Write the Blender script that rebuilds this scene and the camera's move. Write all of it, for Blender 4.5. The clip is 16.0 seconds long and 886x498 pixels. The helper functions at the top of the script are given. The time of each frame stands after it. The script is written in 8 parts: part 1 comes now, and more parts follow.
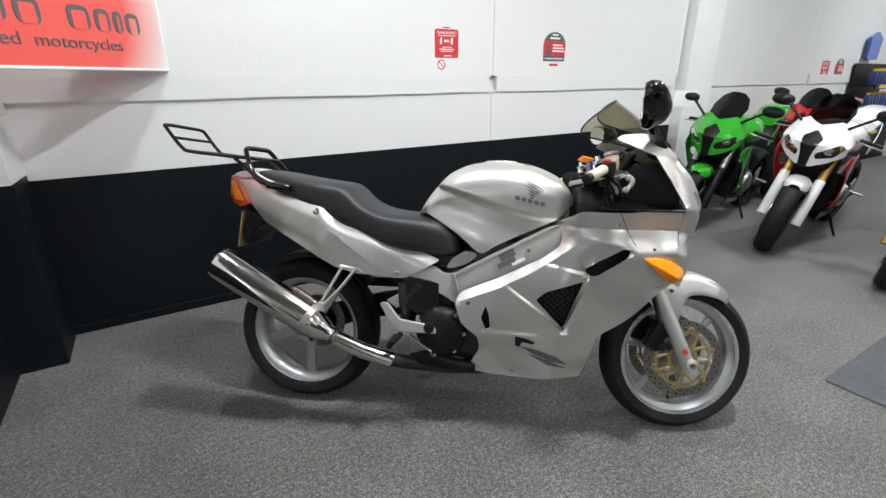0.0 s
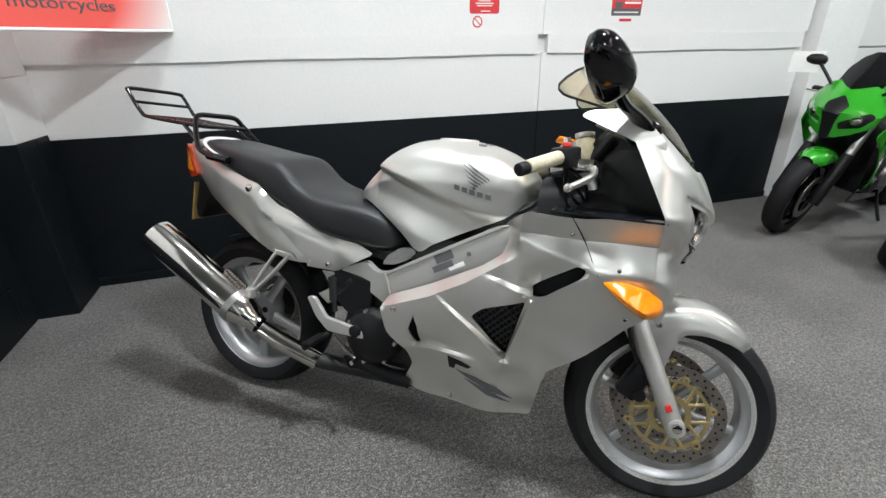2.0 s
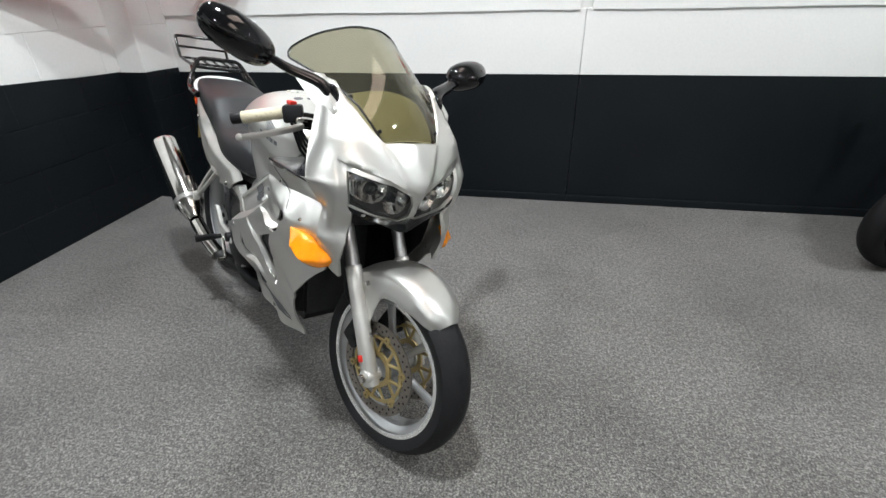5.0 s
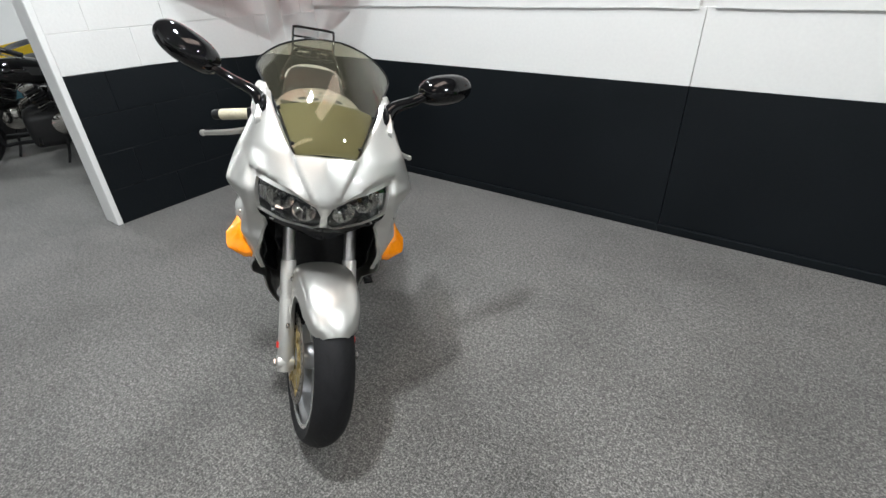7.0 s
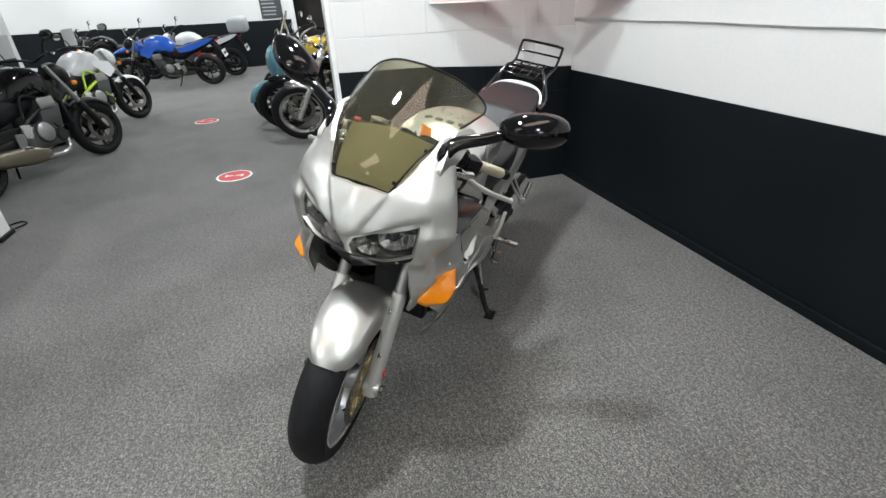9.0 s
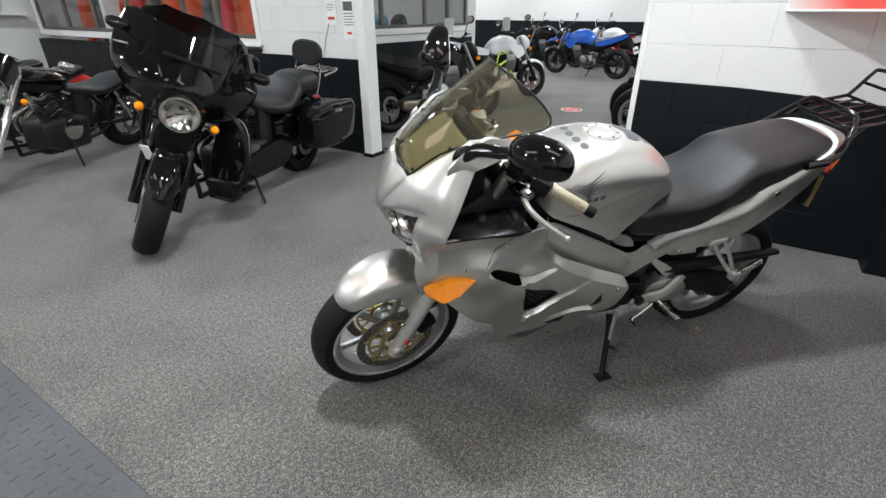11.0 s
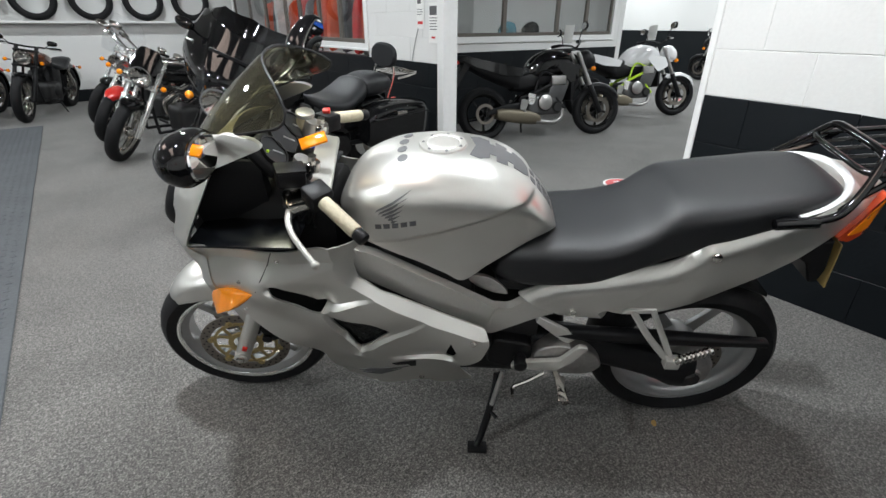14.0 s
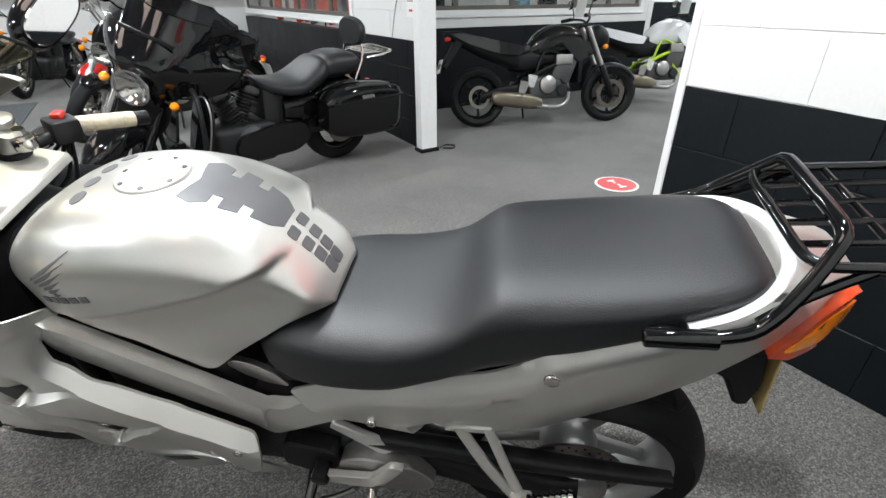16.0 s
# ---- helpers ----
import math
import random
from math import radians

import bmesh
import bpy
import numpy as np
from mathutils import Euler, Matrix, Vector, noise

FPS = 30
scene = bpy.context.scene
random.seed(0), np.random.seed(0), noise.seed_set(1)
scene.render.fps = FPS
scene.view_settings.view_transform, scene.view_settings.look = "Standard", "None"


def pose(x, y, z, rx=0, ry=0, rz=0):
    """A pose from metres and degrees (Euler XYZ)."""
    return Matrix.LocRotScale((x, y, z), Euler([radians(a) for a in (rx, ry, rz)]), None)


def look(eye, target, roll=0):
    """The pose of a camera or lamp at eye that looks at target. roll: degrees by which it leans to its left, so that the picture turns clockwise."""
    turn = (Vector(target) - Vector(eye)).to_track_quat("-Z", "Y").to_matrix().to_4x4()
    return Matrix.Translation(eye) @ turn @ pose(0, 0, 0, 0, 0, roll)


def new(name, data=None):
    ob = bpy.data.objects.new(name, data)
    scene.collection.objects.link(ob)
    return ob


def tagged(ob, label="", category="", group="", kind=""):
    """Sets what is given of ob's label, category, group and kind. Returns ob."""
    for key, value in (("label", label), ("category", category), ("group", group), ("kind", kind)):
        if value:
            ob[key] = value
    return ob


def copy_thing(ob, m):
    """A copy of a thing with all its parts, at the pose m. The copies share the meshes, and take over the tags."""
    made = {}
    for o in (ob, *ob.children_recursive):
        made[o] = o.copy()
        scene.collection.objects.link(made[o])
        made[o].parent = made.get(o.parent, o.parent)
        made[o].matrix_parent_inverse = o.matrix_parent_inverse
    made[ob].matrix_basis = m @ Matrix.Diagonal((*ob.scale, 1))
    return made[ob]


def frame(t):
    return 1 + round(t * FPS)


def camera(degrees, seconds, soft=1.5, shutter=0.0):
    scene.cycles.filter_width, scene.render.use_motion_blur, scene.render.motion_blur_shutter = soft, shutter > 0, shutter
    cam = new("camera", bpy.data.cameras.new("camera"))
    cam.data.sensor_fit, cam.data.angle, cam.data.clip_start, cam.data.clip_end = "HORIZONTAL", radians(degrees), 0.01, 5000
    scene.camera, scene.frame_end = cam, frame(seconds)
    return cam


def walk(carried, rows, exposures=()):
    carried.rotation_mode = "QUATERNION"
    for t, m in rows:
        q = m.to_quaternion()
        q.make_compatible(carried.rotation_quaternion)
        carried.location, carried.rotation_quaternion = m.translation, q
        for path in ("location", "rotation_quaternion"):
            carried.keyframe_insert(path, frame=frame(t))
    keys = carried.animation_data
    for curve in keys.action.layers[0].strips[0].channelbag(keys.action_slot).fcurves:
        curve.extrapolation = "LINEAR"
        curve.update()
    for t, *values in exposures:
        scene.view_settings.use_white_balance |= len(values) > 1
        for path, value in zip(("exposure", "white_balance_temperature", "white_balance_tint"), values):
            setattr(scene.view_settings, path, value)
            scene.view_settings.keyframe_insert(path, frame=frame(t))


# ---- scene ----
cam = camera(87.0, 16.0)
METRES, EYE, TILT, LEAN, TURN = 7.812, 1.39, 0.0, 0.0, -35.0
PATH = [
    (0, (0.618, 0.51, 1.303), (1.601, 2.109, 0.611), -0.3),
    (0.5, (0.782, 0.545, 1.285), (1.755, 2.144, 0.579), -0.4),
    (1, (0.948, 0.568, 1.268), (1.898, 2.168, 0.536), -0.6),
    (1.5, (1.116, 0.585, 1.277), (1.927, 2.239, 0.499), -0.6),
    (2, (1.276, 0.545, 1.274), (1.819, 2.291, 0.463), -0.9),
    (2.5, (1.516, 0.487, 1.279), (1.765, 2.284, 0.437), -1.1),
    (3, (1.73, 0.469, 1.261), (1.772, 2.258, 0.369), -1.4),
    (3.5, (1.923, 0.441, 1.266), (1.909, 2.22, 0.351), -1.0),
    (4, (2.096, 0.391, 1.287), (2.01, 2.157, 0.353), -0.4),
    (4.5, (2.342, 0.324, 1.303), (2.133, 2.07, 0.348), -0.7),
    (5, (2.603, 0.312, 1.298), (2.261, 2.032, 0.336), -1.3),
    (5.2, (2.689, 0.326, 1.303), (2.298, 2.032, 0.335), -1.5),
    (7.3, (3.353, 0.788, 1.373), (2.189, 2.075, 0.378), -2.6),
    (7.5, (3.397, 0.861, 1.372), (2.139, 2.069, 0.393), -3.1),
    (8, (3.442, 1.074, 1.366), (2.031, 2.106, 0.393), -3.5),
    (8.5, (3.447, 1.273, 1.362), (1.899, 2.095, 0.399), -3.6),
    (9, (3.464, 1.403, 1.359), (1.764, 1.878, 0.419), -3.0),
    (9.5, (3.485, 1.599, 1.36), (1.701, 1.518, 0.46), -2.7),
    (10, (3.478, 1.849, 1.327), (1.737, 1.381, 0.46), -2.8),
    (10.2, (3.453, 1.964, 1.335), (1.759, 1.366, 0.455), -2.0),
    (12.3, (3.058, 2.643, 1.316), (1.726, 1.432, 0.444), 0.6),
    (12.5, (2.99, 2.678, 1.301), (1.688, 1.433, 0.432), 0.5),
    (13, (2.829, 2.766, 1.287), (1.61, 1.437, 0.424), 0.4),
    (13.5, (2.687, 2.841, 1.276), (1.549, 1.444, 0.409), 0.4),
    (14, (2.497, 2.922, 1.267), (1.422, 1.476, 0.397), 0.1),
    (14.5, (2.315, 2.944, 1.253), (1.295, 1.467, 0.371), -0.1),
    (15, (2.118, 2.932, 1.263), (1.133, 1.446, 0.359), -0.3),
    (15.5, (1.935, 2.916, 1.26), (0.979, 1.425, 0.332), -0.4),
    (16, (1.753, 2.86, 1.254), (0.834, 1.360, 0.301), -0.1),
]
# the film brightens a little where the dark seat fills the view
EXPOSURES = [(0, -0.1), (2, -0.08), (3, 0.05), (5.2, 0.0), (8, -0.03), (14, 0.0), (15, 0.18), (16, 0.32)]
walk(cam, [(t, look(eye, target, roll)) for t, eye, target, roll in PATH], EXPOSURES)

# ---- light ----
world = bpy.data.worlds.new("world")
scene.world = world
world.use_nodes = True
world.node_tree.nodes["Background"].inputs[0].default_value = (0.8, 0.85, 0.9, 1)
world.node_tree.nodes["Background"].inputs[1].default_value = 0.02
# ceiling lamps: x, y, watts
# ceiling unseen, grid assumed; (1.00, 2.30) added to brighten the sign corner
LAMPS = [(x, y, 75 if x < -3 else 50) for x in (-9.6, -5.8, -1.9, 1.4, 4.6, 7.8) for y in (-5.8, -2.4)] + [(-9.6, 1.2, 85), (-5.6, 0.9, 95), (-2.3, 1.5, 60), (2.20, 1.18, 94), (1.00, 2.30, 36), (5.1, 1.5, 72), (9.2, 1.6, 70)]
CEILING = 3.35


# ---- tools ----
def rnd(seed):
    return random.Random(seed)


def mesh_of(name, bm, material, smooth=True, angle=40):
    me = bpy.data.meshes.new(name)
    bmesh.ops.recalc_face_normals(bm, faces=bm.faces)
    if smooth:
        for f in bm.faces:
            f.smooth = True
        lim = radians(angle)
        for e in bm.edges:
            if len(e.link_faces) == 2 and e.calc_face_angle(0) > lim:
                e.smooth = False
    bm.to_mesh(me)
    bm.free()
    for m in material if isinstance(material, (list, tuple)) else [material]:
        me.materials.append(m)
    return me


def part(name, bm, material, parent, label="", smooth=True, angle=40, at=None):
    ob = new(name, mesh_of(name, bm, material, smooth, angle))
    ob.parent = parent
    if at is not None:
        ob.matrix_basis = at
    if label:
        ob["label"] = label
    return ob


def thing(name, bm, material, label, category, group="", kind="", smooth=True, angle=40, at=None):
    ob = new(name, mesh_of(name, bm, material, smooth, angle))
    if at is not None:
        ob.matrix_basis = at
    return tagged(ob, label, category, group, kind)


def holder(name, at, label, category, group="", kind=""):
    ob = new(name)
    ob.empty_display_size = 0.2
    ob.matrix_basis = at
    return tagged(ob, label, category, group, kind)


def join(*bms):
    out = bms[0]
    for b in bms[1:]:
        me = bpy.data.meshes.new("tmp")
        b.to_mesh(me)
        out.from_mesh(me)
        bpy.data.meshes.remove(me)
        b.free()
    return out


def moved(bm, m):
    bm.transform(m)
    return bm


def box(x0, y0, z0, x1, y1, z1, bevel=0.0, seg=2):
    bm = bmesh.new()
    bmesh.ops.create_cube(bm, size=1)
    bm.transform(Matrix.LocRotScale(((x0 + x1) / 2, (y0 + y1) / 2, (z0 + z1) / 2), None, (abs(x1 - x0), abs(y1 - y0), abs(z1 - z0))))
    if bevel:
        bmesh.ops.bevel(bm, geom=bm.edges[:], offset=bevel, segments=seg, profile=0.5, affect="EDGES", clamp_overlap=True)
    return bm


def rod(a, b, r, r2=None, n=14, bevel=0.0):
    """A cylinder or cone from a to b."""
    a, b = Vector(a), Vector(b)
    bm = bmesh.new()
    bmesh.ops.create_cone(bm, cap_ends=True, segments=n, radius1=r, radius2=r if r2 is None else r2, depth=(b - a).length)
    if bevel:
        bmesh.ops.bevel(bm, geom=[e for e in bm.edges if abs(e.verts[0].co.z - e.verts[1].co.z) < 1e-5], offset=bevel, segments=2, profile=0.5, affect="EDGES")
    q = Vector((0, 0, 1)).rotation_difference(b - a)
    bm.transform(Matrix.LocRotScale((a + b) / 2, q, None))
    return bm


def smooth_line(pts, steps):
    """Catmull-Rom curve through the points."""
    pts = [Vector(p) for p in pts]
    if len(pts) < 3 or steps < 2:
        return pts
    q = [2 * pts[0] - pts[1]] + pts + [2 * pts[-1] - pts[-2]]
    out = []
    for i in range(1, len(q) - 2):
        p0, p1, p2, p3 = q[i - 1:i + 3]
        for k in range(steps):
            t = k / steps
            out.append(0.5 * (2 * p1 + (p2 - p0) * t + (2 * p0 - 5 * p1 + 4 * p2 - p3) * t * t + (3 * p1 - p0 - 3 * p2 + p3) * t ** 3))
    return out + [pts[-1]]


def tube(pts, r, n=10, steps=5, flat=1.0):
    """A round bar swept along a smooth line; r may be a function of the way 0..1."""
    line = smooth_line(pts, steps)
    bm = bmesh.new()
    rings = []
    up = Vector((0.13, 0.31, 0.94))
    for i, p in enumerate(line):
        d = (line[min(i + 1, len(line) - 1)] - line[max(i - 1, 0)]).normalized()
        s = d.cross(up)
        s = s.normalized() if s.length > 1e-4 else Vector((1, 0, 0))
        up = s.cross(d).normalized()
        k = r(i / (len(line) - 1)) if callable(r) else r
        rings.append([bm.verts.new(p + k * (math.cos(a) * s + flat * math.sin(a) * up)) for a in (2 * math.pi * j / n for j in range(n))])
    for a, b in zip(rings, rings[1:]):
        for j in range(n):
            bm.faces.new((a[j], a[(j + 1) % n], b[(j + 1) % n], b[j]))
    bm.faces.new(rings[0])
    bm.faces.new(rings[-1][::-1])
    return bm


def lathe(profile, n=48, closed=False):
    """Turns (radius, y) pairs about the y axis."""
    bm = bmesh.new()
    rings = [[bm.verts.new((r * math.cos(a), y, r * math.sin(a))) for r, y in profile] for a in (2 * math.pi * i / n for i in range(n))]
    k = len(profile)
    for i in range(n):
        a, b = rings[i], rings[(i + 1) % n]
        for j in range(k if closed else k - 1):
            bm.faces.new((a[j], a[(j + 1) % k], b[(j + 1) % k], b[j]))
    bmesh.ops.remove_doubles(bm, verts=bm.verts, dist=1e-5)
    return bm


def loft(sections, n=28, power=2.4, steps=4):
    """A closed body through superellipse sections (x, y, z, half width, half height[, power])."""
    rows = [Vector((*s[:5], s[5] if len(s) > 5 else power)) if False else tuple(s[:5]) + ((s[5] if len(s) > 5 else power),) for s in sections]
    cols = [smooth_line([(rows[i][c], rows[i][c + 1], rows[i][c + 2]) for i in range(len(rows))], steps) for c in (0, 3)]
    bm = bmesh.new()
    rings = []
    for a, b in zip(*cols):
        ring = []
        for j in range(n):
            t = 2 * math.pi * j / n
            c, s = math.cos(t), math.sin(t)
            p = 2 / max(b[2], 1.2)
            ring.append(bm.verts.new((a[0], a[1] + max(b[0], 0.002) * math.copysign(abs(c) ** p, c), a[2] + max(b[1], 0.002) * math.copysign(abs(s) ** p, s))))
        rings.append(ring)
    for a, b in zip(rings, rings[1:]):
        for j in range(n):
            bm.faces.new((a[j], a[(j + 1) % n], b[(j + 1) % n], b[j]))
    bm.faces.new(rings[0])
    bm.faces.new(rings[-1][::-1])
    return bm


def inside(p, poly):
    odd = False
    for (x0, y0), (x1, y1) in zip(poly, poly[1:] + poly[:1]):
        if (y0 > p[1]) != (y1 > p[1]) and p[0] < (x1 - x0) * (p[1] - y0) / (y1 - y0) + x0:
            odd = not odd
    return odd


def round_poly(poly, r=0.02, k=3):
    """Rounds the corners of a polygon."""
    out = []
    n = len(poly)
    for i in range(n):
        p, a, b = Vector(poly[i]), Vector(poly[i - 1]), Vector(poly[(i + 1) % n])
        ra = min(r, 0.45 * (a - p).length)
        rb = min(r, 0.45 * (b - p).length)
        s, e = p + (a - p).normalized() * ra, p + (b - p).normalized() * rb
        for j in range(k + 1):
            t = j / k
            out.append(tuple((1 - t) ** 2 * s + 2 * t * (1 - t) * p + t * t * e))
    return out


def sheet(outline, depth, thick=0.005, grid=0.03, holes=(), side=1, lines=()):
    """A curved panel: an outline in x, z whose y is depth(x, z), with openings and thickness (inwards)."""
    from mathutils.geometry import delaunay_2d_cdt
    loops = [list(outline)] + [list(h) for h in holes]
    pts, edges = [], []
    for lp in loops:
        dense = []
        for (x0, z0), (x1, z1) in zip(lp, lp[1:] + lp[:1]):
            k = max(1, int(math.hypot(x1 - x0, z1 - z0) / grid))
            dense += [(x0 + (x1 - x0) * i / k, z0 + (z1 - z0) * i / k) for i in range(k)]
        s = len(pts)
        pts += dense
        edges += [(s + i, s + (i + 1) % len(dense)) for i in range(len(dense))]
    rim = list(pts)
    for (x0, z0), (x1, z1) in lines:
        ln = math.hypot(x1 - x0, z1 - z0)
        nx, nz = -(z1 - z0) / ln, (x1 - x0) / ln
        k = max(2, int(ln / grid))
        for off in (-0.0045, 0.0, 0.0045):
            s = len(pts)
            run = [(x0 + (x1 - x0) * i / k + nx * off, z0 + (z1 - z0) * i / k + nz * off) for i in range(k + 1)]
            run = [q for q in run if inside(q, loops[0]) and not any(inside(q, h) for h in loops[1:])]
            pts += run
            rim += run
            edges += [(s + i, s + i + 1) for i in range(len(run) - 1) if math.dist(run[i], run[i + 1]) < 1.6 * ln / k]
    xs, zs = [p[0] for p in loops[0]], [p[1] for p in loops[0]]
    x = min(xs) + grid / 2
    while x < max(xs):
        z = min(zs) + grid / 2
        while z < max(zs):
            q = (x, z)
            if inside(q, loops[0]) and not any(inside(q, h) for h in loops[1:]) and min((q[0] - a) ** 2 + (q[1] - b) ** 2 for a, b in rim) > (0.45 * grid) ** 2:
                pts.append(q)
            z += grid
        x += grid
    v, _, faces, *_ = delaunay_2d_cdt([Vector(p) for p in pts], edges, [], 0, 1e-6)
    bm = bmesh.new()
    outer = [bm.verts.new((p.x, side * depth(p.x, p.y), p.y)) for p in v]
    inner = [bm.verts.new((p.x, side * (depth(p.x, p.y) - thick), p.y)) for p in v]
    count = {}
    for f in faces:
        c = sum((v[i] for i in f), Vector((0, 0))) / len(f)
        if inside(c, loops[0]) and not any(inside(c, h) for h in loops[1:]):
            bm.faces.new([outer[i] for i in f])
            bm.faces.new([inner[i] for i in reversed(f)])
            for a, b in zip(f, list(f[1:]) + [f[0]]):
                count[(a, b)] = 1
    for a, b in count:
        if (b, a) not in count:
            bm.faces.new((outer[b], outer[a], inner[a], inner[b]))
    bmesh.ops.delete(bm, geom=[w for w in bm.verts if not w.link_faces], context="VERTS")
    return bm


def plate(poly, y0, y1, bevel=0.0):
    """A flat plate: polygon in x, z extruded from y0 to y1."""
    bm = bmesh.new()
    f = bm.faces.new([bm.verts.new((x, y0, z)) for x, z in poly])
    ext = bmesh.ops.extrude_face_region(bm, geom=[f])
    bmesh.ops.translate(bm, verts=[g for g in ext["geom"] if isinstance(g, bmesh.types.BMVert)], vec=(0, y1 - y0, 0))
    if bevel:
        bmesh.ops.bevel(bm, geom=bm.edges[:], offset=bevel, segments=1, affect="EDGES", clamp_overlap=True)
    return bm


def lerp(x, table):
    for (a, u), (b, v) in zip(table, table[1:]):
        if x <= b:
            t = min(max((x - a) / (b - a), 0), 1)
            return u + (v - u) * t
    return table[-1][1]


def ball(c, rx, ry, rz, u=16, v=10):
    bm = bmesh.new()
    bmesh.ops.create_uvsphere(bm, u_segments=u, v_segments=v, radius=1)
    bm.transform(Matrix.LocRotScale(c, None, (rx, ry, rz)))
    return bm


# ---- materials ----
def mat(name, color, rough=0.5, metal=0.0, bump=0.0, scale=40.0, vary=0.06, coat=0.0, spec=0.5, detail=4.0, rvary=0.0, big=3.0):
    """Principled surface with a fine grain and a broad unevenness."""
    m = bpy.data.materials.new(name)
    m.use_nodes = True
    nt = m.node_tree
    b = nt.nodes["Principled BSDF"]
    b.inputs["Base Color"].default_value = (*color, 1)
    b.inputs["Roughness"].default_value = rough
    b.inputs["Metallic"].default_value = metal
    b.inputs["Coat Weight"].default_value = coat
    b.inputs["Coat Roughness"].default_value = 0.06
    b.inputs["Specular IOR Level"].default_value = spec
    tc = nt.nodes.new("ShaderNodeTexCoord")
    fine, broad = nt.nodes.new("ShaderNodeTexNoise"), nt.nodes.new("ShaderNodeTexNoise")
    for nd, s in ((fine, scale), (broad, big)):
        nd.inputs["Scale"].default_value = s
        nd.inputs["Detail"].default_value = detail
        nt.links.new(tc.outputs["Object"], nd.inputs["Vector"])
    add = nt.nodes.new("ShaderNodeMath")
    add.operation = "ADD"
    nt.links.new(fine.outputs[0], add.inputs[0])
    nt.links.new(broad.outputs[0], add.inputs[1])
    mr = nt.nodes.new("ShaderNodeMapRange")
    mr.inputs[1].default_value, mr.inputs[2].default_value = 0.6, 1.4
    mr.inputs[3].default_value, mr.inputs[4].default_value = 1 - vary, 1 + vary
    nt.links.new(add.outputs[0], mr.inputs[0])
    mx = nt.nodes.new("ShaderNodeMix")
    mx.data_type, mx.blend_type = "RGBA", "MULTIPLY"
    mx.inputs[0].default_value = 1
    mx.inputs[6].default_value = (*color, 1)
    nt.links.new(mr.outputs[0], mx.inputs[7])
    nt.links.new(mx.outputs[2], b.inputs["Base Color"])
    if rvary:
        rr = nt.nodes.new("ShaderNodeMapRange")
        rr.inputs[1].default_value, rr.inputs[2].default_value = 0.6, 1.4
        rr.inputs[3].default_value, rr.inputs[4].default_value = max(0.02, rough - rvary), rough + rvary
        nt.links.new(add.outputs[0], rr.inputs[0])
        nt.links.new(rr.outputs[0], b.inputs["Roughness"])
    if bump:
        bp = nt.nodes.new("ShaderNodeBump")
        bp.inputs["Strength"].default_value = bump
        bp.inputs["Distance"].default_value = 0.004
        nt.links.new(fine.outputs[0], bp.inputs["Height"])
        nt.links.new(bp.outputs[0], b.inputs["Normal"])
    return m


def glass(name, color, rough=0.0, ior=1.45):
    m = bpy.data.materials.new(name)
    m.use_nodes = True
    b = m.node_tree.nodes["Principled BSDF"]
    b.inputs["Base Color"].default_value = (*color, 1)
    b.inputs["Roughness"].default_value = rough
    b.inputs["Transmission Weight"].default_value = 1
    b.inputs["IOR"].default_value = ior
    return m


def thin_glass(name, tint, gloss=0.03, strength=0.5, haze=None):
    """A clear or tinted thin pane: sees straight through, glossier at a slant."""
    m = bpy.data.materials.new(name)
    m.use_nodes = True
    nt = m.node_tree
    nt.nodes.clear()
    out = nt.nodes.new("ShaderNodeOutputMaterial")
    tr, gl, mx, lw, pw = (nt.nodes.new(k) for k in ("ShaderNodeBsdfTransparent", "ShaderNodeBsdfGlossy", "ShaderNodeMixShader", "ShaderNodeLayerWeight", "ShaderNodeMath"))
    tr.inputs[0].default_value = (*tint, 1)
    gl.inputs["Roughness"].default_value = gloss
    pw.operation = "MULTIPLY_ADD"
    sq = nt.nodes.new("ShaderNodeMath")
    sq.operation = "POWER"
    sq.inputs[1].default_value = 4.0
    nt.links.new(lw.outputs["Facing"], sq.inputs[0])
    nt.links.new(sq.outputs[0], pw.inputs[0])
    pw.inputs[1].default_value, pw.inputs[2].default_value = strength, 0.035
    nt.links.new(pw.outputs[0], mx.inputs[0])
    nt.links.new(tr.outputs[0], mx.inputs[1])
    nt.links.new(gl.outputs[0], mx.inputs[2])
    nt.links.new(mx.outputs[0], out.inputs[0])
    if haze:
        df, hz = nt.nodes.new("ShaderNodeBsdfDiffuse"), nt.nodes.new("ShaderNodeMixShader")
        df.inputs[0].default_value = (*haze, 1)
        hz.inputs[0].default_value = 0.035
        nt.links.new(tr.outputs[0], hz.inputs[1])
        nt.links.new(df.outputs[0], hz.inputs[2])
        nt.links.new(hz.outputs[0], mx.inputs[1])
    return m


def glow(name, color, strength):
    m = bpy.data.materials.new(name)
    m.use_nodes = True
    b = m.node_tree.nodes["Principled BSDF"]
    b.inputs["Emission Color"].default_value = (*color, 1)
    b.inputs["Emission Strength"].default_value = strength
    return m


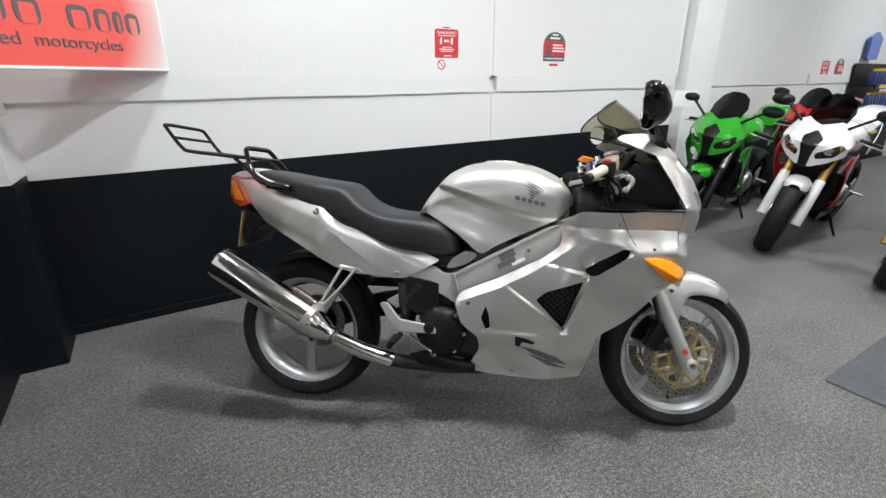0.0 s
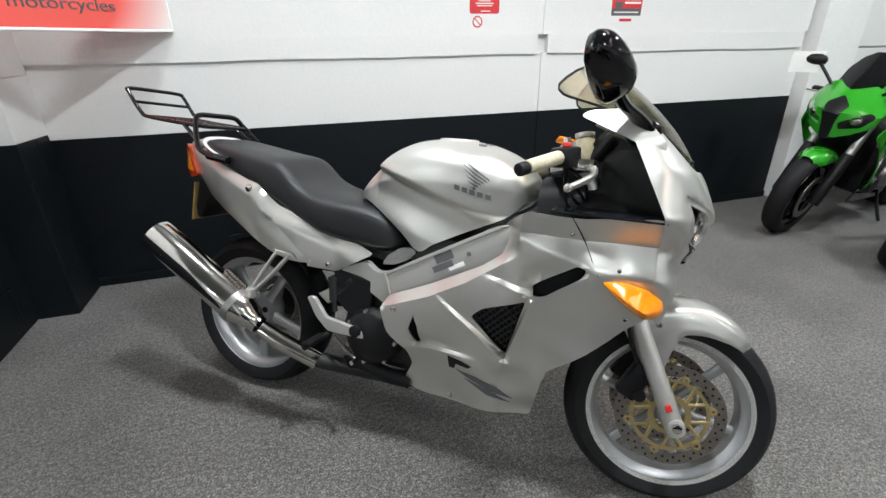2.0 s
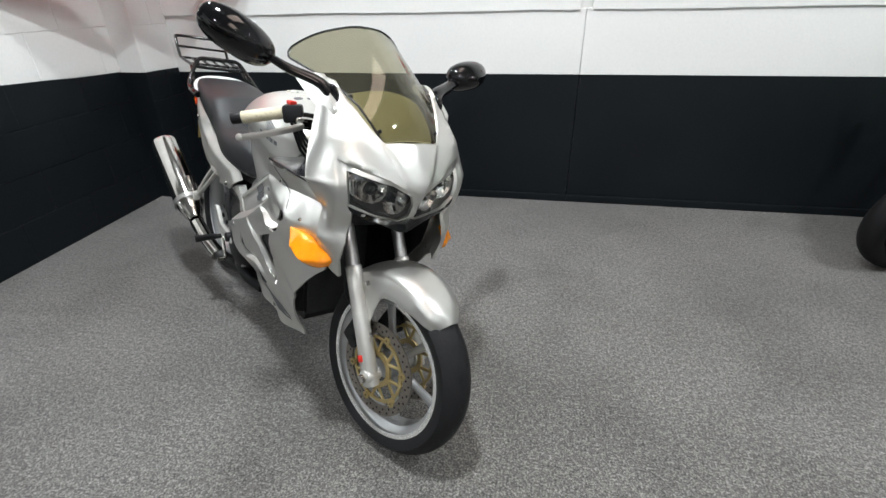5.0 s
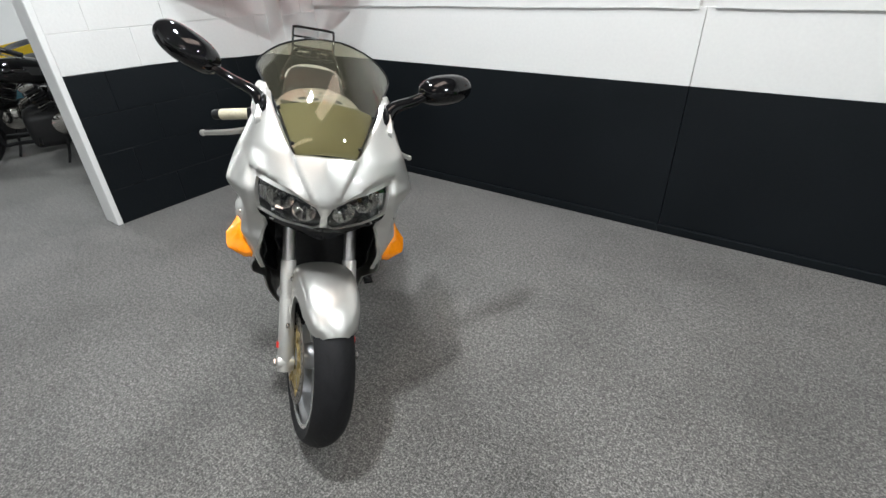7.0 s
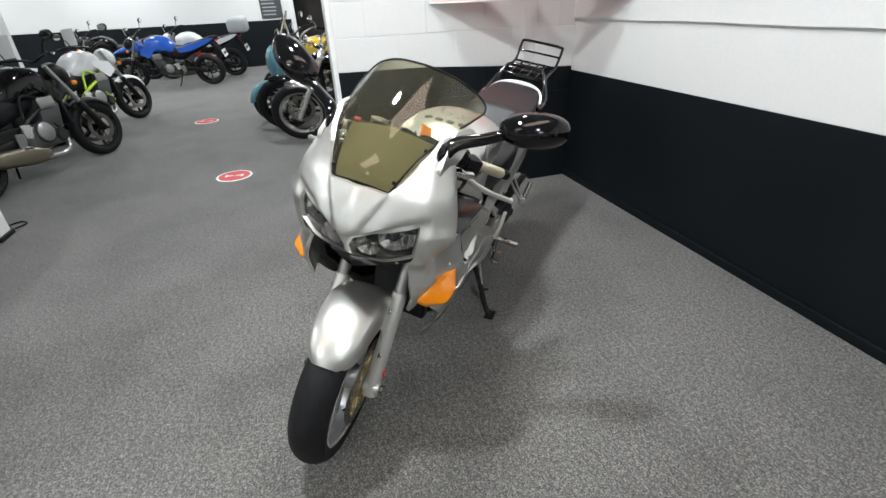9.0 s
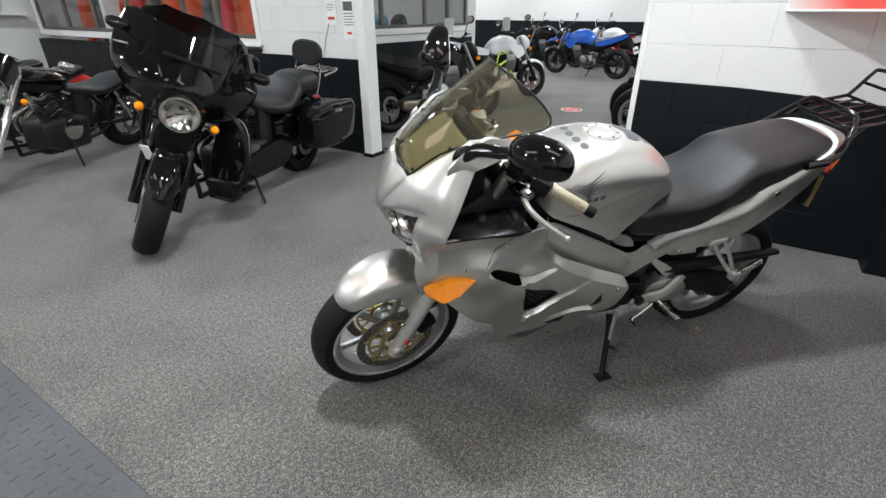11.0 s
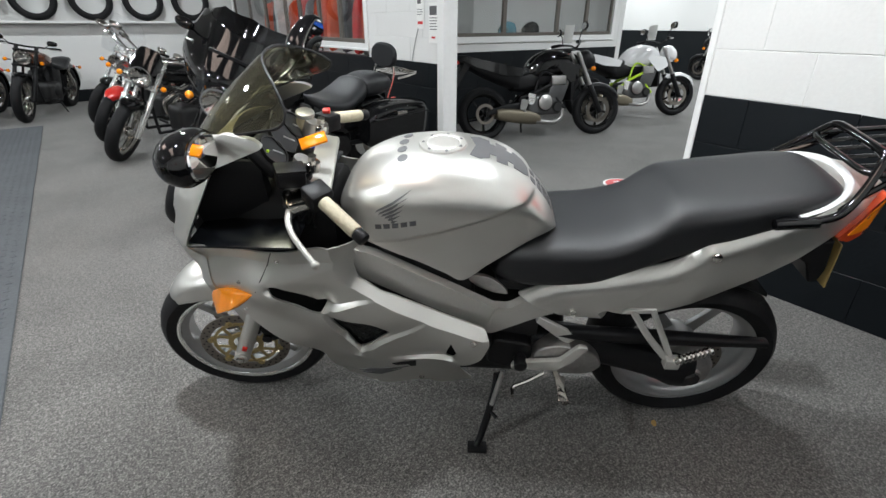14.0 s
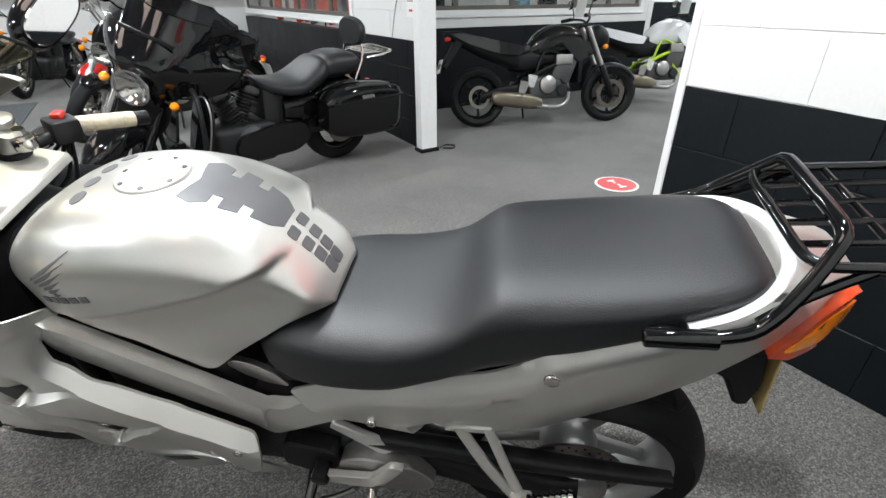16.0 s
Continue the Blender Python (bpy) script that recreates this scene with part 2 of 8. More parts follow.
def carpet_material():
    """Grey heather carpet: light and dark fibre specks, tufts, traffic stains."""
    m = bpy.data.materials.new("grey_carpet")
    m.use_nodes = True
    nt = m.node_tree
    b = nt.nodes["Principled BSDF"]
    b.inputs["Roughness"].default_value = 0.95
    b.inputs["Specular IOR Level"].default_value = 0.15
    b.inputs["Sheen Weight"].default_value = 0.28
    tc = nt.nodes.new("ShaderNodeTexCoord")

    def tex(kind, scale, detail=3.0):
        t = nt.nodes.new(kind)
        t.inputs["Scale"].default_value = scale
        if kind == "ShaderNodeTexNoise":
            t.inputs["Detail"].default_value = detail
            t.inputs["Roughness"].default_value = 0.65
        nt.links.new(tc.outputs["Object"], t.inputs["Vector"])
        return t

    specks, tufts, stains, broad = tex("ShaderNodeTexNoise", 155, 2), tex("ShaderNodeTexNoise", 62, 3), tex("ShaderNodeTexNoise", 1.5, 7), tex("ShaderNodeTexNoise", 0.5, 3)
    ramp = nt.nodes.new("ShaderNodeValToRGB")
    ramp.color_ramp.elements[0].position, ramp.color_ramp.elements[0].color = 0.38, (0.044, 0.0435, 0.0427, 1)
    ramp.color_ramp.elements[1].position, ramp.color_ramp.elements[1].color = 0.64, (0.272, 0.267, 0.259, 1)
    mid = ramp.color_ramp.elements.new(0.5)
    mid.color = (0.110, 0.1077, 0.1043, 1)
    mix = nt.nodes.new("ShaderNodeMath")
    mix.operation = "MULTIPLY_ADD"
    mix.inputs[1].default_value = 0.62
    sub = nt.nodes.new("ShaderNodeMath")
    sub.operation = "MULTIPLY"
    sub.inputs[1].default_value = 0.38
    nt.links.new(tufts.outputs[0], sub.inputs[0])
    nt.links.new(specks.outputs[0], mix.inputs[0])
    nt.links.new(sub.outputs[0], mix.inputs[2])
    nt.links.new(mix.outputs[0], ramp.inputs[0])
    dirt = nt.nodes.new("ShaderNodeMapRange")
    dirt.inputs[1].default_value, dirt.inputs[2].default_value = 0.34, 0.56
    dirt.inputs[3].default_value, dirt.inputs[4].default_value = 0.76, 1.08
    nt.links.new(stains.outputs[0], dirt.inputs[0])
    mul = nt.nodes.new("ShaderNodeMix")
    mul.data_type, mul.blend_type = "RGBA", "MULTIPLY"
    mul.inputs[0].default_value = 1
    nt.links.new(ramp.outputs[0], mul.inputs[6])
    nt.links.new(dirt.outputs[0], mul.inputs[7])
    warm = nt.nodes.new("ShaderNodeMix")
    warm.data_type, warm.blend_type = "RGBA", "MULTIPLY"
    warm.inputs[6].default_value, warm.inputs[7].default_value = (1, 1, 1, 1), (1.0, 0.965, 0.91, 1)
    nt.links.new(broad.outputs[0], warm.inputs[0])
    mul2 = nt.nodes.new("ShaderNodeMix")
    mul2.data_type, mul2.blend_type = "RGBA", "MULTIPLY"
    mul2.inputs[0].default_value = 1
    nt.links.new(mul.outputs[2], mul2.inputs[6])
    nt.links.new(warm.outputs[2], mul2.inputs[7])
    nt.links.new(mul2.outputs[2], b.inputs["Base Color"])
    bp = nt.nodes.new("ShaderNodeBump")
    bp.inputs["Strength"].default_value = 0.7
    bp.inputs["Distance"].default_value = 0.006
    nt.links.new(mix.outputs[0], bp.inputs["Height"])
    nt.links.new(bp.outputs[0], b.inputs["Normal"])
    return m


def silver_material():
    """Metallic silver paint under clear coat, with flake."""
    m = mat("silver_paint", (0.64, 0.632, 0.60), rough=0.37, metal=0.88, scale=900, vary=0.10, coat=0.4, rvary=0.05)
    return m


WHITE = mat("white_wall_paint", (0.74, 0.74, 0.727), rough=0.6, bump=0.25, scale=60, vary=0.035, big=1.2)
BLACK_WALL = mat("black_wall_paint", (0.0055, 0.0075, 0.0095), rough=0.5, bump=0.25, scale=60, vary=0.25, big=1.5, rvary=0.1, spec=0.2)
TRIM_WHITE = mat("white_gloss_trim", (0.80, 0.80, 0.79), rough=0.4, bump=0.1, scale=25, vary=0.04)
CARPET = carpet_material()
RUBBER_MAT = mat("ribbed_rubber_mat", (0.075, 0.082, 0.09), rough=0.75, bump=0.9, scale=70, vary=0.2)
CEIL = mat("ceiling_board", (0.34, 0.34, 0.33), rough=0.8, bump=0.1, scale=20)
SILVER = silver_material()
TYRE = mat("tyre_rubber", (0.010, 0.010, 0.011), rough=0.6, bump=0.2, scale=120, vary=0.25, spec=0.22)
RIM = mat("silver_alloy_rim", (0.46, 0.465, 0.47), rough=0.32, metal=0.7, scale=200, vary=0.06, coat=0.2)
BLACK = mat("black_plastic", (0.008, 0.008, 0.009), rough=0.45, bump=0.12, scale=300, vary=0.2, spec=0.22)
GLOSS_BLACK = mat("gloss_black_paint", (0.004, 0.004, 0.0045), rough=0.05, vary=0.1, spec=0.45)
VINYL = mat("black_vinyl_seat", (0.0045, 0.0055, 0.0075), rough=0.47, bump=0.22, scale=420, vary=0.15, rvary=0.06, spec=0.62)
BRIGHT = mat("bright_fork_alloy", (0.78, 0.78, 0.76), rough=0.2, metal=0.75, scale=60, vary=0.05)
CHROME = mat("polished_steel", (0.62, 0.60, 0.57), rough=0.12, metal=1.0, scale=30, vary=0.08, rvary=0.05)
STEEL = mat("worn_alloy", (0.42, 0.41, 0.40), rough=0.38, metal=0.9, bump=0.12, scale=90, vary=0.2, rvary=0.1)
DARK_METAL = mat("dark_engine_metal", (0.018, 0.018, 0.019), rough=0.5, metal=0.2, bump=0.3, scale=80, vary=0.4)
CASE = mat("cast_grey_engine_case", (0.11, 0.11, 0.112), rough=0.42, metal=0.6, bump=0.2, scale=90, vary=0.3)
FRAME_ALLOY = mat("silver_frame_alloy", (0.56, 0.55, 0.52), rough=0.36, metal=0.5, scale=250, vary=0.06, coat=0.15)
GOLD = mat("gold_disc_carrier", (0.52, 0.41, 0.20), rough=0.35, metal=0.85, scale=60, vary=0.12)
DISC = mat("brake_disc_steel", (0.25, 0.225, 0.20), rough=0.36, metal=0.9, bump=0.05, scale=90, vary=0.2)
RED = mat("red_plastic", (0.62, 0.03, 0.02), rough=0.4)
ORANGE = mat("amber_lens", (1.0, 0.30, 0.006), rough=0.12, coat=0.6, scale=80, vary=0.12)
ORANGE.node_tree.nodes["Principled BSDF"].inputs["Transmission Weight"].default_value = 0.1
TAIL_RED = mat("red_lens", (0.50, 0.055, 0.015), rough=0.12, coat=0.6, scale=80, vary=0.15)
CREAM = mat("cream_rubber_grip", (0.50, 0.45, 0.33), rough=0.7, bump=0.5, scale=120, vary=0.18)
MIRROR = mat("mirror_glass", (0.85, 0.85, 0.85), rough=0.02, metal=1.0, vary=0.0)
SMOKE = thin_glass("smoked_screen", (0.73, 0.715, 0.62), strength=0.8, haze=(0.42, 0.40, 0.31))
DARK_SMOKE = thin_glass("dark_smoked_screen", (0.16, 0.16, 0.17), strength=0.7)
CLEAR = thin_glass("clear_lens", (0.96, 0.965, 0.97))
PANE = thin_glass("window_pane", (0.88, 0.90, 0.90))
DASH = mat("dash_plastic", (0.30, 0.28, 0.18), rough=0.55, bump=0.2, scale=200)
DIAL = mat("dark_dial_face", (0.035, 0.036, 0.04), rough=0.15)
SATIN = mat("satin_black_plastic", (0.007, 0.008, 0.010), rough=0.22, bump=0.05, scale=300, vary=0.2, spec=0.4)
INK = mat("grey_print", (0.10, 0.10, 0.105), rough=0.5)
INK_PALE = mat("pale_print", (0.35, 0.35, 0.36), rough=0.6)
PAPER = mat("white_paper", (0.82, 0.82, 0.80), rough=0.7)
SIGN_RED = mat("red_print", (0.60, 0.035, 0.04), rough=0.45)
GREEN = mat("green_paint", (0.025, 0.33, 0.016), rough=0.2, coat=0.8, vary=0.05)
PAINT_WHITE = mat("white_bike_paint", (0.78, 0.78, 0.79), rough=0.2, coat=0.8, vary=0.03)
PAINT_RED = mat("red_bike_paint", (0.55, 0.02, 0.015), rough=0.2, coat=0.8, vary=0.05)
PAINT_BLUE = mat("blue_bike_paint", (0.015, 0.10, 0.50), rough=0.2, coat=0.8, vary=0.05)
TEAL = mat("pale_teal_paint", (0.10, 0.26, 0.33), rough=0.25, coat=0.7, vary=0.05)
YELLOW = mat("yellow_paint", (0.75, 0.50, 0.02), rough=0.3, coat=0.5)
LIME = mat("lime_frame_paint", (0.48, 0.72, 0.03), rough=0.3, coat=0.3)
TAN = mat("tan_fork_paint", (0.52, 0.33, 0.07), rough=0.3, metal=0.6)
BROWN = mat("copper_paint", (0.10, 0.035, 0.02), rough=0.25, coat=0.8)

# ---- building ----
NORTH, WEST = 3.45, -0.10
thing("floor", box(-14.2, -9.2, -0.1, 11.5, 4.0, 0), CARPET, "grey heather carpet with faint traffic stains", "floor", kind="structure", smooth=False)
thing("ceiling", box(-14.2, -9.2, CEILING, 11.5, 4.0, CEILING + 0.1), CEIL, "plain pale ceiling board over the showroom", "ceiling", kind="structure", smooth=False)


def wall(name, x0, y0, x1, y1, z0, z1, material, label):
    return thing(name, box(min(x0, x1), min(y0, y1), z0, max(x0, x1), max(y0, y1), z1, 0.004, 1), material, label, "wall", kind="structure", smooth=False)


BAND = 0.84

# north wall: boarded panels above a black band
wall("wall_north", -14, NORTH + 0.03, 11.5, NORTH + 0.2, 0, CEILING, WHITE, "white painted wall behind the panels")
wall("wall_west_outer", -14.2, -9.2, -14.0, NORTH + 0.2, 0, CEILING, WHITE, "plain white end wall")
wall("wall_east_outer", 11.3, -9.2, 11.5, NORTH + 0.2, 0, CEILING, WHITE, "plain white end wall")


def wavy_rail(x0, x1, y, seed):
    """Board nailed over the panels, its lower edge sagging a little."""
    r = rnd(seed)
    n = 24
    low = [1.197 + 0.0022 * math.sin(5.1 * k / n * (x1 - x0) + seed) + r.uniform(-0.0012, 0.0012) for k in range(n + 1)]
    return plate([(x0 + (x1 - x0) * k / n, low[k]) for k in range(n + 1)] + [(x1, 1.31), (x0, 1.31)], y - 0.013, y + 0.02)


def panelled_bay(x0, x1, y, name, seed):
    """One bay of boarding: black lower board, white middle board, thicker upper board with a rail."""
    base = holder(name, pose(0, 0, 0), "white upper boarding over matt black lower boarding", "wall", kind="structure")
    part("lower_board", box(x0 + 0.0015, y, 0.05, x1 - 0.0015, y + 0.03, BAND, 0.002, 1), BLACK_WALL, base, "matt black board", smooth=False)
    part("middle_board", box(x0 + 0.0015, y + 0.001, BAND, x1 - 0.0015, y + 0.03, 1.205, 0.0015, 1), WHITE, base, smooth=False)
    part("upper_board", box(x0 + 0.0015, y - 0.006, 1.309, x1 - 0.0015, y + 0.03, CEILING, 0.0015, 1), WHITE, base, smooth=False)
    part("rail", wavy_rail(x0 + 0.035, x1 - 0.035, y, seed), WHITE, base, smooth=False)
    part("skirting", box(x0, y - 0.012, 0.0, x1, y + 0.028, 0.050, 0.004, 2), BLACK_WALL, base, "black painted skirting", smooth=False)
    return base


for i, (a, b) in enumerate(((-0.1, 2.86), (2.86, 5.12), (5.60, 7.86), (7.86, 11.3))):
    panelled_bay(a, b, NORTH, "wall_bay_%d" % (i + 1), i + 1)
thing("pillar", box(5.14, NORTH - 0.10, 0, 5.58, NORTH + 0.03, CEILING, 0.006), TRIM_WHITE, "square white painted pillar against the wall", "pillar", kind="structure", smooth=False)

# west partition of painted blocks
def west_band(y):
    """Hand-painted top of the black band on the partition: it sinks towards the corner."""
    return lerp(y, [(1.6, 0.938), (2.35, 0.930), (2.65, 0.905), (3.15, 0.878), (3.5, 0.868)])


def block_wall(name, x, y0, y1, z0, z1, face, thick, material, label, seed, joint=0.225, length=0.44, along="y", low=None, high=None):
    """Courses of large painted blocks on one face of a core wall; low and high: painted edges that the end courses follow."""
    core = holder(name, pose(0, 0, 0), label, "wall", kind="structure")
    r = rnd(seed)
    z, row = z0, 0
    while z < z1 - 0.01:
        h = min(joint, z1 - z)
        p = y0 - (0.5 * length if row % 2 else 0)
        while p < y1:
            a, b = max(p, y0), min(p + length, y1)
            if b - a > 0.02:
                t = r.uniform(0.0105, 0.0130) * face
                za, zb = z + 0.0012, z + h - 0.0012
                if along == "y":
                    bm = box(x - face * 0.010, a + 0.0004, za, x + t - face * 0.012, b - 0.0004, zb, 0.0022, 1)
                else:
                    bm = box(a + 0.0004, x - face * 0.010, za, b - 0.0004, x + t - face * 0.012, zb, 0.0022, 1)
                for v in bm.verts:
                    k = v.co.y if along == "y" else v.co.x
                    if low and row == 0 and v.co.z < za + 0.01:
                        v.co.z += low(k) - z0
                    if high and z + h > z1 - 0.01 and v.co.z > zb - 0.01:
                        v.co.z += high(k) - z1
                part("block", bm, material, core, smooth=False)
            p += length
        z += h
        row += 1
    back = box(x - face * thick, y0, z0, x - face * 0.0040, y1, z1) if along == "y" else box(y0, x - face * thick, z0, y1, x - face * 0.0040, z1)
    for v in back.verts:
        k = v.co.y if along == "y" else v.co.x
        if low and v.co.z < z0 + 0.01:
            v.co.z = low(k)
        if high and v.co.z > z1 - 0.01:
            v.co.z = high(k)
    part("core", back, material, core, smooth=False)
    return core


WB = 0.93
block_wall("wall_west_lower", WEST, 1.70, NORTH, 0.0, WB, 1, 0.10, BLACK_WALL, "black painted block wall, lower part of the partition", 3, joint=WB / 4, high=west_band)
block_wall("wall_west_upper", WEST, 1.70, NORTH, WB, CEILING, 1, 0.10, WHITE, "white painted block wall, upper part of the partition", 4, low=west_band)
wall("wall_west_back", -0.215, 1.70, -0.203, NORTH, 0, CEILING, WHITE, "white back face of the partition")
wall("trim_west_end", -0.265, 1.665, WEST + 0.004, 1.70, 0, CEILING, TRIM_WHITE, "white board capping the end of the partition")
block_wall("pilaster_lower", 0.085, 3.13, NORTH - 0.002, 0.0, WB, 1, 0.184, BLACK_WALL, "black painted block pilaster in the corner", 5, joint=WB / 4, length=0.36, high=west_band)
block_wall("pilaster_upper", 0.085, 3.13, NORTH - 0.002, WB, CEILING, 1, 0.184, WHITE, "white painted block pilaster in the corner", 6, length=0.36, low=west_band)

# office block: wall A faces east, wall B faces north, a white post on the corner
AX, BY = -0.30, -0.86
WIN_B = -4.93
block_wall("wall_office_east_lower", AX, -7.9, BY, 0, 0.92, 1, 0.12, BLACK_WALL, "black painted block wall under the office window", 7, joint=0.23)
block_wall("wall_office_east_pier", AX, -2.28, BY, 0.92, CEILING, 1, 0.12, WHITE, "white painted block wall beside the office window", 8)
wall("wall_office_east_head", AX - 0.12, -7.9, AX, -2.28, 2.25, CEILING, WHITE, "white wall above the office window")
BY2 = -2.30
OX = -5.06
wall("wall_office_return", AX - 0.13, BY2, AX - 0.122, BY, 0, CEILING, WHITE, "white back face of the office wall")
block_wall("wall_office_north_lower", BY2, OX, AX - 0.14, 0, 0.92, 1, 0.12, BLACK_WALL, "black wall under the long office window", 9, joint=0.23, along="x")
wall("wall_office_north_sill", OX, BY2 - 0.12, AX - 0.14, BY2, 0.92, 1.02, WHITE, "white strip under the long office window")
wall("wall_office_north_head", OX, BY2 - 0.12, AX - 0.14, BY2, 2.25, CEILING, WHITE, "white wall above the long office window")
wall("wall_office_north_end", OX, BY2 - 0.12, WIN_B, BY2, 1.02, 2.25, WHITE, "white wall beside the long office window")
wall("wall_office_back", OX, -6.2, AX - 0.3, -6.1, 0, CEILING, WHITE, "white inner wall of the office")
wall("wall_office_west", OX - 0.12, -7.9, OX, BY2, 0, CEILING, WHITE, "white side wall of the office")
post = thing("office_post", box(-0.41, -0.87, 0.0, -0.25, -0.77, CEILING, 0.005), TRIM_WHITE, "white painted post at the office corner", "post", kind="structure", smooth=False)
wall("trim_post_foot", -0.425, -0.885, -0.235, -0.755, 0, 0.035, BLACK, "black and white foot plate of the post")
wall("wall_south", -14, -8.0, 11.5, -7.9, 0.20, CEILING, WHITE, "white wall with tyres hung above a rail")
wall("wall_south_skirting", -14, -8.0, 11.5, -7.88, 0, 0.20, BLACK_WALL, "black skirting of the white wall")
FARX = -11.05
wall("wall_far_west", FARX - 0.15, -7.9, FARX, 1.58, 1.10, CEILING, WHITE, "white far wall above a black band")
wall("wall_far_west_band", FARX - 0.15, -7.9, FARX + 0.02, 1.58, 0, 1.10, BLACK_WALL, "black band of the far wall")
wall("wall_far_doorframe", FARX - 0.15, 1.58, FARX + 0.03, 1.70, 0, CEILING, TRIM_WHITE, "white frame of a dark doorway")
# opening's gloom put into dark paint on its back, side and head
wall("wall_far_doorway", FARX - 1.2, 1.70, FARX - 1.1, NORTH, 0, CEILING, mat("doorway_gloom_brown", (0.022, 0.016, 0.013), rough=0.5, vary=0.3), "back of the far doorway, painted dark brown for its gloom")
wall("wall_far_doorway_side", FARX - 1.1, 1.58, FARX - 0.16, 1.69, 0, CEILING, BLACK_WALL, "side of the far doorway, painted black for its gloom")
wall("wall_far_doorway_head", FARX - 1.1, 1.70, FARX, NORTH, 2.25, CEILING, BLACK_WALL, "head of the far doorway, painted black for its gloom")

# ---- silver motorcycle (local: x ahead, y to its left, z up, front axle above the origin) ----
from mathutils.bvhtree import BVHTree

BIKE = Matrix.Translation((2.181, 1.338, 0)) @ pose(0, 0, 0, 0, 0, -40) @ pose(0, 0, 0, -12)
bike = holder("sports_tourer_motorcycle", BIKE, "silver sports-touring motorcycle with black seat leaning on its side stand", "motorcycle")


def blend(x, a, b):
    t = min(max((x - a) / (b - a), 0), 1)
    return t * t * (3 - 2 * t)


def shell(sections, power=2.6, n=36, steps=5):
    """Loft from (x, top, bottom, half width)."""
    return loft([(x, 0, (t + b) / 2, w, (t - b) / 2, power) for x, t, b, w in sections], n, power, steps)


def tyre_mesh(R, rim, half, n=64):
    prof = [(rim, half * 0.80), (rim + 0.012, half * 0.92), ((R + rim) / 2, half), (R - 0.022, half * 0.86), (R - 0.008, half * 0.55), (R - 0.001, half * 0.22), (R, 0)]
    return lathe(prof + [(r, -y) for r, y in prof[-2::-1]], n)


def groove_mesh(R, half, n, seed, front=True):
    """Tread grooves: dark slanted slots a hair above the tread."""
    bm = bmesh.new()
    for i in range(n):
        for s in (-1, 1):
            a0 = 2 * math.pi * (i + (0.5 if s > 0 else 0)) / n
            pts = []
            for k in range(5):
                y = s * half * (0.12 + 0.14 * k)
                a = a0 + 0.05 * k * (1 if front else -1)
                r = R - 0.0008 if abs(y) < 0.25 * half else R - 0.0008 - 0.011 * ((abs(y) / half - 0.25) / 0.4) ** 1.6
                pts.append((a, y, r + 0.0012))
            rows = [[bm.verts.new((r * math.cos(a + d), y, r * math.sin(a + d))) for d in (-0.009, 0.009)] for a, y, r in pts]
            for p, q in zip(rows, rows[1:]):
                bm.faces.new((p[0], p[1], q[1], q[0]))
    return bm


def rim_mesh(rim, half, n=64):
    prof = [(rim + 0.004, half), (rim + 0.004, half - 0.006), (rim - 0.010, half - 0.010), (rim - 0.026, half * 0.55), (rim - 0.030, 0), (rim - 0.026, -half * 0.55), (rim - 0.010, -half + 0.010), (rim + 0.004, -half + 0.006), (rim + 0.004, -half), (rim + 0.010, -half + 0.002), (rim + 0.002, 0), (rim + 0.010, half - 0.002)]
    return lathe(prof, n, True)


def spoke_mesh(count, r0, r1, w0, w1, thick, sweep=0.0, y=0.0):
    bm = None
    for i in range(count):
        a = 2 * math.pi * i / count + 0.3
        b = loft([(r0, 0, 0, w0, thick, 3.0), ((r0 + r1) / 2, sweep / 2, 0, (w0 + w1) / 2 * 0.86, thick * 0.85, 3.0), (r1, sweep, 0, w1, thick * 0.8, 3.0)], 12, 3.0, 3)
        b.transform(Matrix.Rotation(radians(90), 4, "X"))
        b.transform(Matrix.Rotation(a, 4, "Y") @ Matrix.Translation((0, y, 0)))
        bm = b if bm is None else join(bm, b)
    return bm


def drilled_disc(R, r, thick, holes=28):
    """Brake disc ring with rows of drilled holes shown as dark plugs in a second material."""
    ring = lathe([(R, thick / 2), (r, thick / 2), (r, -thick / 2), (R, -thick / 2)], 60, True)
    k = len(ring.faces)
    for i in range(holes):
        for j in range(2):
            a = 2 * math.pi * (i + 0.5 * j) / holes
            q = r + (R - r) * (0.34 + 0.36 * j)
            c = rod((q * math.cos(a), -thick / 2 - 0.0006, q * math.sin(a)), (q * math.cos(a), thick / 2 + 0.0006, q * math.sin(a)), 0.0036, n=8)
            me = bpy.data.meshes.new("tmp")
            c.to_mesh(me)
            c.free()
            ring.from_mesh(me)
            bpy.data.meshes.remove(me)
    ring.faces.ensure_lookup_table()
    for f in ring.faces[k:]:
        f.material_index = 1
    return ring


# steering head: everything that turns with the bars
RAKE = radians(25.5)
STEER = 9.0
AXIS = Vector((-math.sin(RAKE), 0, math.cos(RAKE)))
S0 = Vector((0.10, 0, 0))
TURN = Matrix.Translation(S0) @ Matrix.Rotation(radians(STEER), 4, AXIS) @ Matrix.Translation(-S0)
FC = Vector((0.0, 0.0, 0.283))


def fork_at(z, y):
    return Vector((0.0 - (z - FC.z) * math.tan(RAKE), y, z))


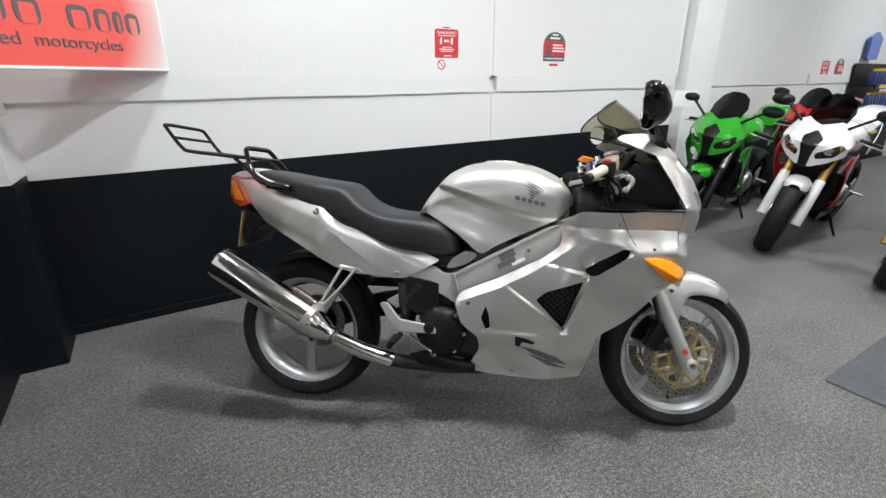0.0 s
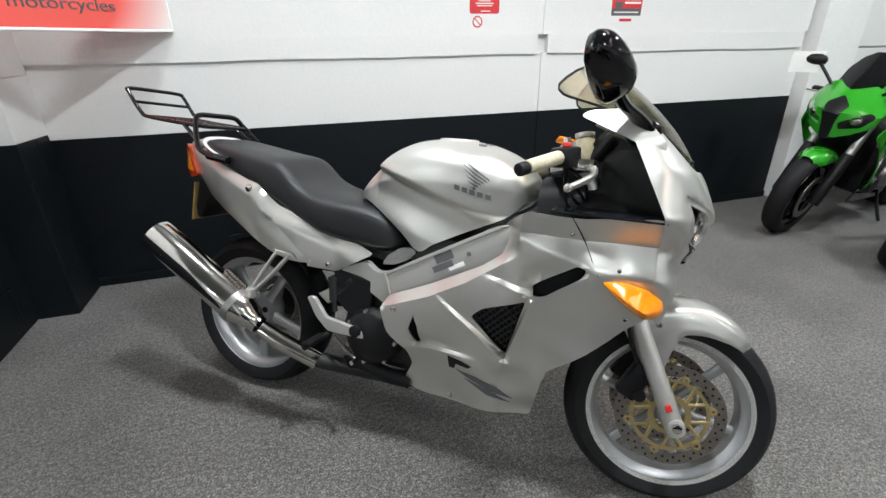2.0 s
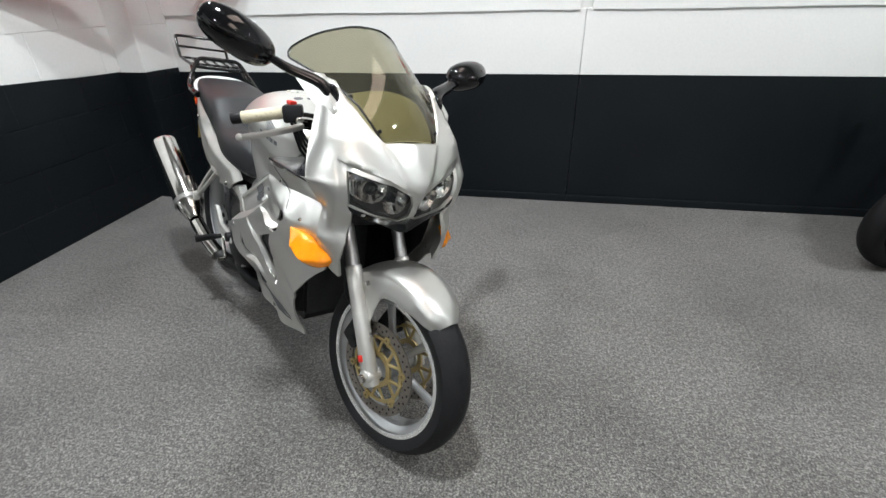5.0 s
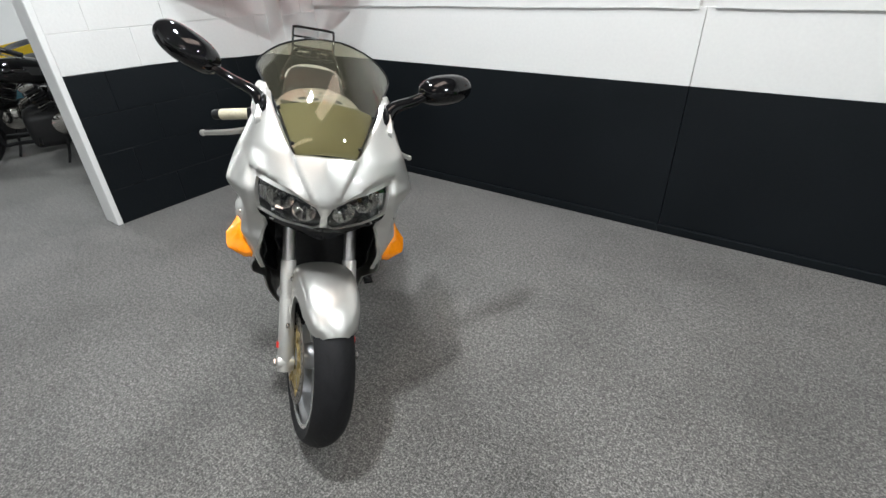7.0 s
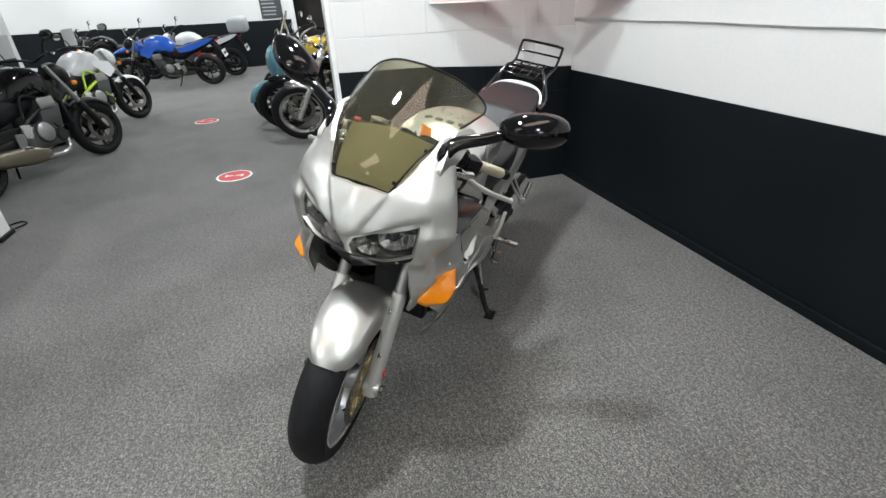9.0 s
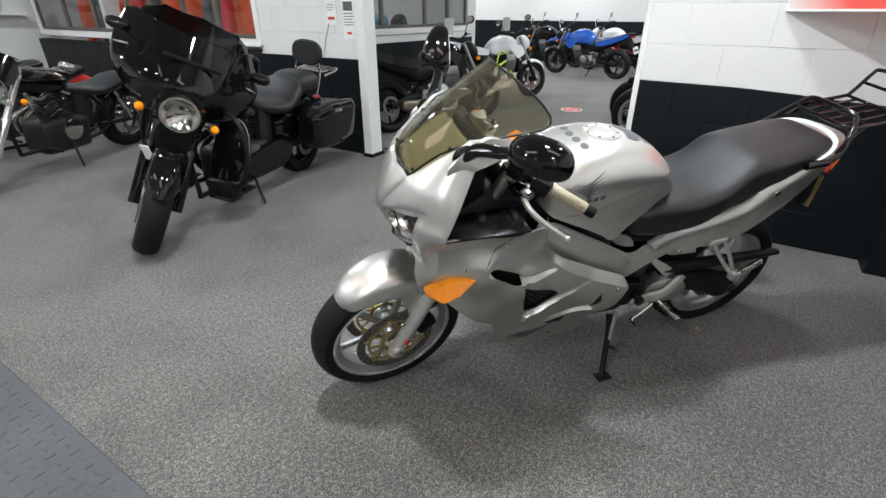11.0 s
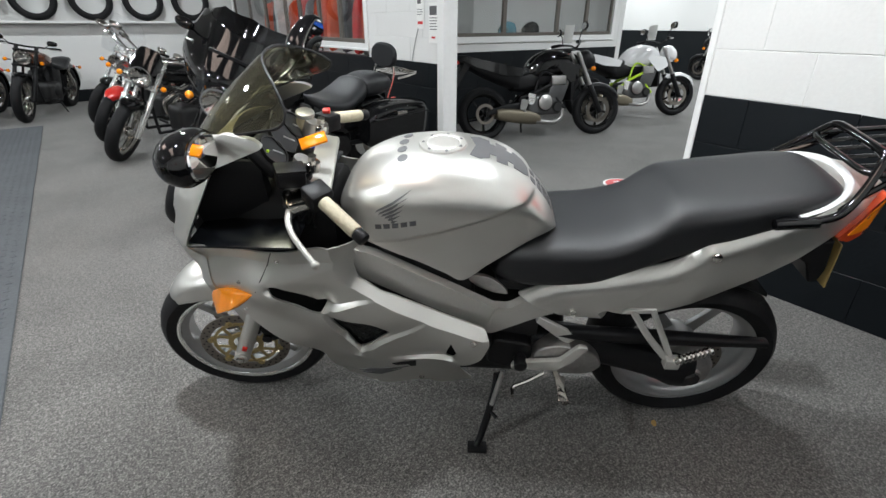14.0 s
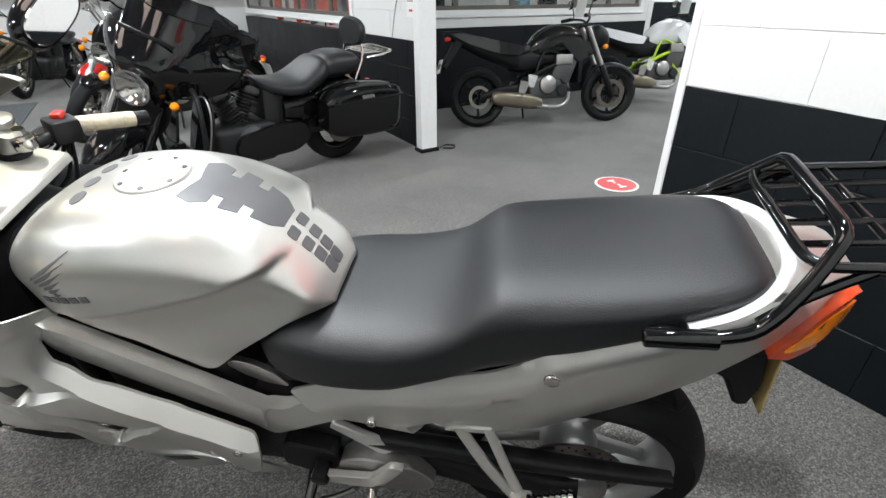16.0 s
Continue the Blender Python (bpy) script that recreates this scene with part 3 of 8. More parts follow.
front_wheel = part("front_wheel", rim_mesh(0.222, 0.047), RIM, bike, "silver cast alloy front wheel", at=TURN @ Matrix.Translation(FC))
for y in (-0.049, 0.049):
    part("rim_lip", moved(lathe([(0.2270, 0.004), (0.2215, 0.006), (0.2150, 0.003), (0.2140, -0.003), (0.2270, -0.004)], 64, True), pose(0, y, 0)), BRIGHT, front_wheel, "bright machined rim edge")
part("tyre", tyre_mesh(0.291, 0.224, 0.060), TYRE, front_wheel, "worn black road tyre")
tagged(part("tread_pattern", groove_mesh(0.291, 0.060, 22, 1), BLACK, front_wheel, smooth=False), kind="stuff")
part("spokes", spoke_mesh(6, 0.035, 0.200, 0.012, 0.016, 0.011, 0.012), RIM, front_wheel)
part("hub", lathe([(0.0, 0.06), (0.03, 0.06), (0.038, 0.045), (0.045, 0.02), (0.045, -0.02), (0.038, -0.045), (0.03, -0.06), (0.0, -0.06)], 32), RIM, front_wheel)
part("valve", rod((0.0, 0.01, -0.20), (0.0, 0.03, -0.17), 0.004), BLACK, front_wheel)
for s in (-1, 1):
    d = part("brake_disc", moved(drilled_disc(0.148, 0.116, 0.005), pose(0, s * 0.070, 0)), [DISC, BLACK], front_wheel, "drilled brake disc on a gold carrier", smooth=False)
    carrier = part("carrier", moved(join(lathe([(0.058, 0.004), (0.042, 0.004), (0.042, -0.004), (0.058, -0.004)], 40, True), lathe([(0.1065, 0.003), (0.097, 0.003), (0.097, -0.003), (0.1065, -0.003)], 48, True)), pose(0, s * 0.068, 0)), GOLD, d, "gold anodised disc carrier")
    arm = mesh_of("arm", spoke_mesh(1, 0.050, 0.104, 0.0075, 0.006, 0.004, 0.030, s * 0.068), GOLD)
    twin = mesh_of("arm", spoke_mesh(1, 0.050, 0.104, 0.0075, 0.006, 0.004, -0.030, s * 0.068), GOLD)
    for i in range(6):
        for me in (arm, twin):
            ob = new("arm", me)
            ob.parent = d
            ob.matrix_basis = Matrix.Rotation(2 * math.pi * i / 6, 4, "Y")
    for i in range(6):
        a = 2 * math.pi * i / 6 + 0.3
        part("boss", moved(lathe([(0.012, 0.005), (0.005, 0.006), (0.005, -0.006), (0.012, -0.005)], 12, True), pose(0.113 * math.cos(a), s * 0.070, 0.113 * math.sin(a))), GOLD, d)

for s in (-1, 1):
    leg = rod(fork_at(0.245, s * 0.100), fork_at(0.575, s * 0.100), 0.026, 0.0245, 20, 0.004)
    leg = join(leg, rod(fork_at(0.275, s * 0.075) + Vector((0.004, 0, 0)), fork_at(0.275, s * 0.128) + Vector((0.004, 0, 0)), 0.022, n=20, bevel=0.003))
    lower = part("fork_leg", leg, FRAME_ALLOY, bike, "silver fork leg", at=TURN)
    part("reflector", moved(box(-0.008, -0.004, -0.010, 0.008, 0.004, 0.010, 0.002), Matrix.Translation(fork_at(0.325, s * 0.1265)) @ pose(0, 0, 0, 0, -25)), RED, lower, "small red sticker")
    part("axle_nut", rod(fork_at(0.275, s * 0.125) + Vector((0.004, 0, 0)), fork_at(0.275, s * 0.140) + Vector((0.004, 0, 0)), 0.014, n=6, bevel=0.002), CHROME, lower)
    part("fork_tube", rod(fork_at(0.57, s * 0.100), fork_at(1.02, s * 0.100), 0.0205, n=18), STEEL, bike, at=TURN)
    cal = box(-0.030, -0.022, -0.055, 0.030, 0.022, 0.055, 0.010, 2)
    cal = join(cal, rod((0.028, -0.03, 0.03), (0.028, 0.03, 0.03), 0.017), rod((0.028, -0.03, -0.025), (0.028, 0.03, -0.025), 0.017))
    part("brake_caliper", cal, BLACK, bike, "black brake caliper", at=TURN @ Matrix.Translation((-0.105, s * 0.072, 0.37)) @ pose(0, 0, 0, 0, 28))
    part("brake_hose", tube([(-0.11, s * 0.09, 0.43), (-0.14, s * 0.115, 0.50), (-0.17, s * 0.10, 0.60), (-0.24, s * 0.09, 0.75)], 0.006, 8), BLACK, bike, at=TURN)


def fender():
    bm = bmesh.new()
    rows = []
    nt, nu = 26, 16
    for i in range(nt + 1):
        t = i / nt
        th = radians(50 + 74 * t)
        R = 0.300 + 0.030 * math.sin(math.pi * min(1, t * 0.95)) ** 0.8
        half = lerp(t, [(0, 0.040), (0.085, 0.066), (0.23, 0.080), (0.57, 0.088), (1, 0.088)])
        drop = lerp(t, [(0, 0.006), (0.28, 0.035), (0.56, 0.055), (0.70, 0.130), (0.85, 0.185), (0.93, 0.18), (1, 0.12)])
        row = []
        for j in range(nu + 1):
            u = -1 + 2 * j / nu
            if abs(u) < 0.6:
                y, r = half * math.sin(abs(u) / 0.6 * math.pi / 2) ** 0.9, R - 0.030 * (1 - math.cos(abs(u) / 0.6 * math.pi / 2))
            else:
                k = (abs(u) - 0.6) / 0.4
                y, r = half + 0.006 * k, R - 0.030 - drop * k
            y = math.copysign(y, u)
            row.append((r * math.cos(th), y, r * math.sin(th)))
        rows.append(row)
    top = [[bm.verts.new(Vector(p) + FC) for p in row] for row in rows]
    low = [[bm.verts.new(Vector(p) * 0.988 + FC) for p in row] for row in rows]
    for g, flip in ((top, 1), (low, -1)):
        for a, b in zip(g, g[1:]):
            for j in range(nu):
                bm.faces.new((a[j], a[j + 1], b[j + 1], b[j])[::flip])
    for i in range(nt):
        for j in (0, nu):
            bm.faces.new((top[i][j], top[i + 1][j], low[i + 1][j], low[i][j]))
    for i in (0, nt):
        for j in range(nu):
            bm.faces.new((top[i][j], top[i][j + 1], low[i][j + 1], low[i][j]))
    return bm


mudguard = part("front_mudguard", fender(), SILVER, bike, "silver front mudguard", at=TURN)
for s in (-1, 1):
    part("bolt", rod((-0.012, s * 0.098, 0.405), (-0.012, s * 0.108, 0.405), 0.009, n=12, bevel=0.002), CHROME, mudguard)
    part("bolt", rod((-0.070, s * 0.091, 0.545), (-0.070, s * 0.100, 0.545), 0.008, n=12, bevel=0.002), CHROME, mudguard)

# side fairing surface
CTRL = [(-0.85, 0.52, 0.222), (-0.80, 0.49, 0.232), (-0.82, 0.40, 0.225), (-0.76, 0.25, 0.145), (-0.63, 0.20, 0.112), (-0.80, 0.20, 0.112), (-0.38, 0.21, 0.108), (-0.60, 0.27, 0.155), (-0.42, 0.32, 0.160), (-0.46, 0.42, 0.217), (-0.34, 0.38, 0.182),
        (-0.58, 0.36, 0.202), (-0.40, 0.60, 0.255), (-0.62, 0.60, 0.228), (-0.55, 0.63, 0.228), (-0.70, 0.55, 0.226), (-0.25, 0.70, 0.272), (-0.28, 0.50, 0.226), (-0.10, 0.60, 0.188), (-0.10, 0.66, 0.215),
        (-0.10, 0.75, 0.252), (-0.10, 0.85, 0.268), (-0.30, 0.84, 0.278), (-0.45, 0.82, 0.240), (-0.49, 0.74, 0.215)]
SHOULDER = [(-0.90, 0.475), (-0.825, 0.502), (-0.69, 0.556), (-0.58, 0.617), (-0.50, 0.672), (-0.40, 0.745)]
# creases: along a line the skin behind it sinks and fades out again (start, end, depth at start, at end, fade)
CREASES = [((-0.525, 0.652), (-0.392, 0.622), 0.004, 0.026, 0.115), ((-0.392, 0.622), (-0.252, 0.702), 0.026, 0.012, 0.085), ((-0.665, 0.570), (-0.456, 0.404), 0.003, 0.022, 0.075), ((-0.456, 0.404), (-0.390, 0.604), 0.018, 0.014, 0.060), ((-0.735, 0.383), (-0.545, 0.383), 0.024, 0.002, 0.055)]
RIDGES = [((-0.47, 0.785), (-0.10, 0.784)), ((-0.825, 0.502), (-0.69, 0.556)), ((-0.69, 0.556), (-0.58, 0.617)), ((-0.58, 0.617), (-0.50, 0.672)), ((-0.50, 0.672), (-0.43, 0.723))]


def valley(z, low):
    return max(0.0, min((0.856 - z) / 0.072, (z - low) / (0.784 - low)))


def flank(x, z):
    num = den = 0
    for a, b, y in CTRL:
        w = 1 / ((x - a) ** 2 + (z - b) ** 2 + 0.0035) ** 1.5
        num, den = num + w * y, den + w
    y = num / den
    # shoulder facet that leans in towards the frame
    if x < -0.44:
        y -= 1.05 * max(0, z - lerp(x, SHOULDER)) * (1 - blend(x, -0.52, -0.42))
    # valley below the top edge
    d = lerp(x, [(-0.48, 0.0), (-0.26, 0.034), (-0.10, 0.044)])
    low = lerp(x, [(-0.48, 0.786), (-0.255, 0.722), (-0.10, 0.700)])
    y -= d * valley(z, low)
    for (ax, az), (bx, bz), h0, h1, fade in CREASES:
        dx, dz = bx - ax, bz - az
        ln = math.hypot(dx, dz)
        t = ((x - ax) * dx + (z - az) * dz) / ln ** 2
        d = (dx * (z - az) - dz * (x - ax)) / ln
        if d > -0.0045 and -0.20 < t < 1.08:
            ends = blend(t, -0.20, 0.10) * (1 - blend(t, 0.98, 1.08))
            y -= (h0 + (h1 - h0) * min(max(t, 0), 1)) * ends * blend(d, -0.0045, 0.0045) * max(0, 1 - d / fade) ** 1.5
        elif -0.02 < d <= -0.0045 and 0 < t < 1:
            y += 0.002 * (1 + (d + 0.0045) / 0.0155) * math.sin(math.pi * t)
    return y


def indicator_y(x, z):
    base = lerp(x, [(-0.22, 0.250), (-0.12, 0.230), (-0.066, 0.204)])
    ridge = lerp(x, [(-0.217, 0.692), (-0.105, 0.632), (-0.066, 0.634)])
    high = lerp(x, [(-0.217, 0.004), (-0.155, 0.046), (-0.105, 0.048), (-0.066, 0.012)])
    off = (z - ridge) / lerp(x, [(-0.217, 0.012), (-0.12, 0.055), (-0.066, 0.03)]) if z > ridge else (ridge - z) / 0.030
    return base + high * max(0, 1 - off) ** 0.8


PANEL = [(-0.472, 0.757), (-0.500, 0.790), (-0.421, 0.840), (-0.273, 0.842), (-0.098, 0.860), (-0.098, 0.60), (-0.150, 0.560), (-0.226, 0.483), (-0.335, 0.385), (-0.352, 0.308), (-0.374, 0.205),
         (-0.63, 0.187), (-0.805, 0.205), (-0.757, 0.30), (-0.762, 0.361), (-0.825, 0.418), (-0.848, 0.490), (-0.833, 0.527), (-0.699, 0.584), (-0.541, 0.668), (-0.484, 0.712)]
GRILLE = [(-0.558, 0.518), (-0.525, 0.550), (-0.400, 0.600), (-0.455, 0.407)]
VENT = [(-0.396, 0.632), (-0.376, 0.656), (-0.276, 0.722), (-0.254, 0.714), (-0.262, 0.694), (-0.352, 0.624), (-0.380, 0.620)]
SLOT = [(-0.735, 0.488), (-0.752, 0.44), (-0.733, 0.388), (-0.718, 0.398), (-0.722, 0.45)]

# nose cowl: mapped by an angle round the front and the height
W_Z = [(0.58, 0.180), (0.60, 0.188), (0.66, 0.215), (0.75, 0.252), (0.85, 0.268), (0.92, 0.252), (1.0, 0.218), (1.06, 0.192), (1.14, 0.158)]
F_Z = [(0.58, 0.004), (0.645, 0.005), (0.70, -0.014), (0.743, -0.020), (0.785, 0.014), (0.822, 0.031), (0.86, 0.027), (0.89, 0.015), (0.92, 0.000), (0.965, -0.028), (1.05, -0.102), (1.14, -0.178)]
P_Z = [(0.58, 0.90), (0.70, 0.95), (0.76, 1.50), (0.80, 1.60), (0.89, 1.45), (0.965, 0.80), (1.06, 0.62)]
BROW = [(0.0, 0.832), (0.03, 0.845), (0.09, 0.877), (0.203, 0.917), (0.30, 0.95)]


def back_x(z):
    return -0.10 - 0.52 * max(0, z - 0.862)


def glide(x, table):
    """Smooth curve through a table."""
    k = max(i for i in range(len(table) - 1) if x >= table[i][0] or i == 0)
    (x0, a), (x1, b) = table[k], table[k + 1]
    p = table[k - 1] if k else (2 * x0 - x1, 2 * a - b)
    q = table[k + 2] if k + 2 < len(table) else (2 * x1 - x0, 2 * b - a)
    h, t = x1 - x0, min(max((x - x0) / (x1 - x0), 0), 1)
    m0, m1 = h * (b - p[1]) / (x1 - p[0]), h * (q[1] - a) / (q[0] - x0)
    return (2 * t ** 3 - 3 * t * t + 1) * a + (t ** 3 - 2 * t * t + t) * m0 + (3 * t * t - 2 * t ** 3) * b + (t ** 3 - t * t) * m1


def nose(a, z, inset=0.0):
    w, f, r = glide(z, W_Z) - inset, glide(z, F_Z) - inset, back_x(z)
    c = max(math.cos(a), 0.0)
    inset += 0.044 * valley(z, 0.70) * blend(abs(math.sin(a)), 0.80, 0.99)
    w, f = w - 0.044 * valley(z, 0.70) * blend(abs(math.sin(a)), 0.80, 0.99), f
    hood = lerp(z, [(0.80, 0.004), (0.963, 0.090), (1.0, 0.10)])
    brow = (0.006 * (1 - blend(abs(w * math.sin(a)), hood - 0.009, hood + 0.009)) if z < 0.985 else 0) + 0.006 * math.exp(-((z - 0.955) / 0.05) ** 2) * math.exp(-(w * math.sin(a) / 0.030) ** 2)
    # the skin round each lamp lies a little deeper, below a brow line
    y = abs(w * math.sin(a))
    brow -= 0.009 * blend(lerp(y, BROW) - z, -0.002, 0.005) * (1 - blend(y, 0.190, 0.212)) * blend(z, 0.775, 0.80)
    return Vector((r + (f - r) * c ** lerp(z, P_Z) + brow, w * math.sin(a), z))


def nose_angle(y, z):
    return math.asin(min(max(y / glide(z, W_Z), -1), 1))


def nose_patch(poly_yz, thick=0.006, grid=0.05, holes=(), inset=0.0, lines=()):
    flat = [[(nose_angle(y, z), z * 4) for y, z in h] for h in holes]
    bm = sheet([(nose_angle(y, z), z * 4) for y, z in poly_yz], lambda x, z: 0.0, 1.0, grid, flat, 1, [tuple((nose_angle(y, z), z * 4) for y, z in ln) for ln in lines])
    for v in bm.verts:
        v.co = nose(v.co.x, v.co.z / 4, inset + (thick if v.co.y < -0.5 else 0.0))
    return bm


HALF = [(0.175, 0.585), (0.30, 0.60), (0.30, 0.86), (0.30, 0.95), (0.30, 1.05), (0.30, 1.10), (0.165, 1.095), (0.135, 1.035), (0.087, 0.963)]
HOOD = [((s * 0.018, 0.824), (s * 0.088, 0.961)) for s in (-1, 1)] + [((s * a[0], a[1]), (s * b[0], b[1])) for s in (-1, 1) for a, b in zip(BROW[1:3], BROW[2:4])]
COWL = [(0.0, 0.722), (0.02, 0.724), (0.11, 0.758), (0.172, 0.790), (0.162, 0.745), (0.178, 0.69), (0.188, 0.640)] + HALF + [(0.04, 0.966), (0.0, 0.966)]
COWL = COWL + [(-y, z) for y, z in COWL[-2:0:-1]]
LAMP = [(0.009, 0.806), (0.022, 0.834), (0.075, 0.861), (0.184, 0.893), (0.188, 0.860), (0.181, 0.806), (0.11, 0.776), (0.030, 0.754), (0.011, 0.768)]
cowl = part("front_cowl", nose_patch(COWL, 0.012, 0.04, holes=[LAMP, [(-y, z) for y, z in LAMP]], lines=HOOD), SILVER, bike, "silver nose cowl", angle=50)
for s in (-1, 1):
    lens = part("headlamp", nose_patch([(s * y, z) for y, z in LAMP], 0.003, 0.06, inset=0.012), CLEAR, cowl, "clear headlamp lens with chrome reflectors")
    pan = nose_patch([(s * y, z) for y, z in LAMP], 0.004, 0.08, inset=0.045)
    part("housing", pan, BLACK, lens)
    for y, z, r in ((0.128, 0.846, 0.034), (0.060, 0.812, 0.030)):
        c = nose(nose_angle(s * y, z), z, 0.020)
        bowl = lathe([(r * 1.15, 0.002), (r * 0.92, -0.010), (r * 0.6, -0.024), (r * 0.2, -0.030), (0.0, -0.030)], 11)
        part("reflector", bowl, CHROME, lens, "faceted chrome reflector", smooth=False, at=Matrix.Translation(c) @ pose(0, 0, 0, -8, 0, -90 + s * 14))
        part("bulb_shield", ball((0, -0.010, 0), r * 0.22, r * 0.3, r * 0.22), DARK_METAL, lens, at=Matrix.Translation(c) @ pose(0, 0, 0, -8, 0, -90 + s * 14))
    for k in range(5):
        y0 = 0.156 + 0.0075 * k
        za, zb = 0.815 + 0.004 * k, 0.872 + 0.003 * k
        part("reflector_flute", tube([nose(nose_angle(s * y0, za), za, 0.022), nose(nose_angle(s * y0, zb), zb, 0.022)], 0.0034, 4, 1), CHROME, lens, smooth=False)
    chin = [(s * y, z) for y, z in ((0.004, 0.760), (0.030, 0.751), (0.11, 0.773), (0.181, 0.802), (0.174, 0.788), (0.112, 0.755), (0.02, 0.718), (0.0, 0.716), (0.0, 0.760))]
    part("lamp_surround", nose_patch(chin, 0.008, 0.06, inset=-0.001), GLOSS_BLACK, cowl)
    side = part("side_fairing", sheet(round_poly(PANEL, 0.012, 2), flank, 0.006, 0.011, [round_poly(GRILLE, 0.012, 3), round_poly(VENT, 0.010, 3), SLOT], s, [c[:2] for c in CREASES] + RIDGES), SILVER, bike, "silver side fairing with mesh vent", angle=30)
    mesh_bm = bmesh.new()
    for i in range(18):
        for dx, dz in ((0.012, 0.012), (0.012, -0.012)):
            c0 = (-0.480 + (i - 7.5) * 0.0120, 0.51 + (i - 7.5) * 0.0105 * (-1 if dz > 0 else 1))
            pts = [(c0[0] + k * dx, c0[1] + k * dz) for k in range(-12, 13)]
            run = [p for p in pts if inside(p, [(x * 1.0, z) for x, z in GRILLE])]
            if len(run) > 1:
                t = tube([(x, s * (flank(x, z) - 0.014), z) for x, z in (run[0], run[-1])], 0.0024, 5, 1)
                mesh_bm = join(mesh_bm, t)
    part("mesh_grille", mesh_bm, DARK_METAL, side, "black diamond mesh")
    part("vent_backing", sheet([(-0.60, 0.56), (-0.42, 0.67), (-0.28, 0.75), (-0.13, 0.74), (-0.13, 0.62), (-0.23, 0.52), (-0.34, 0.41), (-0.46, 0.36)], lambda x, z: min(flank(x, z), 0.235) - 0.045, 0.003, 0.03, (), s), BLACK, side)
    part("slot_backing", sheet([(-0.77, 0.50), (-0.77, 0.37), (-0.69, 0.37), (-0.69, 0.50)], lambda x, z: 0.165, 0.003, 0.05, (), s), BLACK, side)
    for bx, bz in ((-0.800, 0.497), (-0.630, 0.208), (-0.180, 0.722), (-0.300, 0.800), (-0.150, 0.590)):
        y = flank(bx, bz)
        r = 0.010 if bx < -0.5 else 0.006
        part("bolt", join(rod((bx, s * (y - 0.006), bz), (bx, s * (y + 0.003), bz), r, n=14, bevel=0.002), rod((bx, s * (y + 0.002), bz), (bx, s * (y + 0.0045), bz), r * 0.5, n=6)), CHROME, side)
    IND = [(-0.217, 0.693), (-0.160, 0.694), (-0.107, 0.681), (-0.074, 0.658), (-0.066, 0.636), (-0.080, 0.613), (-0.117, 0.607), (-0.163, 0.645)]
    lens = part("front_indicator", sheet(round_poly(IND, 0.008, 3), indicator_y, 0.022, 0.007, (), s, [((-0.205, 0.688), (-0.105, 0.632))]), ORANGE, side, "amber indicator lens", angle=60)
    part("panel_gap", tube([(x, s * (flank(x, z) + 0.0002), z) for x, z in ((-0.302, 0.842), (-0.285, 0.812), (-0.266, 0.776), (-0.246, 0.74), (-0.226, 0.704))], 0.0014, 6), BLACK, side)
    # graphic on the lower fairing: plain dark shapes
    for k, poly in enumerate(([(-0.625, 0.372), (-0.585, 0.366), (-0.548, 0.352), (-0.560, 0.344), (-0.598, 0.350), (-0.605, 0.330), (-0.622, 0.330)],
                              [(-0.600, 0.330), (-0.540, 0.318), (-0.470, 0.292), (-0.425, 0.262), (-0.49, 0.275), (-0.56, 0.305)],
                              [(-0.575, 0.300), (-0.50, 0.278), (-0.43, 0.245), (-0.50, 0.258)])):
        part("decal", sheet(poly, lambda x, z: flank(x, z) + 0.0025, 0.002, 0.02, (), s), BLACK if k == 0 else INK, side, "dark printed graphic")
    # black inner panel beside the instruments
    LINE = [(0.10, 0.868), (0.29, 0.868), (0.29, 0.95), (0.29, 1.05), (0.165, 1.085), (0.135, 1.03), (0.09, 0.958)]
    part("inner_lining", nose_patch([(s * y, z) for y, z in LINE], 0.004, 0.08, inset=0.016), SATIN, bike, "black inner fairing lining")
    part("inner_wall", loft([(-0.26, s * 0.105, 0.93, 0.016, 0.075, 3), (-0.17, s * 0.125, 0.93, 0.020, 0.085, 3), (-0.09, s * 0.14, 0.91, 0.025, 0.07, 3)], 14, 3, 2), BLACK, bike)
    HORN = [(-0.125, 0.985), (-0.185, 1.030), (-0.322, 1.086), (-0.300, 1.101), (-0.225, 1.108), (-0.16, 1.075), (-0.115, 1.03)]
    part("cowl_horn", sheet(round_poly(HORN, 0.012, 3), lambda x, z: lerp(x, [(-0.32, 0.226), (-0.18, 0.205), (-0.115, 0.190)]) - 0.45 * max(0, z - 1.04), 0.014, 0.02, (), s), SILVER, cowl, "silver cowl tip beside the screen")
    part("inner_shelf", box(-0.36, s * 0.10, 0.848, -0.09, s * 0.262, 0.856, 0.003), SATIN, bike)
    # frame spar
    SPAR = [(-1.04, 0.568), (-0.94, 0.612), (-0.90, 0.582), (-0.862, 0.588), (-0.744, 0.655), (-0.516, 0.780), (-0.455, 0.79), (-0.455, 0.70), (-0.66, 0.585), (-0.80, 0.515), (-0.845, 0.470), (-0.90, 0.505)]
    spar = part("frame_spar", sheet(round_poly(SPAR, 0.02, 3), lambda x, z: 0.158 + 0.012 * blend(x, -1.0, -0.85) + 0.006 * blend(z - (0.640 + 0.548 * (x + 0.744)), 0.0, 0.004) * blend(x, -0.87, -0.86) - 0.10 * max(0, 0.60 + 0.55 * (x + 0.744) - z), 0.03, 0.014, (), s, [((-0.86, 0.5765), (-0.50, 0.7738)), ((-0.865, 0.50), (-0.865, 0.59))]), FRAME_ALLOY, bike, "silver alloy frame spar", angle=30)
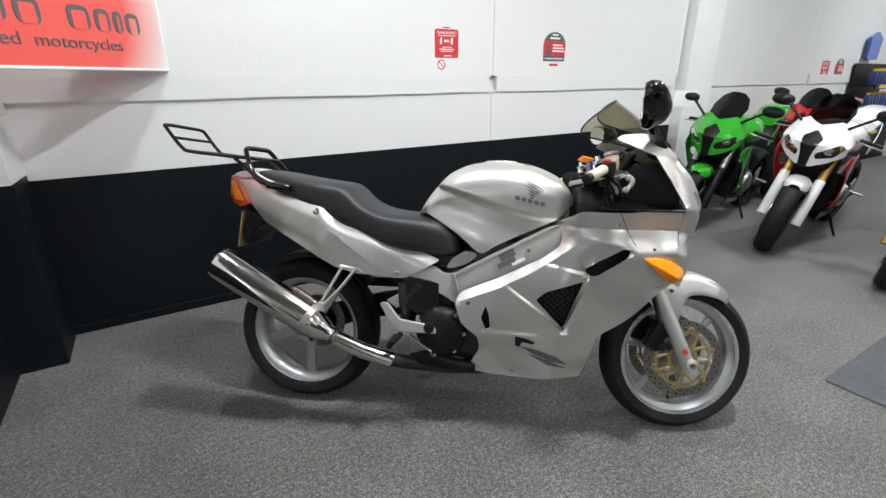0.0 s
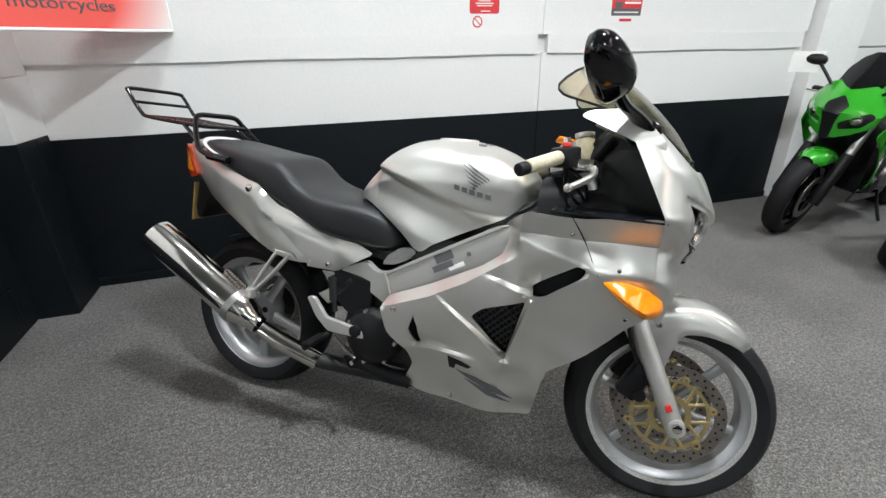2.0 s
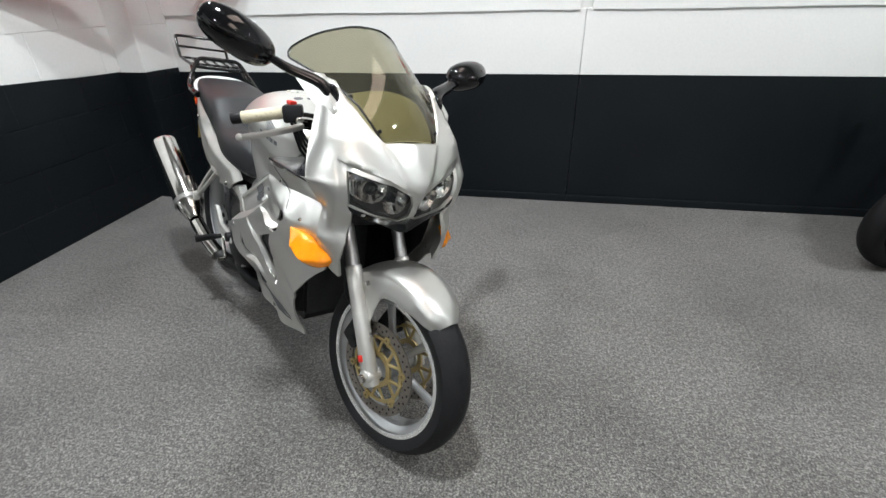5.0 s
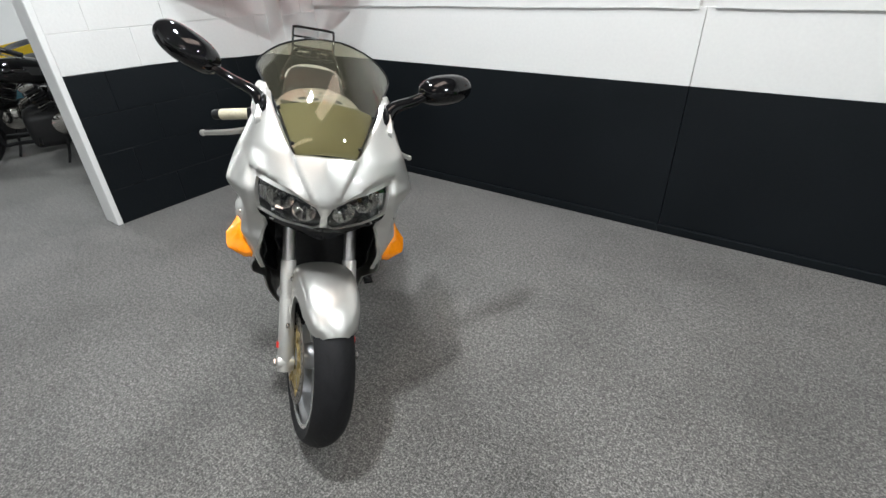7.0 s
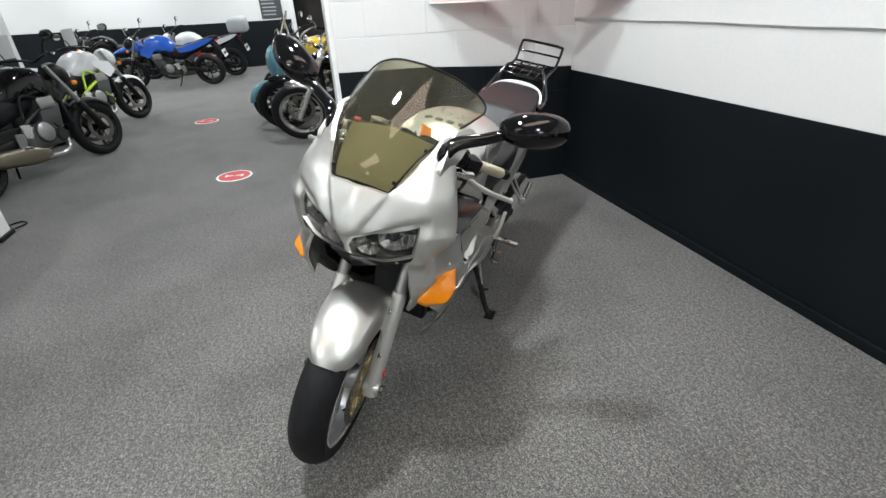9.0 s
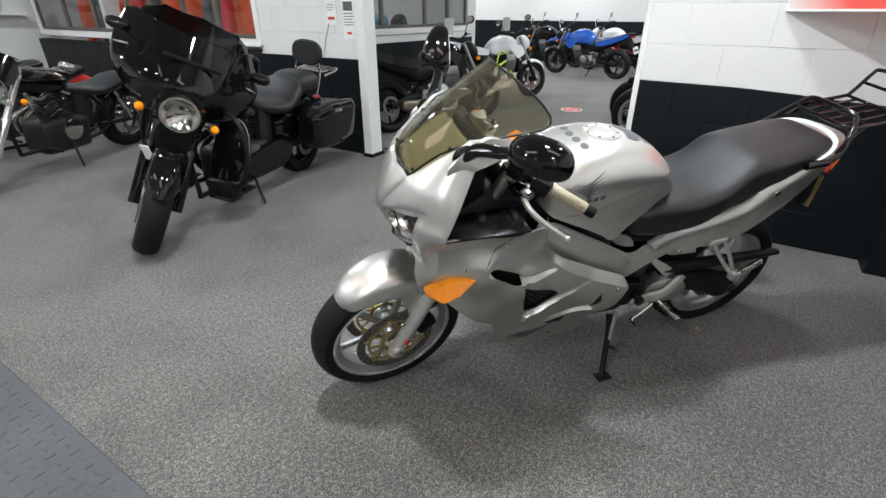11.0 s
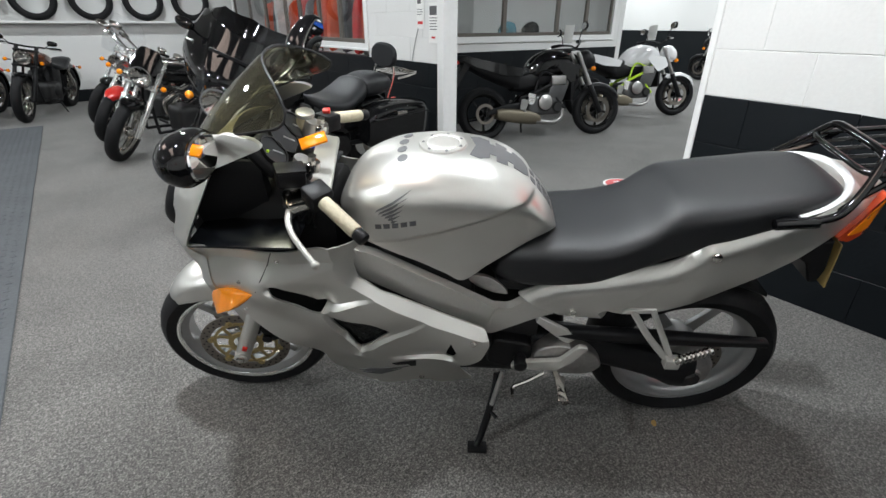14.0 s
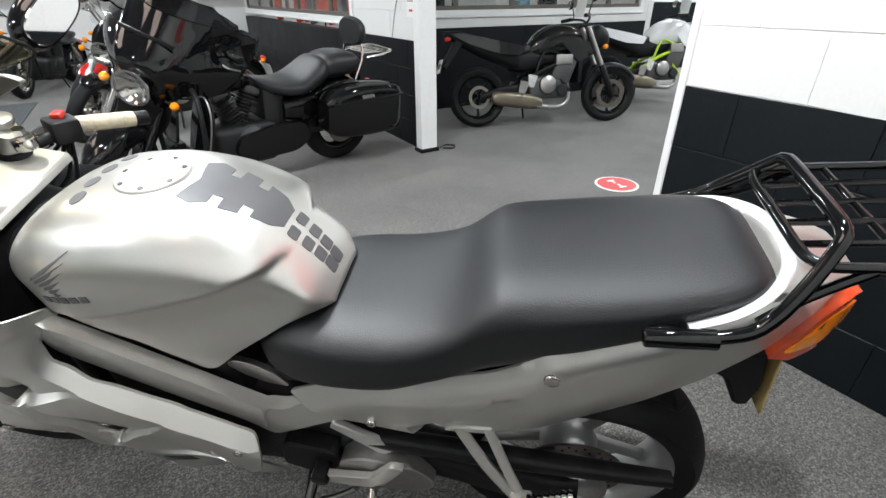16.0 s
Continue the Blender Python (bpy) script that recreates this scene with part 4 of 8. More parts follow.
    part("seat_bracket", plate(round_poly([(-0.900, 0.600), (-0.878, 0.636), (-0.836, 0.664), (-0.795, 0.672), (-0.776, 0.656), (-0.806, 0.628), (-0.852, 0.606)], 0.012, 3), s * 0.112, s * 0.126, 0.003), STEEL, spar, "dull cast bracket below the seat")
    part("welt", tube([(-0.842, s * 0.172, 0.520), (-0.850, s * 0.174, 0.555), (-0.860, s * 0.176, 0.590)], 0.004, 6), FRAME_ALLOY, spar)
    if s < 0:
        for x, z, w, h, mm in ((-0.668, 0.672, 0.030, 0.015, INK), (-0.668, 0.640, 0.034, 0.009, INK), (-0.590, 0.690, 0.006, 0.006, INK), (-0.625, 0.648, 0.026, 0.006, PAPER)):
            part("sticker", moved(box(-w, -0.001, -h, w, 0.001, h), Matrix.Translation((x, -0.1725, z)) @ pose(0, 0, 0, 0, -28.7, 0)), mm, spar, "small printed label", smooth=False)

# dark insides: a black block added for the nose's shade, then radiator and engine
part("nose_dark_block", shell([(-0.42, 0.92, 0.62, 0.12), (-0.25, 0.93, 0.66, 0.15), (-0.14, 0.90, 0.70, 0.14), (-0.07, 0.87, 0.76, 0.11)], 3, 16, 2), BLACK, bike)
part("radiator", box(-0.42, -0.115, 0.28, -0.38, 0.115, 0.62, 0.01), DARK_METAL, bike, "dark radiator behind the front wheel")
eng = part("engine", join(box(-0.98, -0.125, 0.235, -0.46, 0.125, 0.56, 0.04, 3), box(-0.80, -0.13, 0.50, -0.46, 0.13, 0.72, 0.03, 2)), DARK_METAL, bike, "dark engine block")
part("clutch_cover", moved(lathe([(0.0, -0.045), (0.05, -0.044), (0.085, -0.030), (0.098, -0.008), (0.100, 0.0), (0.100, 0.04)], 36), pose(-0.905, -0.155, 0.36)), BLACK, eng, "round black clutch cover")
for i in range(7):
    a = 2 * math.pi * i / 7
    part("bolt", rod((-0.905 + 0.090 * math.cos(a), -0.16, 0.36 + 0.090 * math.sin(a)), (-0.905 + 0.090 * math.cos(a), -0.183, 0.36 + 0.090 * math.sin(a)), 0.007, n=6), STEEL, eng)
part("side_cover", plate(round_poly([(-1.06, 0.57), (-0.90, 0.55), (-0.92, 0.44), (-1.0, 0.42), (-1.05, 0.46)], 0.02), -0.165, -0.135, 0.006), BLACK, eng)
part("belly", sheet([(-0.82, 0.215), (-0.46, 0.215), (-0.42, 0.30), (-0.46, 0.36), (-0.78, 0.36)], lambda x, z: 0.085, 0.17, 0.06), BLACK, bike)

# windscreen
SCREEN = [(0.087, 0.0), (0.125, 0.30), (0.163, 0.54), (0.197, 0.74), (0.204, 0.81), (0.190, 0.885), (0.140, 0.955), (0.085, 0.985), (0.035, 1.0)]
SCREEN = SCREEN + [(-y, v) for y, v in SCREEN[::-1]]


def screen_point(y, v, t=0.0):
    return Vector((-0.034 - 0.256 * max(v, 0) ** 1.3 - (0.6 + 3.4 * v) * y * y - t, y, 0.972 + 0.268 * max(v, 0) ** 0.9 - (1.0 + 0.5 * v) * y * y))


sc = sheet(SCREEN, lambda x, z: 0.0, 1.0, 0.03)
for v in sc.verts:
    p, e = screen_point(v.co.x, v.co.z), 0.004
    n = (screen_point(v.co.x + e, v.co.z) - p).cross(screen_point(v.co.x, v.co.z + e) - p).normalized()
    v.co = p - n * math.copysign(0.004, n.x + n.z) * (1 if v.co.y < -0.5 else 0)
screen = part("windscreen", sc, SMOKE, bike, "smoked clear plastic windscreen", angle=60)
part("screen_edge", tube([screen_point(y, v, 0.0015) for y, v in SCREEN], 0.0032, 6, 2), BLACK, screen)
for y, v in ((0.092, 0.08), (0.132, 0.38), (-0.092, 0.08), (-0.132, 0.38)):
    p = screen_point(y, v)
    part("screw", ball(p, 0.006, 0.006, 0.006, 8, 6), BLACK, screen)

# instruments
top = sheet(round_poly([(-0.085, 0.01), (0.085, 0.01), (0.142, 0.43), (0.0, 0.46), (-0.142, 0.43)], 0.012, 3), lambda x, z: 0.0, 1.0, 0.03)
for v in top.verts:
    v.co = screen_point(v.co.x, v.co.z, 0.012 + 0.10 * v.co.z + (0.004 if v.co.y < -0.5 else 0.0)) - Vector((0, 0, 0.010 + 0.03 * v.co.z))
part("dash_top", top, DASH, bike, "dull olive-black dash top")
dash = part("instrument_panel", moved(box(-0.012, -0.135, -0.05, 0.022, 0.135, 0.05, 0.02, 3), Matrix.Translation((-0.272, 0, 1.012)) @ pose(0, 0, 0, 0, 35)), BLACK, bike, "black instrument panel with round dials")
for y, r in ((-0.080, 0.038), (0.0, 0.046), (0.080, 0.038)):
    m = Matrix.Translation((-0.283, y, 1.017)) @ pose(0, 0, 0, 0, -55)
    part("dial", rod((0, 0, 0), (0, 0, 0.006), r, n=28), DIAL, dash, "grey dial under a clear glass", at=m)
    part("dial_rim", moved(lathe([(r + 0.004, 0.010), (r, 0.010), (r, 0.0), (r + 0.004, 0.0)], 28, True), pose(0, 0, 0, 90)), BLACK, dash, at=m)
    part("needle", box(-0.0015, -0.004, 0.006, 0.0015, r * 0.75, 0.008), INK_PALE, dash, at=m @ pose(0, 0, 0, 0, 0, 130))
part("warning_lamp", ball((-0.292, 0.122, 1.040), 0.004, 0.004, 0.004, 8, 6), LIME, dash)

# mirrors
for s in (-1, 1):
    arm = tube([(-0.155, s * 0.165, 1.045), (-0.190, s * 0.195, 1.085), (-0.225, s * 0.265, 1.110), (-0.245, s * 0.325, 1.140)], lambda t: 0.024 - 0.010 * t, 12, 5, 0.7)
    arm = join(arm, ball((-0.175, s * 0.172, 1.055), 0.042, 0.016, 0.034))
    mirror = part("mirror", arm, GLOSS_BLACK, bike, "gloss black rear-view mirror")
    m = Matrix.Translation((-0.256, s * 0.376, 1.168 - 0.009 * (1 + s))) @ pose(0, 0, 0, -28 if s < 0 else 10, 0, s * 12) @ Matrix.Diagonal((1.04, 1.12, 0.90, 1))
    part("shell", loft([(-0.030, 0, 0, 0.074, 0.046, 2.6), (-0.012, 0, 0, 0.083, 0.053, 2.4), (0.012, 0, 0.002, 0.076, 0.048, 2.2), (0.034, s * -0.006, 0.0, 0.050, 0.032, 2.1), (0.046, s * -0.010, 0, 0.018, 0.012, 2)], 28, 2.4, 4), GLOSS_BLACK, mirror, at=m)
    part("mirror_glass", loft([(-0.0335, 0, 0, 0.066, 0.040, 2.6), (-0.0305, 0, 0, 0.068, 0.042, 2.6)], 28, 2.6, 1), MIRROR, mirror, "silvered mirror glass", at=m)

# tank with knee hollows
TANK = [  # x, top, widest height, half width, lower edge height, half width there
    (-1.012, 0.812, 0.806, 0.075, 0.800, 0.070), (-0.985, 0.862, 0.830, 0.118, 0.808, 0.112), (-0.945, 0.915, 0.850, 0.142, 0.790, 0.130), (-0.897, 0.962, 0.870, 0.158, 0.762, 0.142), (-0.830, 0.995, 0.880, 0.168, 0.716, 0.152),
    (-0.766, 1.008, 0.885, 0.174, 0.668, 0.160), (-0.714, 1.012, 0.888, 0.178, 0.696, 0.162), (-0.664, 1.010, 0.890, 0.180, 0.722, 0.164), (-0.580, 0.997, 0.888, 0.176, 0.763, 0.164), (-0.496, 0.962, 0.882, 0.152, 0.804, 0.146), (-0.452, 0.920, 0.876, 0.118, 0.845, 0.114), (-0.432, 0.885, 0.868, 0.075, 0.855, 0.070)]
KNEE = [(-1.0, 0.93), (-0.89, 0.908), (-0.76, 0.862), (-0.60, 0.815), (-0.45, 0.795)]


def tank_mesh(n=36, m=26, steps=10):
    """Rounded top over flat flanks that end in a pointed lower edge, with knee hollows."""
    la = smooth_line([r[:3] for r in TANK], steps)
    lb = smooth_line([r[3:] for r in TANK], steps)
    bm = bmesh.new()
    rings = []
    for (x, top, zw), (w, zb, wb) in zip(la, lb):
        half = []
        for j in range(n + 1):
            t = math.pi / 2 * j / n
            half.append((w * math.sin(t) ** 0.78, zw + (top - zw) * math.cos(t) ** 0.86 if j < n else zw))
        for j in range(1, m + 1):
            t = j / m
            half.append((w + (wb - w) * t, zw + (zb - zw) * t))
        out = []
        for y, z in half:
            k = lerp(x, KNEE) - z
            d = blend(k, -0.006, 0.016) * lerp(x, [(-1.0, 0.012), (-0.93, 0.034), (-0.80, 0.032), (-0.66, 0.022), (-0.48, 0.004)]) * min(1, y / 0.1)
            out.append((y - d * (1 - 0.5 * blend(k, 0.06, 0.16)), z))
        out += [(half[-1][0] - 0.03, zb + 0.004)]
        rings.append([bm.verts.new((x, y, z)) for y, z in out] + [bm.verts.new((x, -y, z)) for y, z in out[:0:-1]])
    k = len(rings[0])
    for a, b in zip(rings, rings[1:]):
        for j in range(k):
            bm.faces.new((a[j], a[(j + 1) % k], b[(j + 1) % k], b[j]))
    bm.faces.new(rings[0])
    bm.faces.new(rings[-1][::-1])
    return bm


tank_bm = tank_mesh()
tank = part("fuel_tank", tank_bm, SILVER, bike, "silver fuel tank with knee hollows", angle=50)
tb = bmesh.new()
tb.from_mesh(tank.data)
TANK_TREE = BVHTree.FromBMesh(tb)


def tank_decal(outline, way, lift=0.0012, grid=0.012):
    """A thin print laid on the tank; way: 'z' from above with an (x, y) outline, +1 or -1 from that side with (x, z)."""
    bm = sheet(outline, lambda x, z: 0.0, 1.0, grid)
    for v in list(bm.verts):
        inner = v.co.y < -0.5
        if way == "z":
            o, d = Vector((v.co.x, v.co.z, 1.3)), Vector((0, 0, -1))
        else:
            o, d = Vector((v.co.x, way * 0.5, v.co.z)), Vector((0, -way, 0))
        hit, nrm, _, _ = TANK_TREE.ray_cast(o, d)
        v.co = (hit + (nrm if nrm.dot(d) < 0 else -nrm) * (0.0002 if inner else lift)) if hit else o
    return bm


for s in (-1, 1):
    for i in range(6):
        ra, rz = -0.546 - 0.0075 * i, 0.905 - 0.0045 * i
        ta, tz = -0.640 + 0.0080 * i, 0.962 - 0.0155 * i
        mx, mz = 0.5 * (ra + ta) + 0.004, 0.5 * (rz + tz) - 0.004
        w = 0.0034
        part("decal", tank_decal([(ra, rz - w), (mx, mz - 1.3 * w), (ta, tz), (mx - 0.003, mz + 1.3 * w), (ra - 0.004, rz + w)], s, 0.0016, 0.03), INK, tank, "dark wing graphic")
    for k in range(5):
        x = -0.541 - 0.0225 * k
        z = 0.850 + 0.0050 * k
        part("decal", tank_decal([(x, z), (x - 0.016, z + 0.0036), (x - 0.016, z + 0.0176), (x, z + 0.014)], s, 0.0016, 0.03), INK, tank, "small dark lettering block")
cap = part("filler_cap", moved(lathe([(0.0, 0.0065), (0.020, 0.0065), (0.040, 0.0058), (0.043, 0.0040), (0.046, 0.0058), (0.060, 0.0045), (0.063, 0.0), (0.063, -0.02)], 44), Matrix.Translation((-0.705, 0, 1.008)) @ pose(0, 0, 0, 90)), FRAME_ALLOY, tank, "silver filler cap with ring of bolts")
for i in range(7):
    a = 2 * math.pi * i / 7
    part("bolt", rod((-0.705 + 0.050 * math.cos(a), 0.050 * math.sin(a), 1.008), (-0.705 + 0.052 * math.cos(a), 0.052 * math.sin(a), 1.0148), 0.0042, n=10), INK, cap)
for i in range(4):
    x, y = -0.598 - 0.006 * abs(i - 1.5), -0.066 + 0.044 * i
    part("pad_dot", tank_decal([(x + 0.013 * math.cos(2 * math.pi * k / 16), y + 0.016 * math.sin(2 * math.pi * k / 16)) for k in range(16)], "z"), INK, tank, "round grey pad")
part("tank_pad", tank_decal([(-0.775, 0.052), (-0.800, 0.062), (-0.826, 0.050), (-0.826, 0.030), (-0.843, 0.030), (-0.843, 0.055), (-0.872, 0.050), (-0.872, 0.028), (-0.888, 0.028), (-0.888, 0.046), (-0.915, 0.040), (-0.930, 0.024),
                             (-0.930, -0.024), (-0.915, -0.040), (-0.888, -0.046), (-0.888, -0.028), (-0.872, -0.028), (-0.872, -0.050), (-0.843, -0.055), (-0.843, -0.030), (-0.826, -0.030), (-0.826, -0.050), (-0.800, -0.062), (-0.775, -0.052), (-0.790, 0.0)], "z"), INK, tank, "dark ribbed tank pad")
for x, y in ((-0.943, 0.020), (-0.943, -0.020), (-0.963, 0.018), (-0.963, -0.018), (-0.980, 0.016), (-0.980, -0.016), (-0.995, 0.014), (-0.995, -0.014)):
    part("pad_dot", tank_decal(round_poly([(x - 0.007, y - 0.013), (x + 0.007, y - 0.013), (x + 0.007, y + 0.013), (x - 0.007, y + 0.013)], 0.004), "z"), INK, tank)

# seat
seat_bm = shell([(-0.835, 0.690, 0.660, 0.075), (-0.870, 0.745, 0.640, 0.120), (-0.930, 0.783, 0.636, 0.152), (-1.010, 0.799, 0.648, 0.170), (-1.110, 0.806, 0.664, 0.174), (-1.180, 0.822, 0.690, 0.168), (-1.235, 0.850, 0.708, 0.160), (-1.285, 0.897, 0.730, 0.156),
                 (-1.320, 0.914, 0.748, 0.158), (-1.400, 0.924, 0.790, 0.158), (-1.500, 0.938, 0.832, 0.150), (-1.590, 0.952, 0.868, 0.138), (-1.655, 0.958, 0.892, 0.116), (-1.690, 0.948, 0.915, 0.078)], 3.9, 56, 5)
seat = part("seat", seat_bm, VINYL, bike, "black vinyl dual seat with a raised passenger part", angle=75)
part("seat_base", shell([(-0.86, 0.66, 0.60, 0.12), (-1.2, 0.69, 0.62, 0.15), (-1.45, 0.85, 0.74, 0.13), (-1.70, 0.92, 0.83, 0.07)], 3, 20, 2), BLACK, bike)
part("tail_lip", tube([(-1.565, -0.146, 0.902), (-1.620, -0.138, 0.922), (-1.668, -0.112, 0.942), (-1.702, -0.066, 0.955), (-1.716, 0.0, 0.959), (-1.702, 0.066, 0.955), (-1.668, 0.112, 0.942), (-1.620, 0.138, 0.922), (-1.565, 0.146, 0.902)], 0.0095, 12, 5, 0.5), PAINT_WHITE, seat, "pale lip behind the seat")

# tail
TAIL = [(-1.775, 0.945), (-1.800, 0.905), (-1.700, 0.825), (-1.635, 0.755), (-1.480, 0.672), (-1.328, 0.590), (-1.240, 0.566), (-1.170, 0.564), (-1.05, 0.560), (-0.915, 0.636), (-1.020, 0.676), (-1.110, 0.702), (-1.210, 0.730),
        (-1.295, 0.754), (-1.342, 0.782), (-1.376, 0.822), (-1.470, 0.858), (-1.640, 0.922), (-1.690, 0.945)]


def tail_y(x, z):
    y = lerp(x, [(-1.82, 0.072), (-1.70, 0.112), (-1.55, 0.152), (-1.39, 0.178), (-1.20, 0.180), (-1.05, 0.166), (-0.92, 0.182)])
    mid = lerp(x, [(-1.8, 0.90), (-1.4, 0.73), (-1.2, 0.62), (-0.9, 0.62)])
    y -= 1.1 * max(0, mid - 0.03 - z) ** 1.5 * 0.6
    # sunk facet behind a slanting crease
    (ax, az), (bx, bz) = FACET
    ln = math.hypot(bx - ax, bz - az)
    t = ((x - ax) * (bx - ax) + (z - az) * (bz - az)) / ln ** 2
    d = ((x - ax) * (bz - az) - (z - az) * (bx - ax)) / ln
    y -= 0.045 * min(max(t, 0), 1) ** 0.8 * blend(d, -0.0045, 0.0045) * (1 - blend(t, 0.97, 1.03)) * max(0, 1 - d / 0.13)
    edge = lerp(x, [(-1.70, 0.945), (-1.64, 0.922), (-1.47, 0.858), (-1.376, 0.822), (-1.342, 0.782), (-1.295, 0.754), (-1.21, 0.730), (-1.11, 0.702), (-1.02, 0.676), (-0.915, 0.636)])
    y -= 0.026 * blend(z, edge - 0.05, edge + 0.004)
    return y + 0.005 * math.exp(-(math.hypot(x + 1.390, z - 0.805) / 0.022) ** 2)


FACET = ((-1.345, 0.729), (-1.155, 0.586))

for s in (-1, 1):
    tail = part("tail_panel", sheet(round_poly(TAIL, 0.012, 2), tail_y, 0.006, 0.014, (), s, [FACET]), SILVER, bike, "silver tail panel", angle=50)
    part("bolt", rod((-1.390, s * 0.186, 0.805), (-1.390, s * 0.194, 0.805), 0.013, n=16, bevel=0.003), CHROME, tail)
    part("bolt", rod((-1.076, s * 0.160, 0.582), (-1.076, s * 0.176, 0.582), 0.010, n=14, bevel=0.002), CHROME, tail)
    lamp = [(-1.700, 0.822), (-1.755, 0.905), (-1.790, 0.935), (-1.812, 0.925), (-1.816, 0.868), (-1.797, 0.826), (-1.745, 0.808)]
    lens_y = lambda x, z: lerp(x, [(-1.82, 0.050), (-1.805, 0.076), (-1.78, 0.095), (-1.74, 0.114), (-1.68, 0.130)])
    lens = part("tail_indicator", sheet(round_poly(lamp, 0.012, 3), lens_y, 0.03, 0.012, (), s), TAIL_RED, bike, "red rear lens with an amber band")
    part("amber_band", sheet(round_poly([(-1.722, 0.832), (-1.768, 0.903), (-1.800, 0.918), (-1.806, 0.872), (-1.775, 0.838)], 0.008, 2), lambda x, z: lens_y(x, z) + 0.0025, 0.006, 0.012, (), s), ORANGE, lens, "amber band of the lens")
    # passenger foot rest bracket
    hang = join(tube([(-1.245, s * 0.160, 0.585), (-1.300, s * 0.190, 0.510), (-1.365, s * 0.215, 0.440)], 0.011, 8, 3, 0.6), tube([(-1.300, s * 0.160, 0.590), (-1.335, s * 0.190, 0.520), (-1.372, s * 0.215, 0.445)], 0.010, 8, 3, 0.6))
    hang = join(hang, box(-1.392, s * 0.205, 0.425, -1.350, s * 0.235, 0.462, 0.005), plate([(-1.215, 0.574), (-1.23, 0.592), (-1.31, 0.600), (-1.30, 0.580)], s * 0.150, s * 0.166, 0.003))
    ph = part("passenger_footrest", hang, FRAME_ALLOY, bike, "silver passenger footrest bracket")
    ridges = [(0.0, 0.0), (0.011, 0.0)] + [(0.0145 if k % 2 else 0.0105, 0.008 + 0.006 * k) for k in range(16)] + [(0.010, 0.105), (0.0, 0.105)]
    part("peg", moved(lathe(ridges, 12), Matrix.Translation((-1.375, s * 0.228, 0.455)) @ pose(0, 0, 0, 0, 32, 0) @ pose(0, 0, 0, 0, 0, 90)), CHROME, ph, "folded ribbed peg")
part("tail_light", shell([(-1.825, 0.895, 0.845, 0.050), (-1.812, 0.912, 0.822, 0.066), (-1.780, 0.912, 0.818, 0.080), (-1.70, 0.90, 0.83, 0.09)], 3, 20, 3), RED, bike, "red tail light lens")
part("tail_top", shell([(-1.800, 0.945, 0.915, 0.055), (-1.770, 0.952, 0.905, 0.078), (-1.720, 0.955, 0.905, 0.096), (-1.685, 0.950, 0.905, 0.104)], 3, 24, 3), SILVER, bike, "silver tail top with lock")
part("under_tail", shell([(-1.77, 0.83, 0.80, 0.05), (-1.62, 0.80, 0.72, 0.10), (-1.30, 0.68, 0.58, 0.12), (-1.0, 0.60, 0.50, 0.13)], 3, 18, 2), BLACK, bike)
hanger = part("plate_hanger", plate([(-1.60, 0.77), (-1.73, 0.80), (-1.752, 0.70), (-1.748, 0.655), (-1.725, 0.650), (-1.69, 0.72)], -0.095, 0.095, 0.006), BLACK, bike, "black number plate hanger")
PLATE_AT = Matrix.Translation((-1.758, 0, 0.715)) @ pose(0, 0, 0, 0, 9)
plate_ob = part("number_plate", moved(box(-0.002, -0.10, -0.075, 0.002, 0.10, 0.075, 0.001), PLATE_AT), mat("dull_yellow_plate", (0.42, 0.30, 0.10), rough=0.45), hanger, "dull yellow rear number plate", smooth=False)
for y in (-0.06, -0.02, 0.03, 0.065):
    part("plate_bar", moved(box(-0.004, y - 0.012, -0.03, -0.0022, y + 0.012, 0.03), PLATE_AT), INK, plate_ob, smooth=False)

# luggage rack: a hoop over the tail, a sloping platform and a raised end
rack = part("luggage_rack", tube([(-1.530, -0.162, 0.893), (-1.60, -0.164, 0.905), (-1.645, -0.160, 0.925), (-1.685, -0.135, 0.975), (-1.716, -0.104, 1.026), (-1.722, -0.088, 1.039), (-1.722, -0.060, 1.043), (-1.722, 0.0, 1.043),
                                  (-1.722, 0.060, 1.043), (-1.722, 0.088, 1.039), (-1.716, 0.104, 1.026), (-1.685, 0.135, 0.975), (-1.645, 0.160, 0.925), (-1.60, 0.164, 0.905), (-1.530, 0.162, 0.893)], 0.0098, 12, 4), GLOSS_BLACK, bike, "black tubular steel luggage rack")
part("platform", tube([(-1.690, 0.0, 1.000), (-1.690, -0.085, 1.000), (-1.702, -0.112, 1.002), (-1.735, -0.120, 1.005), (-1.94, -0.120, 1.023), (-1.985, -0.121, 1.040), (-2.045, -0.122, 1.112), (-2.058, -0.108, 1.128), (-2.060, 0.0, 1.130), (-2.058, 0.108, 1.128),
                       (-2.045, 0.122, 1.112), (-1.985, 0.121, 1.040), (-1.94, 0.120, 1.023), (-1.735, 0.120, 1.005), (-1.702, 0.112, 1.002), (-1.690, 0.085, 1.000), (-1.690, 0.0, 1.000)], 0.0075, 10, 4), GLOSS_BLACK, rack)
part("hoop_bar", rod((-2.016, -0.120, 1.078), (-2.016, 0.120, 1.078), 0.006), GLOSS_BLACK, rack)
for y in (-0.072, -0.024, 0.024, 0.072):
    part("slat", rod((-1.690, y, 1.000), (-1.965, y, 1.027), 0.0052, n=8), GLOSS_BLACK, rack)
for x, z in ((-1.80, 1.008), (-1.965, 1.026)):
    part("cross_bar", rod((x, -0.12, z), (x, 0.12, z), 0.006), GLOSS_BLACK, rack)
